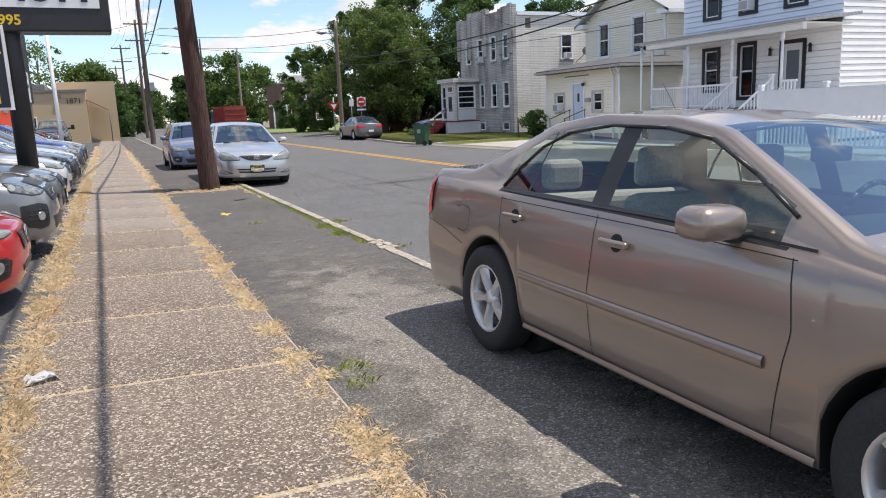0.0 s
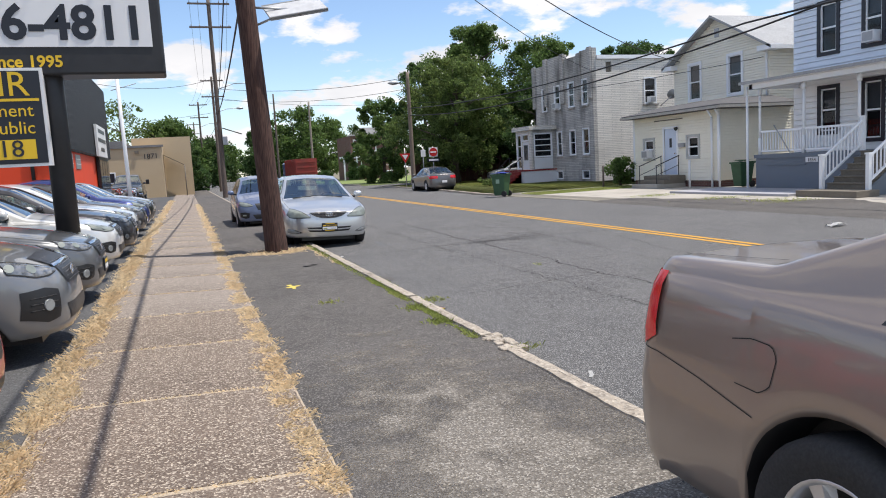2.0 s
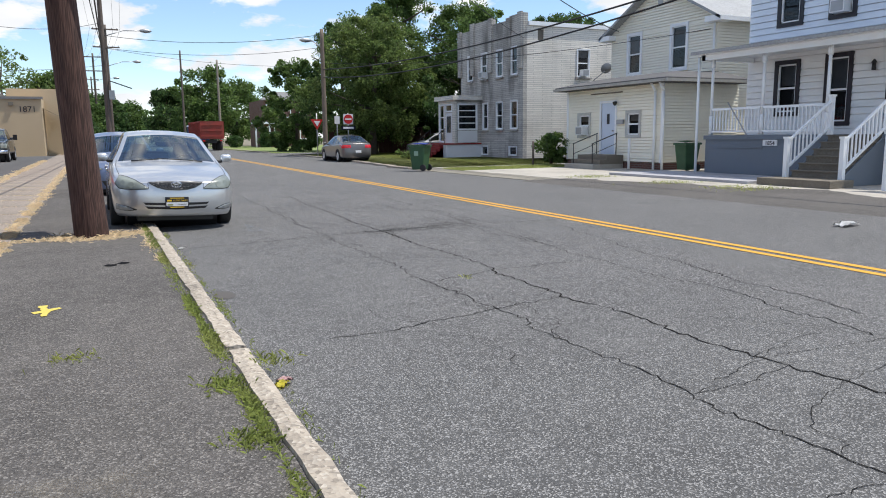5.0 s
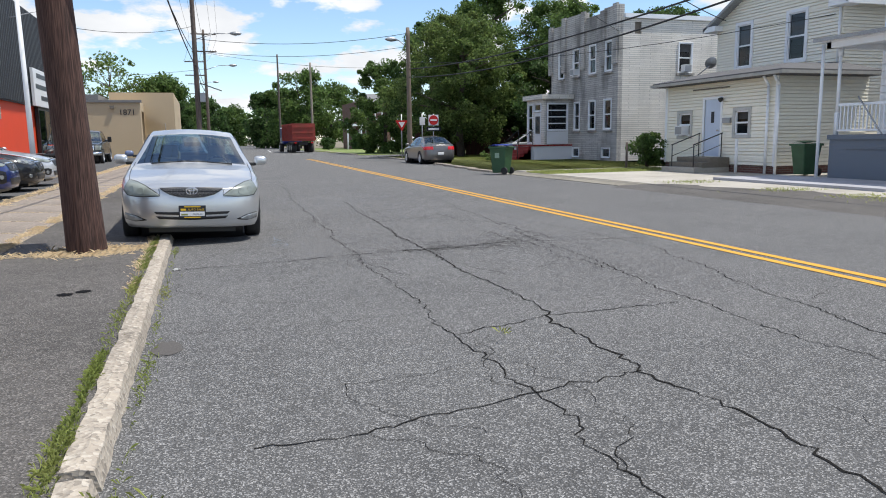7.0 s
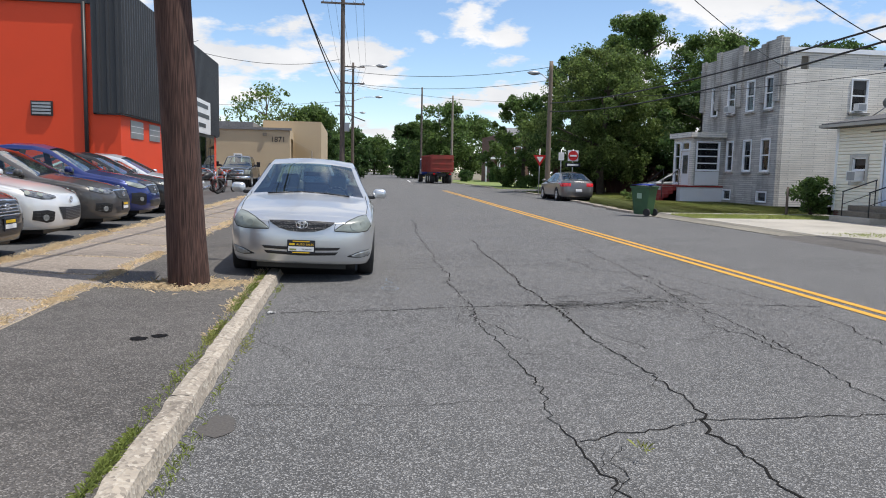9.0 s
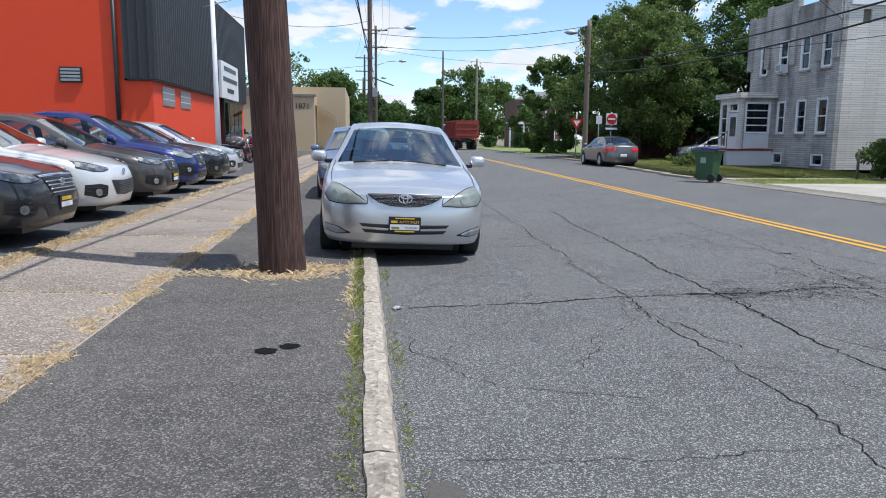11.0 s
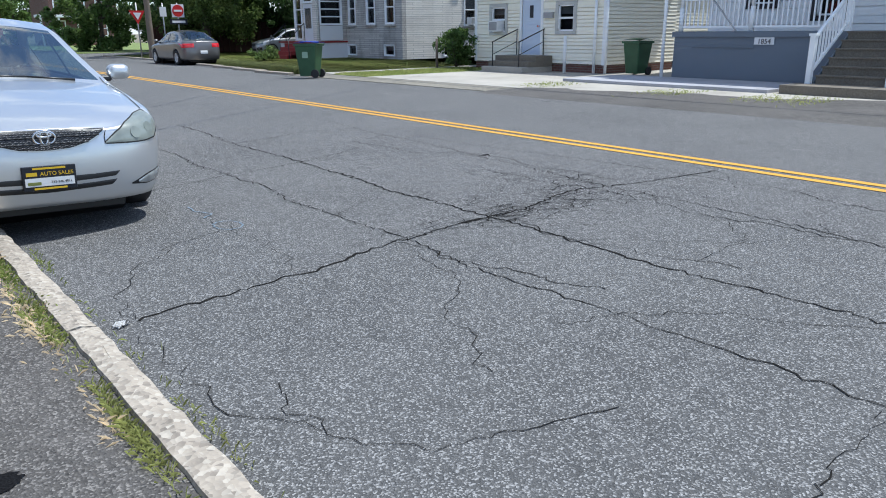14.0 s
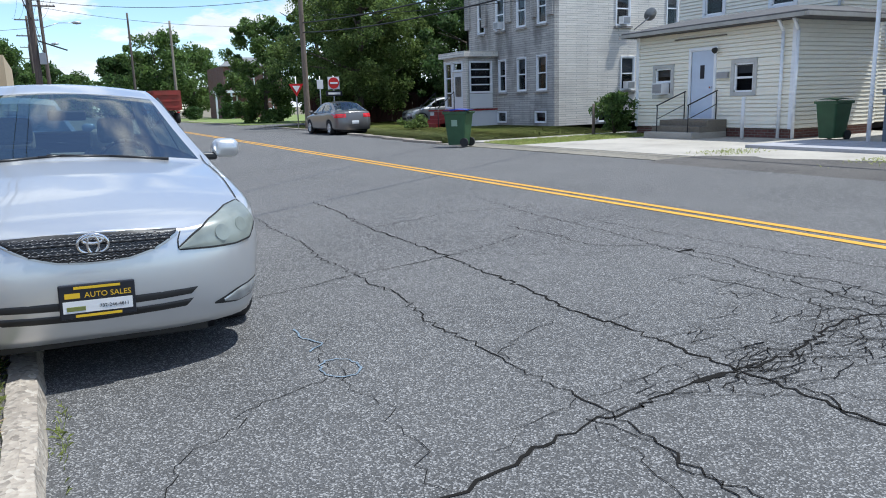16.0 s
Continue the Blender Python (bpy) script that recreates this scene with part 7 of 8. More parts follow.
# ---- wheeled bins ----
def wheeled_bin(x, y, turn, body_mat, lid_mat, label):
    b = thing("wheeled_bin", label, "rubbish bin", (x, y, -0.005), turn)
    bm = bmesh.new()
    lo = [(-.22, -.24), (.22, -.24), (.22, .26), (-.22, .26)]
    hi = [(-.29, -.33), (.29, -.33), (.29, .36), (-.29, .36)]
    A = [bm.verts.new((px, py, 0.05)) for px, py in lo]
    B = [bm.verts.new((px, py, 0.92)) for px, py in hi]
    C = [bm.verts.new((px * 1.08, py * 1.08, 0.93)) for px, py in hi]
    D = [bm.verts.new((px * 1.08, py * 1.08, 0.99)) for px, py in hi]
    bm.faces.new(A[::-1])
    for P, Q in ((A, B), (B, C), (C, D)):
        for k in range(4):
            bm.faces.new((P[k], P[(k + 1) % 4], Q[(k + 1) % 4], Q[k]))
    es = [e for e in bm.edges if abs(e.verts[0].co.z - e.verts[1].co.z) > 0.3]
    bmesh.ops.bevel(bm, geom=es, offset=0.05, segments=3, affect="EDGES", profile=0.5)
    part("body", bm, body_mat, b)
    bm = bmesh.new()
    rows = []
    for i in range(5):
        f = i / 4
        zz = 1.0 + 0.075 * math.sin(math.pi * (0.15 + 0.7 * f))
        rows.append([bm.verts.new((px * 0.32, -0.37 + 0.80 * f, zz - 0.03 * abs(px) ** 3)) for px in (-1, -0.5, 0, 0.5, 1)])
    for P, Q in zip(rows[:-1], rows[1:]):
        for k in range(4):
            bm.faces.new((P[k], P[k + 1], Q[k + 1], Q[k])).smooth = True
    bmesh.ops.solidify(bm, geom=bm.faces[:], thickness=0.03)
    part("lid", bm, lid_mat, b)
    for s in (-1, 1):
        bm = bmesh.new()
        rod(bm, (s * 0.20, 0.28, 0.12), (s * 0.27, 0.28, 0.12), 0.125, seg=18)
        part("wheel", bm, BLACK_RUBBER, b)
    bm = bmesh.new()
    rod(bm, (-0.22, 0.43, 0.98), (0.22, 0.43, 0.98), 0.018, seg=8)
    part("handle", bm, body_mat, b)
    return b


gb_ = wheeled_bin(14.03, 35.38, 216, BIN_GREEN, BIN_BLUE, "green wheeled bin with blue lid at the road edge")
bm = bmesh.new()
box(bm, 0.24, 0.279, -0.09, 0.09, 0.58, 0.76)
part("emblem", bm, mat("faded_print", (0.28, 0.40, 0.30), 0.6), gb_)
wheeled_bin(21.5, 28.85, 270, BIN_GREEN, BIN_GREEN, "dark green wheeled bin in the gap between houses")

# ---- motorcycles, pickup, roll-off lorry ----
def motorcycle(x, y, turn, label):
    m = thing("motorcycle", label, "motorcycle", (x, y, LOT_Z), turn, "parked motorcycles")
    for yy in (0.78, -0.72):
        bm = bmesh.new()
        n = 20
        for k in range(n):
            a, b2 = 2 * math.pi * k / n, 2 * math.pi * (k + 1) / n
            rod(bm, (0, yy + 0.26 * math.cos(a), 0.32 + 0.26 * math.sin(a)), (0, yy + 0.26 * math.cos(b2), 0.32 + 0.26 * math.sin(b2)), 0.06, seg=6)
        w = part("wheel", bm, BLACK_RUBBER, m)
        bm = bmesh.new()
        for k in range(9):
            a = 2 * math.pi * k / 9
            rod(bm, (0, yy, 0.32), (0, yy + 0.22 * math.cos(a), 0.32 + 0.22 * math.sin(a)), 0.008, seg=4)
        rod(bm, (-0.05, yy, 0.32), (0.05, yy, 0.32), 0.05)
        part("spokes", bm, CHROME, w)
    bm = bmesh.new()
    soft_box(bm, (0, 0.02, 0.42), (0.26, 0.50, 0.36), 0.09)
    for k in range(5):
        box(bm, -0.15, 0.15, -0.1, 0.2, 0.42 + 0.04 * k, 0.435 + 0.04 * k)
    part("engine", bm, ALLOY, m)
    bm = bmesh.new()
    lathe(bm, [(0.02, -0.28), (0.12, -0.2), (0.16, 0.0), (0.13, 0.2), (0.03, 0.3)], 14)
    tk = part("tank", bm, BLACK_METAL, m, smooth=True)
    tk.matrix_basis = pose(0, 0.18, 0.82, -80, 0, 0)
    bm = bmesh.new()
    soft_box(bm, (0, -0.38, 0.74), (0.28, 0.62, 0.10), 0.045)
    part("seat", bm, BLACK_TRIM, m)
    bm = bmesh.new()
    for s in (-1, 1):
        tube(bm, [(s * 0.09, 0.78, 0.32), (s * 0.09, 0.52, 0.95), (s * 0.12, 0.46, 1.08), (s * 0.38, 0.28, 1.16)], 0.022, 8)
    part("fork", bm, CHROME, m)
    bm = bmesh.new()
    lathe(bm, [(0.02, -0.1), (0.09, -0.04), (0.1, 0.05), (0.0, 0.06)], 14)
    hl = part("headlight", bm, CHROME, m, smooth=True)
    hl.matrix_basis = pose(0, 0.62, 0.92, -90, 0, 0)
    bm = bmesh.new()
    tube(bm, [(0.14, 0.2, 0.4), (0.18, -0.2, 0.28), (0.18, -0.95, 0.30)], 0.04, 8)
    part("exhaust", bm, CHROME, m)
    for yy in (0.78, -0.72):
        bm = bmesh.new()
        pts = [(0, yy + 0.36 * math.cos(a), 0.32 + 0.36 * math.sin(a)) for a in np.linspace(0.3, 2.8, 9)]
        for p, q in zip(pts[:-1], pts[1:]):
            vs = [bm.verts.new((s * 0.075, *c[1:])) for c in (p, q) for s in (-1, 1)]
            bm.faces.new((vs[0], vs[1], vs[3], vs[2]))
        part("mudguard", bm, BLACK_METAL, m)
    return m


motorcycle(-2.9, 47.5, -55, "black cruiser motorcycle with chrome fork")
motorcycle(-1.7, 48.5, 170, "chrome-laden black touring motorcycle")
motorcycle(-2.2, 45.2, -35, "black motorcycle parked beside the dealer's door")

PICK_TOP = [(2.9, 1.05), (2.75, 1.18), (2.3, 1.26), (1.5, 1.32), (1.25, 1.36), (0.72, 1.90), (0.4, 1.98), (-0.7, 1.98), (-1.05, 1.90), (-1.2, 1.36), (-2.9, 1.34)]
PICK_BELT = [(2.9, 1.0), (1.5, 1.22), (0, 1.26), (-2.9, 1.26)]
pk, pkb = car("pickup_truck", "dark full-size pickup truck with large chrome grille", 5.8, 2.03, PICK_TOP, PICK_BELT, (1.95, -1.75), 0.40, paint("dark_pickup_paint", (0.03, 0.035, 0.04), 0.4),
    1.25, 0.72, -0.95, -1.2, [(-0.85, -0.1), (0.0, 1.1)], [(-0.1, 0.0)], (-2.9, 60.8, LOT_Z), 180, sill=0.5, category="pickup", nose_rake=0.1, tum=0.28, nose_round=0.35,
    front=[("grille", "front", [(-.62, 1.06), (.62, 1.06)], [(-.60, .74), (.60, .74)], CHROME, False, 0.02),
           ("headlamp", "front", [(.66, 1.06), (.95, 1.06)], [(.66, .80), (.95, .80)], LAMP_CLEAR, True, 0.015),
           ("bumper", "front", [(-.95, .68), (.95, .68)], [(-.95, .50), (.95, .50)], CHROME, False, 0.06)])
for k in range(3):
    bm = bmesh.new()
    box(bm, -0.58, 0.58, 2.89, 2.93, 0.78 + 0.09 * k, 0.81 + 0.09 * k)
    part("grille_slot", bm, BLACK_TRIM, pk)
for s in (-1, 1):
    bm = bmesh.new()
    soft_box(bm, (s * 1.28, 0.95, 1.42), (0.22, 0.12, 0.32), 0.03)
    part("tow_mirror", bm, BLACK_TRIM, pk)

lorry = thing("roll_off_lorry", "blue lorry carrying a rusty red roll-off container", "lorry", (14.1, 96, 0.0), 3)
bm = bmesh.new()
box(bm, -1.22, 1.22, -4.2, 2.6, 1.25, 3.15)
cont = part("container", bm, mat("rusty_red_steel", (0.30, 0.045, 0.035), 0.7, blotch=0.5, blotch_scale=1.5, other=(0.16, 0.05, 0.035)), lorry)
for k in range(12):
    for s in (-1, 1):
        bm = bmesh.new()
        box(bm, s * 1.22, s * 1.31, -4.1 + k * 0.58, -3.98 + k * 0.58, 1.3, 3.1)
        part("rib", bm, bpy.data.materials["rusty_red_steel"], cont)
bm = bmesh.new()
for k in range(3):
    box(bm, -1.1, 1.1, -4.27, -4.2, 1.5 + 0.6 * k, 1.6 + 0.6 * k)
part("rear_bars", bm, bpy.data.materials["rusty_red_steel"], cont)
bm = bmesh.new()
soft_box(bm, (0, 4.1, 1.9), (2.3, 1.7, 1.9), 0.15)
soft_box(bm, (0, 5.5, 1.35), (1.9, 1.4, 1.0), 0.15)
part("cab", bm, paint("blue_cab", (0.02, 0.05, 0.30)), lorry)
bm = bmesh.new()
box(bm, -0.5, 0.5, -4.0, 5.0, 0.8, 1.2)
part("chassis", bm, BLACK_METAL, lorry)
for yy in (-3.0, -1.7, -0.4, 5.2):
    for s in (-1, 1):
        bm = bmesh.new()
        rod(bm, (s * 0.75, yy, 0.52), (s * 1.2, yy, 0.52), 0.52, seg=20)
        w = part("wheel", bm, BLACK_RUBBER, lorry)
        bm = bmesh.new()
        rod(bm, (s * 1.2, yy, 0.52), (s * 1.22, yy, 0.52), 0.28, seg=14)
        part("rim", bm, STEEL, w)
for s in (-1, 1):
    bm = bmesh.new()
    box(bm, s * 0.9 - 0.12, s * 0.9 + 0.12, -4.32, -4.27, 1.0, 1.12)
    part("tail_lamp", bm, TAIL_RED, lorry)


# ---- road surface details ----
def crack_strip(line, width, seed, z, wander=1.0):
    """A crack that wanders between its corner points and widens here and there."""
    r = random.Random(seed)
    bm = bmesh.new()
    pts = []
    for (ax, ay), (bx, by) in zip(line[:-1], line[1:]):
        n = max(3, int(math.hypot(bx - ax, by - ay) / 0.05))
        for i in range(n):
            f = i / n
            k = math.sin(math.pi * f)
            pts.append((ax + (bx - ax) * f + r.gauss(0, 0.017 * wander) + k * 0.05 * wander * math.sin(7 * f + seed), ay + (by - ay) * f + r.gauss(0, 0.014 * wander)))
    pts.append(line[-1])
    prev = None
    wv = width
    for i, (x, y) in enumerate(pts):
        x2, y2 = pts[min(i + 1, len(pts) - 1)]
        x1, y1 = pts[max(i - 1, 0)]
        d = math.hypot(x2 - x1, y2 - y1) or 1
        wv = 0.7 * wv + 0.3 * width * r.uniform(0.2, 1.9)
        nx, ny = -(y2 - y1) / d * wv, (x2 - x1) / d * wv
        cur = (bm.verts.new((x - nx, y - ny, z)), bm.verts.new((x + nx * r.uniform(0.5, 1.2), y + ny, z)))
        if prev:
            bm.faces.new((prev[0], prev[1], cur[1], cur[0]))
        prev = cur
    return bm


CRACK = mat("open_crack", (0.018, 0.017, 0.016), 0.98, spec=0.05)
# long cracks with the traffic, side cracks across it
LONG_CRACKS = [
    [(5.9, 32.7), (5.52, 24.5), (5.46, 21.9), (5.36, 19.8), (5.36, 17.1), (5.3, 14.8), (5.33, 14.1), (5.29, 12.9), (5.3, 11.0), (5.36, 9.6)],
    [(6.6, 26.5), (6.32, 21.6), (6.22, 19.3), (6.21, 16.1), (6.06, 14.7), (6.13, 13.5), (6.13, 12.0), (6.3, 10.4)],
    [(8.6, 25.5), (8.03, 21.1), (7.62, 17.0), (7.4, 15.0), (7.46, 13.6), (7.2, 12.2)],
    [(8.55, 23.1), (8.86, 18.2), (8.3, 16.06), (8.0, 14.5), (7.7, 12.6)],
    [(7.65, 23.2), (7.67, 21.9), (8.22, 21.25), (8.05, 20.4), (8.1, 19.4)],
    [(7.52, 20.4), (7.54, 19.6), (7.64, 19.1), (7.5, 18.0), (7.62, 17.0)],
]
CROSS_CRACKS = [
    [(3.5, 18.74), (4.5, 18.84), (5.28, 19.0), (5.95, 19.09), (6.6, 19.1), (7.4, 19.3), (8.2, 19.1), (9.2, 18.95)],
    [(3.55, 16.0), (4.4, 15.92), (5.3, 16.0)],
    [(4.38, 14.53), (4.97, 14.56), (5.27, 14.7)],
    [(3.9, 13.85), (4.36, 13.85), (5.26, 14.06), (6.05, 14.2)],
    [(5.34, 15.3), (6.12, 15.56), (7.3, 15.58)],
    [(4.6, 21.8), (5.5, 22.06), (6.5, 22.25), (7.5, 22.7)],
    [(5.3, 19.05), (5.35, 18.3), (5.6, 17.5)],
    [(6.3, 18.8), (6.2, 18.3), (6.5, 17.2)],
    [(3.7, 17.65), (3.67, 17.2), (3.85, 16.9), (4.6, 16.65)],
    [(5.3, 11.9), (6.1, 12.2), (7.3, 12.1)],
    [(4.1, 10.9), (5.3, 10.8), (6.3, 10.95)],
    [(6.4, 24.0), (7.6, 24.4), (8.7, 24.2)],
]
CRACKS = LONG_CRACKS + CROSS_CRACKS
road_cracks = thing("road_cracks", "dark branching cracks across the worn asphalt road", "crack", (0, 0, ROAD_Z + 0.004), kind="structure")
for k, ln in enumerate(CRACKS):
    part("crack", crack_strip(ln, 0.0068 if k in (1, 6) else 0.0020 if k in (7, 8, 14, 15, 16) else 0.0042, k, 0.0), CRACK, road_cracks)
    rr = random.Random(200 + k)
    for i in range(len(ln)):
        if rr.random() < 0.45:
            x, y = ln[i]
            a = rr.uniform(0, 6.28)
            l2 = [(x, y)]
            for j in range(rr.randint(2, 4)):
                a += rr.uniform(-0.7, 0.7)
                s = rr.uniform(0.25, 0.7)
                x, y = max(3.45, x + s * math.cos(a)), y + s * math.sin(a)
                l2.append((x, y))
            part("crack", crack_strip(l2, 0.0018, 300 + k * 9 + i, 0.0005), CRACK, road_cracks)
# alligator break-up around the worst spot
rr = random.Random(77)
for k in range(48):
    cx, cy = (7.25 + rr.gauss(0, 0.55), 19.5 + rr.gauss(0, 0.45)) if k % 3 else (6.5 + rr.gauss(0, 0.4), 19.07 + rr.gauss(0, 0.08))
    a0 = rr.uniform(0, 6.28)
    pts = [(cx + 0.20 * rr.uniform(0.6, 1.5) * math.cos(a0 + j * 1.05), cy + 0.15 * rr.uniform(0.6, 1.5) * math.sin(a0 + j * 1.05)) for j in range(rr.randint(3, 6))]
    part("crack", crack_strip(pts, 0.0026, 700 + k, 0.001), CRACK, road_cracks)
for k, (x, y, r) in enumerate(((6.05, 19.09, 0.09), (6.35, 19.1, 0.05), (8.15, 21.2, 0.10), (6.9, 19.12, 0.05))):
    bm = bmesh.new()
    q = random.Random(k)
    bm.faces.new([bm.verts.new((x + r * 1.3 * q.uniform(0.35, 1.1) * math.cos(a), y + r * 0.28 * q.uniform(0.3, 1.3) * math.sin(a), 0.0015)) for a in np.linspace(0, 6.28, 17)[:-1]])
    part("pothole", bm, CRACK, road_cracks)


def blot(name, x, y, rx, ry, z, material, label, seed, category="stain", n=26):
    bm = bmesh.new()
    q = random.Random(seed)
    bm.faces.new([bm.verts.new((rx * q.uniform(0.7, 1.1) * math.cos(a), ry * q.uniform(0.7, 1.1) * math.sin(a), 0)) for a in np.linspace(0, 2 * math.pi, n + 1)[:-1]])
    ob = link_mesh(name, bm, material)
    ob.matrix_basis = pose(x, y, z)
    return tagged(ob, label, category, kind="structure")


TAR = mat("cold_patch_tar", (0.006, 0.006, 0.007), 0.9, spec=0.1, grain=0.5, grain_scale=80, bump=1.0, bump_scale=50)
OIL = mat("damp_patch", (0.085, 0.077, 0.070), 0.8, grain=0.4, grain_scale=50)
CHALK_BLUE = mat("blue_survey_paint", (0.15, 0.20, 0.25), 0.9, grain=0.8, grain_scale=70)
CHALK_GREY = mat("worn_white_paint", (0.35, 0.35, 0.34), 0.9, grain=0.6, grain_scale=70)
CHALK_YELLOW = mat("yellow_survey_paint", (0.62, 0.48, 0.10), 0.9, grain=0.4, grain_scale=70)
blot("tar_patch", 2.58, 17.40, 0.075, 0.07, 0.047, TAR, "small black lump of cold-patch tar", 1)
blot("tar_patch", 2.71, 17.49, 0.07, 0.06, 0.047, TAR, "small black lump of cold-patch tar", 2)
blot("damp_patch", 3.46, 15.65, 0.10, 0.20, ROAD_Z + 0.004, OIL, "brown damp patch beside the kerb", 3)
PALE_DUST = mat("pale_dust", (0.125, 0.12, 0.115), 0.95, grain=0.5, grain_scale=50)


def stroke(name, line, w, z, material, label):
    ob = link_mesh(name, crack_strip(line, w, 5, z, 0.2), material)
    return tagged(ob, label, "road marking", kind="structure")


stroke("paint_arrow", [(2.0, 15.35), (2.18, 15.45)], 0.03, 0.047, CHALK_YELLOW, "small yellow spray-painted mark on the verge")
stroke("paint_arrow", [(2.08, 15.2), (2.06, 15.6)], 0.03, 0.048, CHALK_YELLOW, "small yellow spray-painted mark on the verge")
stroke("blue_mark", [(4.62, 20.95), (4.60, 20.75), (4.68, 20.6), (4.57, 20.5)], 0.006, ROAD_Z + 0.006, CHALK_BLUE, "faded blue survey mark on the road")
ring = [(4.62 + 0.10 * math.cos(a), 20.18 + 0.14 * math.sin(a)) for a in np.linspace(0, 6.28, 11)]
stroke("blue_mark", ring, 0.006, ROAD_Z + 0.006, CHALK_BLUE, "faded blue survey ring on the road")
stroke("blue_mark", [(4.45, 10.1), (4.6, 10.16), (4.66, 10.1)], 0.010, ROAD_Z + 0.006, CHALK_BLUE, "faded blue survey mark on the road")
stroke("chalk_dash", [(3.48, 10.12), (3.56, 10.26)], 0.016, ROAD_Z + 0.006, CHALK_GREY, "short white dash on the road")
stroke("stop_line", [(11.5, 100), (12.6, 118)], 0.08, ROAD_Z + 0.006, SIGN_WHITE, "faded white line far down the road")


# sandy, gravelly stretches of the verge with frayed edges
SANDY = speckled("sandy_gravel", (0.205, 0.185, 0.160), (0.60, 0.56, 0.50), (0.07, 0.063, 0.055), 105, 0.6, blotch=0.4, bump=0.9)
st = SANDY.node_tree
co = st.nodes.new("ShaderNodeTexCoord")
ln_ = st.nodes.new("ShaderNodeVectorMath"); ln_.operation = "LENGTH"
mp_ = st.nodes.new("ShaderNodeVectorMath"); mp_.operation = "MULTIPLY"; mp_.inputs[1].default_value = (1.0, 0.20, 0.0)
st.links.new(co.outputs["Object"], mp_.inputs[0]); st.links.new(mp_.outputs[0], ln_.inputs[0])
fn = st.nodes.new("ShaderNodeTexNoise"); fn.inputs["Scale"].default_value, fn.inputs["Detail"].default_value = 3.2, 9
st.links.new(co.outputs["Object"], fn.inputs["Vector"])
sm = st.nodes.new("ShaderNodeMath"); sm.operation = "MULTIPLY_ADD"; sm.inputs[1].default_value = -1.6
st.links.new(fn.outputs["Fac"], sm.inputs[0]); st.links.new(ln_.outputs["Value"], sm.inputs[2])
mr_ = st.nodes.new("ShaderNodeMapRange")
mr_.inputs[1].default_value, mr_.inputs[2].default_value, mr_.inputs[3].default_value, mr_.inputs[4].default_value = -0.35, 0.15, 0.92, 0.0
st.links.new(sm.outputs[0], mr_.inputs[0]); st.links.new(mr_.outputs[0], st.nodes["Principled BSDF"].inputs["Alpha"])
for k, (x, y, rx, ry, lab) in enumerate(((2.34, 7.2, 0.82, 5.0, "pale sandy gravel spread over the verge beside the bronze saloon"),)):
    bm = bmesh.new()
    bm.faces.new([bm.verts.new(p) for p in ((-rx, -ry, 0), (rx, -ry, 0), (rx, ry, 0), (-rx, ry, 0))])
    ob = link_mesh("sandy_patch", bm, SANDY)
    ob.matrix_basis = pose(x, y, 0.0465)
    tagged(ob, lab, "gravel", kind="structure")


def litter(x, y, z, sx, sy, sz, turn, label, seed, material=SIGN_WHITE):
    """Crumpled paper."""
    q = random.Random(seed)
    bm = bmesh.new()
    n = 7
    rows = [[bm.verts.new(((i / n - 0.5) * sx, (j / n - 0.5) * sy, sz * q.uniform(0.15, 1) * math.sin(math.pi * (0.15 + 0.7 * i / n)))) for j in range(n + 1)] for i in range(n + 1)]
    for i in range(n):
        for j in range(n):
            bm.faces.new((rows[i][j], rows[i + 1][j], rows[i + 1][j + 1], rows[i][j + 1]))
    bmesh.ops.solidify(bm, geom=bm.faces[:], thickness=0.006)
    ob = link_mesh("litter", bm, material, True)
    ob.matrix_basis = pose(x, y, z, 0, 0, turn)
    tagged(ob, label, "litter")


litter(-0.05, 7.87, 0.104, 0.20, 0.14, 0.05, 20, "crumpled white paper lying on the walk", 1)
litter(12.35, 16.1, ROAD_Z + 0.002, 0.42, 0.20, 0.08, 10, "crumpled white paper lying on the road", 2)
litter(3.42, 18.7, ROAD_Z + 0.002, 0.08, 0.05, 0.03, 30, "white chip of stone beside the kerb", 3)

litter(3.37, 13.05, ROAD_Z + 0.002, 0.10, 0.06, 0.035, 50, "crumpled yellow sweet wrapper beside the kerb", 4, mat("yellow_wrapper", (0.70, 0.62, 0.08), 0.4, blotch=0.4, blotch_scale=20))
litter(3.40, 13.14, ROAD_Z + 0.002, 0.09, 0.05, 0.02, 15, "torn pale pink wrapper beside the kerb", 5, mat("pink_wrapper", (0.75, 0.50, 0.50), 0.4, blotch=0.3, blotch_scale=20))

# crumbling asphalt apron between the far road edge and the house fronts
q = random.Random(88)
bm = bmesh.new()
prev = None
for i in range(160):
    yy = -20 + i * 0.3
    w = 16.9 + 0.5 * math.sin(yy * 0.7) + 0.35 * math.sin(yy * 1.9) + q.uniform(-0.12, 0.12) - 2.6 * max(0.0, min(1.0, (yy - 25.5) / 3))
    cur = (bm.verts.new((13.9, yy, ROAD_Z + 0.001)), bm.verts.new((14.33, yy, 0.002)), bm.verts.new((max(14.35, w), yy, 0.002)))
    if prev:
        bm.faces.new((prev[0], prev[1], cur[1], cur[0]))
        bm.faces.new((prev[1], prev[2], cur[2], cur[1]))
    prev = cur
tagged(link_mesh("asphalt_apron", bm, VERGE), "crumbling asphalt apron with weeds before the houses", "road edge", kind="structure")
bm = bmesh.new()
box(bm, 17.9, 20.3, 22.9, 28.6, -0.02, 0.07, 0.01)
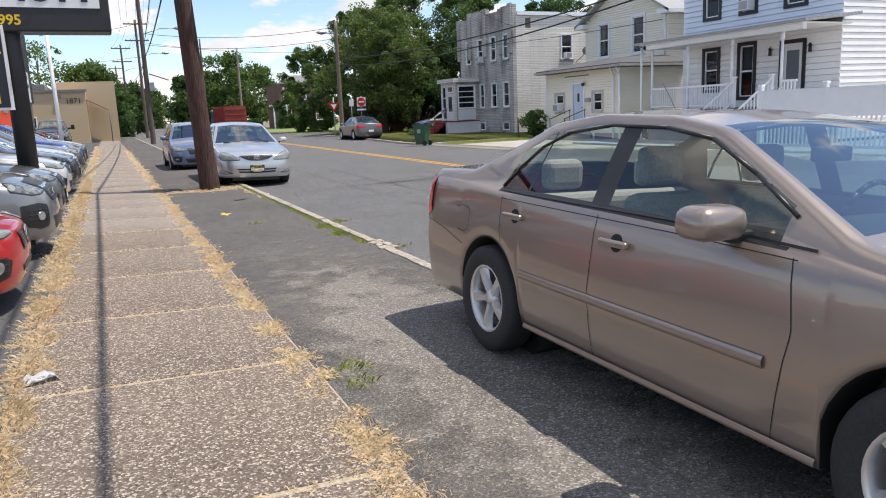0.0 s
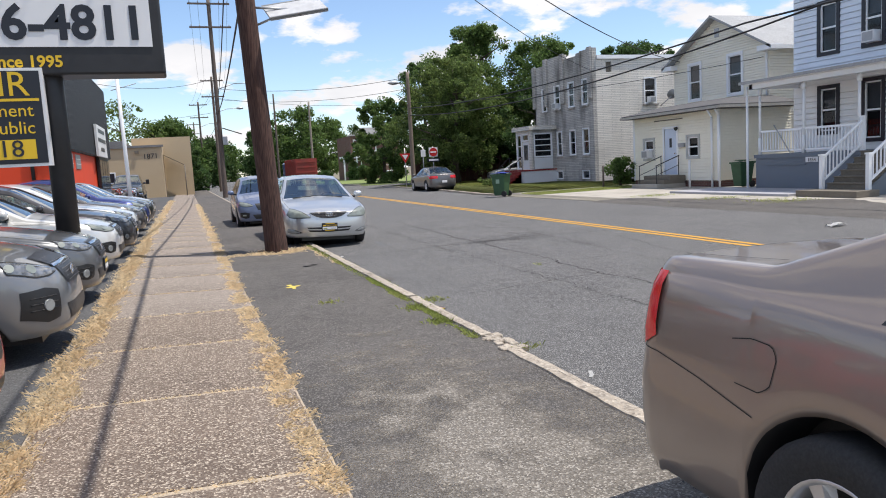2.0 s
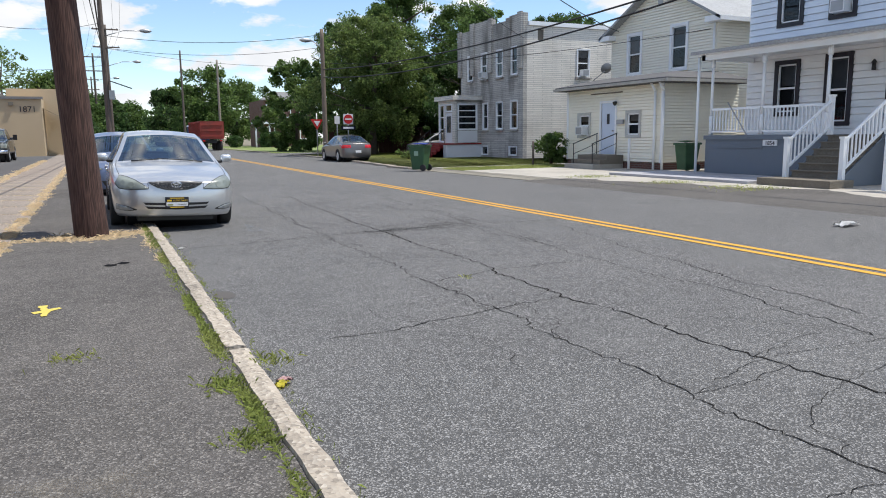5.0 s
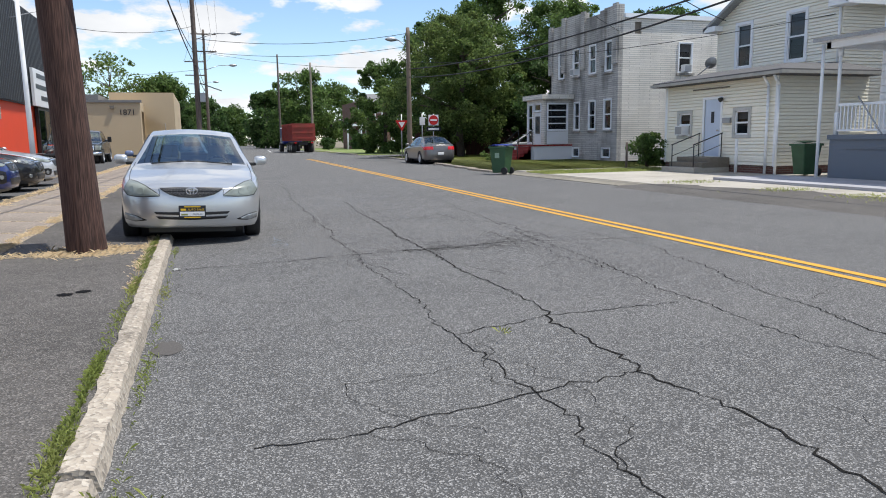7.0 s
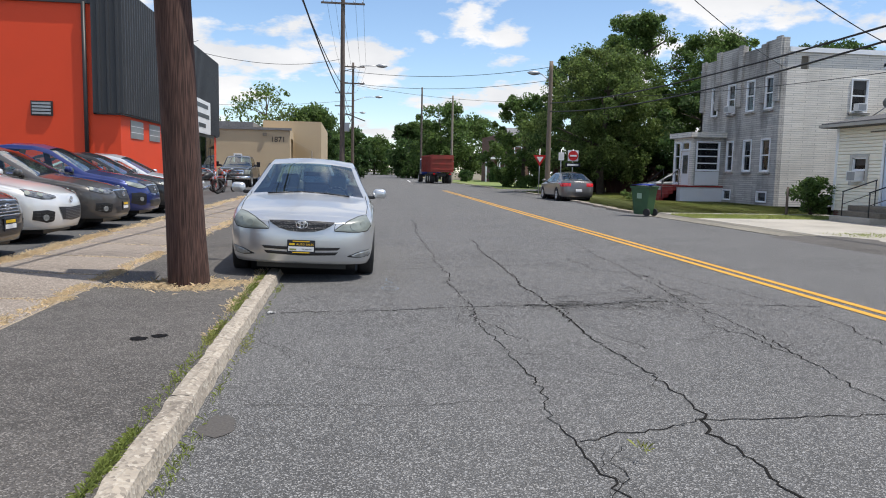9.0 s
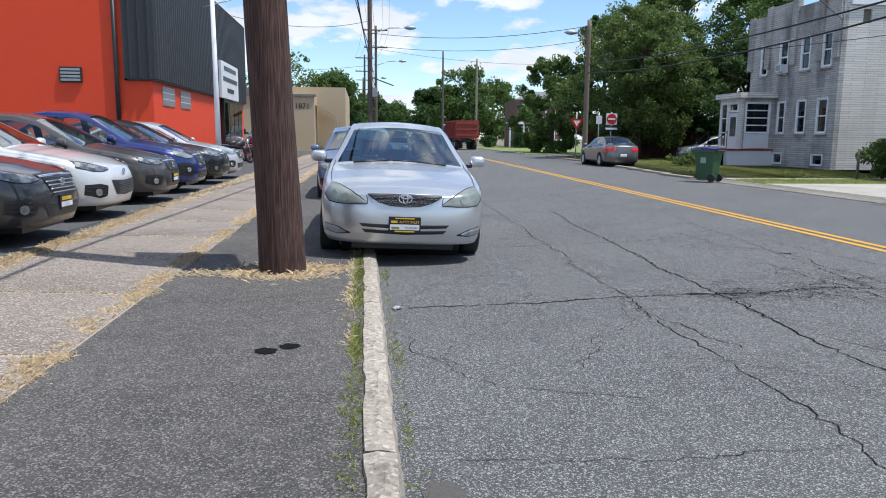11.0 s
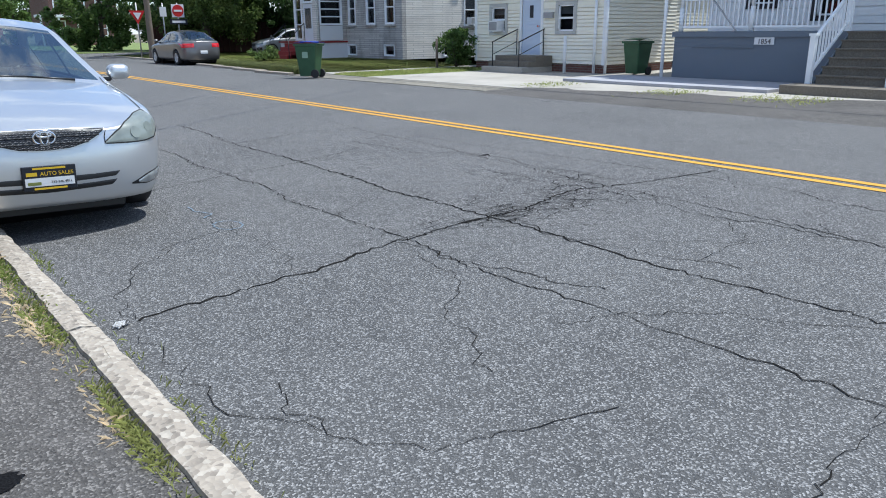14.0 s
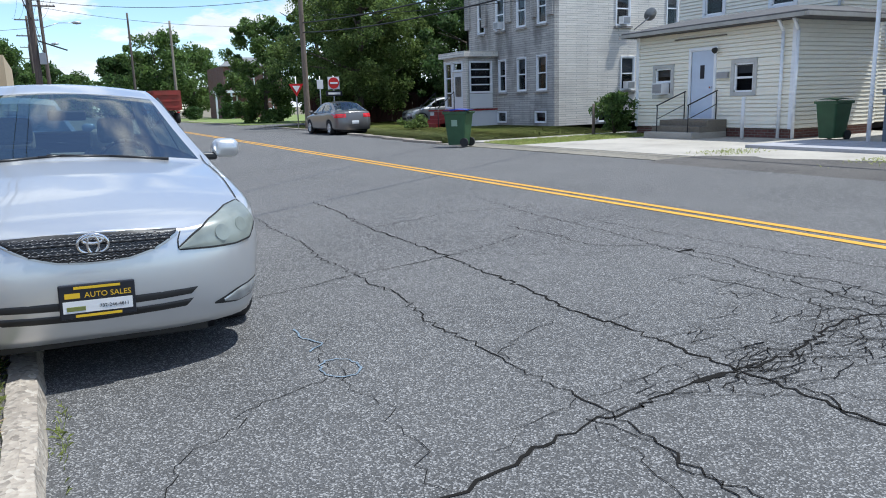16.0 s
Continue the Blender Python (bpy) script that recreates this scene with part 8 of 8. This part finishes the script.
tagged(link_mesh("grey_slab", bm, mat("grey_slab_concrete", (0.40, 0.40, 0.43), 0.9, grain=0.3, grain_scale=50, blotch=0.4, blotch_scale=1.2)), "pale grey concrete slab before the porch", "pavement", kind="structure")

# ---- kerb ----
kerb = thing("kerb", "worn pebbly concrete kerb with broken stretches", "kerb", kind="structure")


def kerb_block(y0, y1, seed, top, flush=False):
    q = random.Random(seed)
    bm = bmesh.new()
    n = max(4, int((y1 - y0) / 0.11))
    rows = []
    for i in range(n + 1):
        y = y0 + (y1 - y0) * i / n
        j = lambda a: q.uniform(-a, a)
        xl, xr = 3.15 + j(0.008), 3.30 + j(0.008)
        rows.append([bm.verts.new(p) for p in ((xl, y, 0.0), (xl + 0.012, y, top - 0.006 + j(.004)), (xl + 0.07, y, top + j(.004)), (xr - 0.07, y, top + j(.004)),
                                              (xr - 0.02, y, top - 0.012 + j(.004)), (xr + 0.01, y, ROAD_Z - 0.02))])
    for a, b in zip(rows[:-1], rows[1:]):
        for k in range(5):
            bm.faces.new((a[k], a[k + 1], b[k + 1], b[k]))
    bm.faces.new(rows[0])
    bm.faces.new(rows[-1][::-1])
    part("kerb_stone", bm, KERB, kerb)


k = 0
for y0, y1 in ((11.40, 13.58), (13.66, 15.9), (15.92, 18.55), (18.57, 21.3), (21.32, 24.3), (24.32, 27.3), (27.32, 30.3)):
    kerb_block(y0, y1, 10 + k, 0.068)
    k += 1
for y0, y1 in ((-6, -3), (-2.98, 0), (0.02, 3), (3.02, 6), (6.02, 8.6), (8.63, 10.85)):
    kerb_block(y0, y1, 10 + k, 0.062)
    k += 1
for y0 in range(31, 90, 3):
    kerb_block(y0, y0 + 2.97, 40 + y0, 0.06)
q = random.Random(3)
for i in range(26):
    rub = q.uniform(0.02, 0.06)
    bm = bmesh.new()
    soft_box(bm, (q.uniform(3.15, 3.32), q.uniform(10.86, 11.38), 0.03 + rub * 0.2), (rub * 1.5, rub * 2.0, rub * 0.8), rub * 0.25)
    part("rubble", bm, KERB, kerb)
far_kerb = thing("far_kerb", "low worn concrete kerb across the road", "kerb", kind="structure")
for i in [i for i in range(38) if not 10 < i < 15]:
    y0 = 37.3 + i * 2.5
    bm = bmesh.new()
    box(bm, road_edge(y0) - 0.01, road_edge(y0) + 0.21, y0, y0 + 2.47, -0.12, 0.05, 0.02)
    part("kerb_stone", bm, KERB, far_kerb)

# ---- exposed-aggregate walk: one slab after another ----
walkway = bpy.data.objects["pavement_bed"]
bm = bmesh.new()
box(bm, -0.798, 0.798, -0.793, 0.793, -0.10, 0.0, 0.004)
panel_mesh = bpy.data.meshes.new("concrete_panel")
bm.to_mesh(panel_mesh)
bm.free()
panel_mesh.materials.append(AGGREGATE)
worn_mesh = panel_mesh.copy()
worn_mesh.materials[0] = AGGREGATE_PALE
q = random.Random(5)
for i in range(-4, 62):
    ob = new("concrete_panel", worn_mesh if i > 3 + (i % 2) else panel_mesh)
    ob.parent = walkway
    ob.matrix_basis = pose(0.65, 8.40 + 1.63 * i, walk_z(0.65) + q.uniform(-0.0012, 0.0012), q.uniform(-0.04, 0.04), 1.89 + q.uniform(-0.03, 0.03), 0)


# ---- grass in the joints ----
def blades(name, xy, z, length, width, flat, material, label, seed):
    r = np.random.default_rng(seed)
    n = len(xy)
    a = r.uniform(0, 2 * np.pi, n)
    ln = length * r.uniform(0.4, 1.3, n)
    el = np.radians(r.uniform(flat[0], flat[1], n))
    base = np.column_stack([xy, np.full(n, 0.0) + z])
    d = np.column_stack([np.cos(a) * np.cos(el), np.sin(a) * np.cos(el), np.sin(el)])
    s = np.column_stack([-np.sin(a), np.cos(a), np.zeros(n)]) * width
    mid = base + d * (ln * 0.55)[:, None] + np.array([0, 0, 0.006])
    tip = base + d * ln[:, None] * np.array([1, 1, 0.75])
    v = np.stack([base - s, base + s, mid + s * 0.7, tip, mid - s * 0.7], axis=1).reshape(-1, 3)
    me = bpy.data.meshes.new(name)
    me.vertices.add(n * 5)
    me.vertices.foreach_set("co", v.astype(np.float32).ravel())
    me.loops.add(n * 5)
    me.loops.foreach_set("vertex_index", np.arange(n * 5, dtype=np.int32))
    me.polygons.add(n)
    me.polygons.foreach_set("loop_start", np.arange(0, n * 5, 5, dtype=np.int32))
    me.materials.append(material)
    me.update()
    return tagged(new(name, me), label, "grass", kind="stuff")


def strip_points(xc, half, y0, y1, count, seed, patchy=0.35, decay=None):
    r = np.random.default_rng(seed)
    y = r.uniform(y0, y1, count * 2)
    f = 0.5 + 0.5 * np.sin(y * 1.7 + seed) * np.sin(y * 0.63 + 2 * seed) + 0.35 * np.sin(y * 5.1)
    keep = r.random(count * 2) < np.clip(f + 1 - patchy * 2, 0.08, 1)
    y = y[keep][:count]
    hw = half * (0.7 + 0.3 * np.sin(y * 2.3 + seed) + 0.2 * np.sin(y * 7.7))
    return np.column_stack([xc + r.normal(0, 0.5, len(y)) * hw, y])


def tuft_points(xc, half, y0, y1, tufts, per, seed):
    """Blades gathered in tufts along a line, thinner with distance between them."""
    r = np.random.default_rng(seed)
    cy, cx = r.uniform(y0, y1, tufts), xc + r.normal(0, half, tufts)
    size = r.uniform(0.02, 0.075, tufts)
    pick = r.integers(0, tufts, tufts * per)
    return np.column_stack([cx[pick] + r.normal(0, 0.8, len(pick)) * size[pick], cy[pick] + r.normal(0, 1.3, len(pick)) * size[pick]])


blades("dry_grass", tuft_points(-0.16, 0.052, 1.5, 26, 470, 75, 3), 0.103, 0.060, 0.0011, (6, 55), GRASS_DRY, "dry straw-coloured grass tufts along the walk's edge", 3)
blades("dry_grass", tuft_points(-0.17, 0.06, 26, 60, 420, 24, 4), 0.105, 0.09, 0.003, (6, 50), GRASS_DRY, "dry straw-coloured grass tufts along the walk's edge", 4)
blades("dry_grass", np.concatenate([tuft_points(1.37, 0.035, 8.0, 26, 200, 85, 8), tuft_points(1.40, 0.05, 1.5, 8.0, 75, 90, 18)]), 0.046, 0.052, 0.0011, (6, 48), GRASS_DRY, "dry straw-coloured grass tufts in the walk's joint", 8)
blades("dry_grass", tuft_points(1.38, 0.04, 26, 50, 280, 24, 9), 0.042, 0.08, 0.003, (6, 48), GRASS_DRY, "dry straw-coloured grass tufts in the walk's joint", 9)
# thin lines of straw in the cross joints
jp = np.concatenate([np.column_stack([np.random.default_rng(60 + i).uniform(-0.08, 1.35, 260), np.full(260, 7.585 + 1.63 * i) + np.random.default_rng(90 + i).normal(0, 0.018, 260)]) for i in range(-3, 18)])
blades("dry_grass", jp[::2], np.array([walk_z(v) for v in jp[::2, 0]]) - 0.004, 0.034, 0.0013, (4, 30), GRASS_DRY, "dry grass wisps in the slab joints", 12)
# kerb grass, pole foot, tufts
blades("green_grass", strip_points(3.11, 0.06, 11.4, 21.0, 5600, 21, 0.60), 0.042, 0.045, 0.0018, (15, 70), GRASS_GREEN, "short green grass along the kerb", 21)
blades("dry_grass", strip_points(3.07, 0.07, 17.5, 21.2, 700, 22, 0.5), 0.035, 0.06, 0.002, (10, 60), GRASS_DRY, "dry grass along the kerb", 22)
blades("green_grass", strip_points(3.36, 0.05, 11.4, 20.5, 900, 23, 0.7), ROAD_Z, 0.045, 0.0018, (20, 75), GRASS_GREEN, "green weeds in the gutter", 23)
rg = np.random.default_rng(5)
an, ra_ = rg.uniform(0, 6.28, 3200), 0.22 + np.abs(rg.normal(0, 0.11, 3200))
foot = np.column_stack([2.41 + ra_ * np.cos(an) * 1.25, 20.0 + ra_ * np.sin(an) - 0.05])
foot = np.concatenate([foot, np.column_stack([rg.uniform(2.4, 3.1, 900), 20.05 + rg.normal(0, 0.05, 900)]), np.column_stack([rg.uniform(1.5, 2.3, 700), 19.85 + rg.normal(0, 0.04, 700)])])
blades("dry_grass", foot[::4], 0.035, 0.12, 0.0018, (5, 45), GRASS_DRY, "long dry grass round the foot of the pole", 5)
tuft_at = [(3.38, 13.3, 0.06, 90), (3.05, 12.2, 0.06, 180), (3.05, 13.0, 0.06, 200), (2.3, 13.9, 0.07, 50), (1.62, 7.0, 0.05, 50), (1.66, 7.3, 0.05, 60), (3.36, 10.9, 0.05, 40), (5.55, 15.0, 0.02, 12)]
tp = np.concatenate([np.column_stack([rg.normal(x, s, n), rg.normal(y, s, n)]) for x, y, s, n in tuft_at])
blades("green_grass", tp, 0.035, 0.07, 0.0018, (20, 75), GRASS_GREEN, "scattered green tufts in the asphalt", 6)
# lawn blades near the road
r2 = np.random.default_rng(9)
lawn = np.column_stack([r2.uniform(0.25, 9.0, 30000), r2.uniform(37.3, 64, 30000)])
lawn[:, 0] += [road_edge(v) for v in lawn[:, 1]]
blades("lawn_grass", lawn, 0.0, 0.055, 0.007, (30, 80), GRASS_GREEN, "rough lawn grass before the stone house", 9)
strip = np.column_stack([r2.uniform(15.4, 21.0, 6000), r2.uniform(34.3, 36.2, 6000)])
blades("lawn_grass", strip, 0.0, 0.10, 0.007, (30, 80), GRASS_GREEN, "rough grass beside the cream house", 10)
weeds = np.column_stack([r2.normal(16.7, 0.5, 4500), r2.uniform(10, 29, 4500)])
weeds = weeds[(np.sin(weeds[:, 1] * 2.1) + np.sin(weeds[:, 1] * 0.9)) > 0.4]
blades("weeds", weeds, -0.01, 0.08, 0.006, (20, 70), GRASS_GREEN, "patchy weeds on the crumbling road edge", 11)
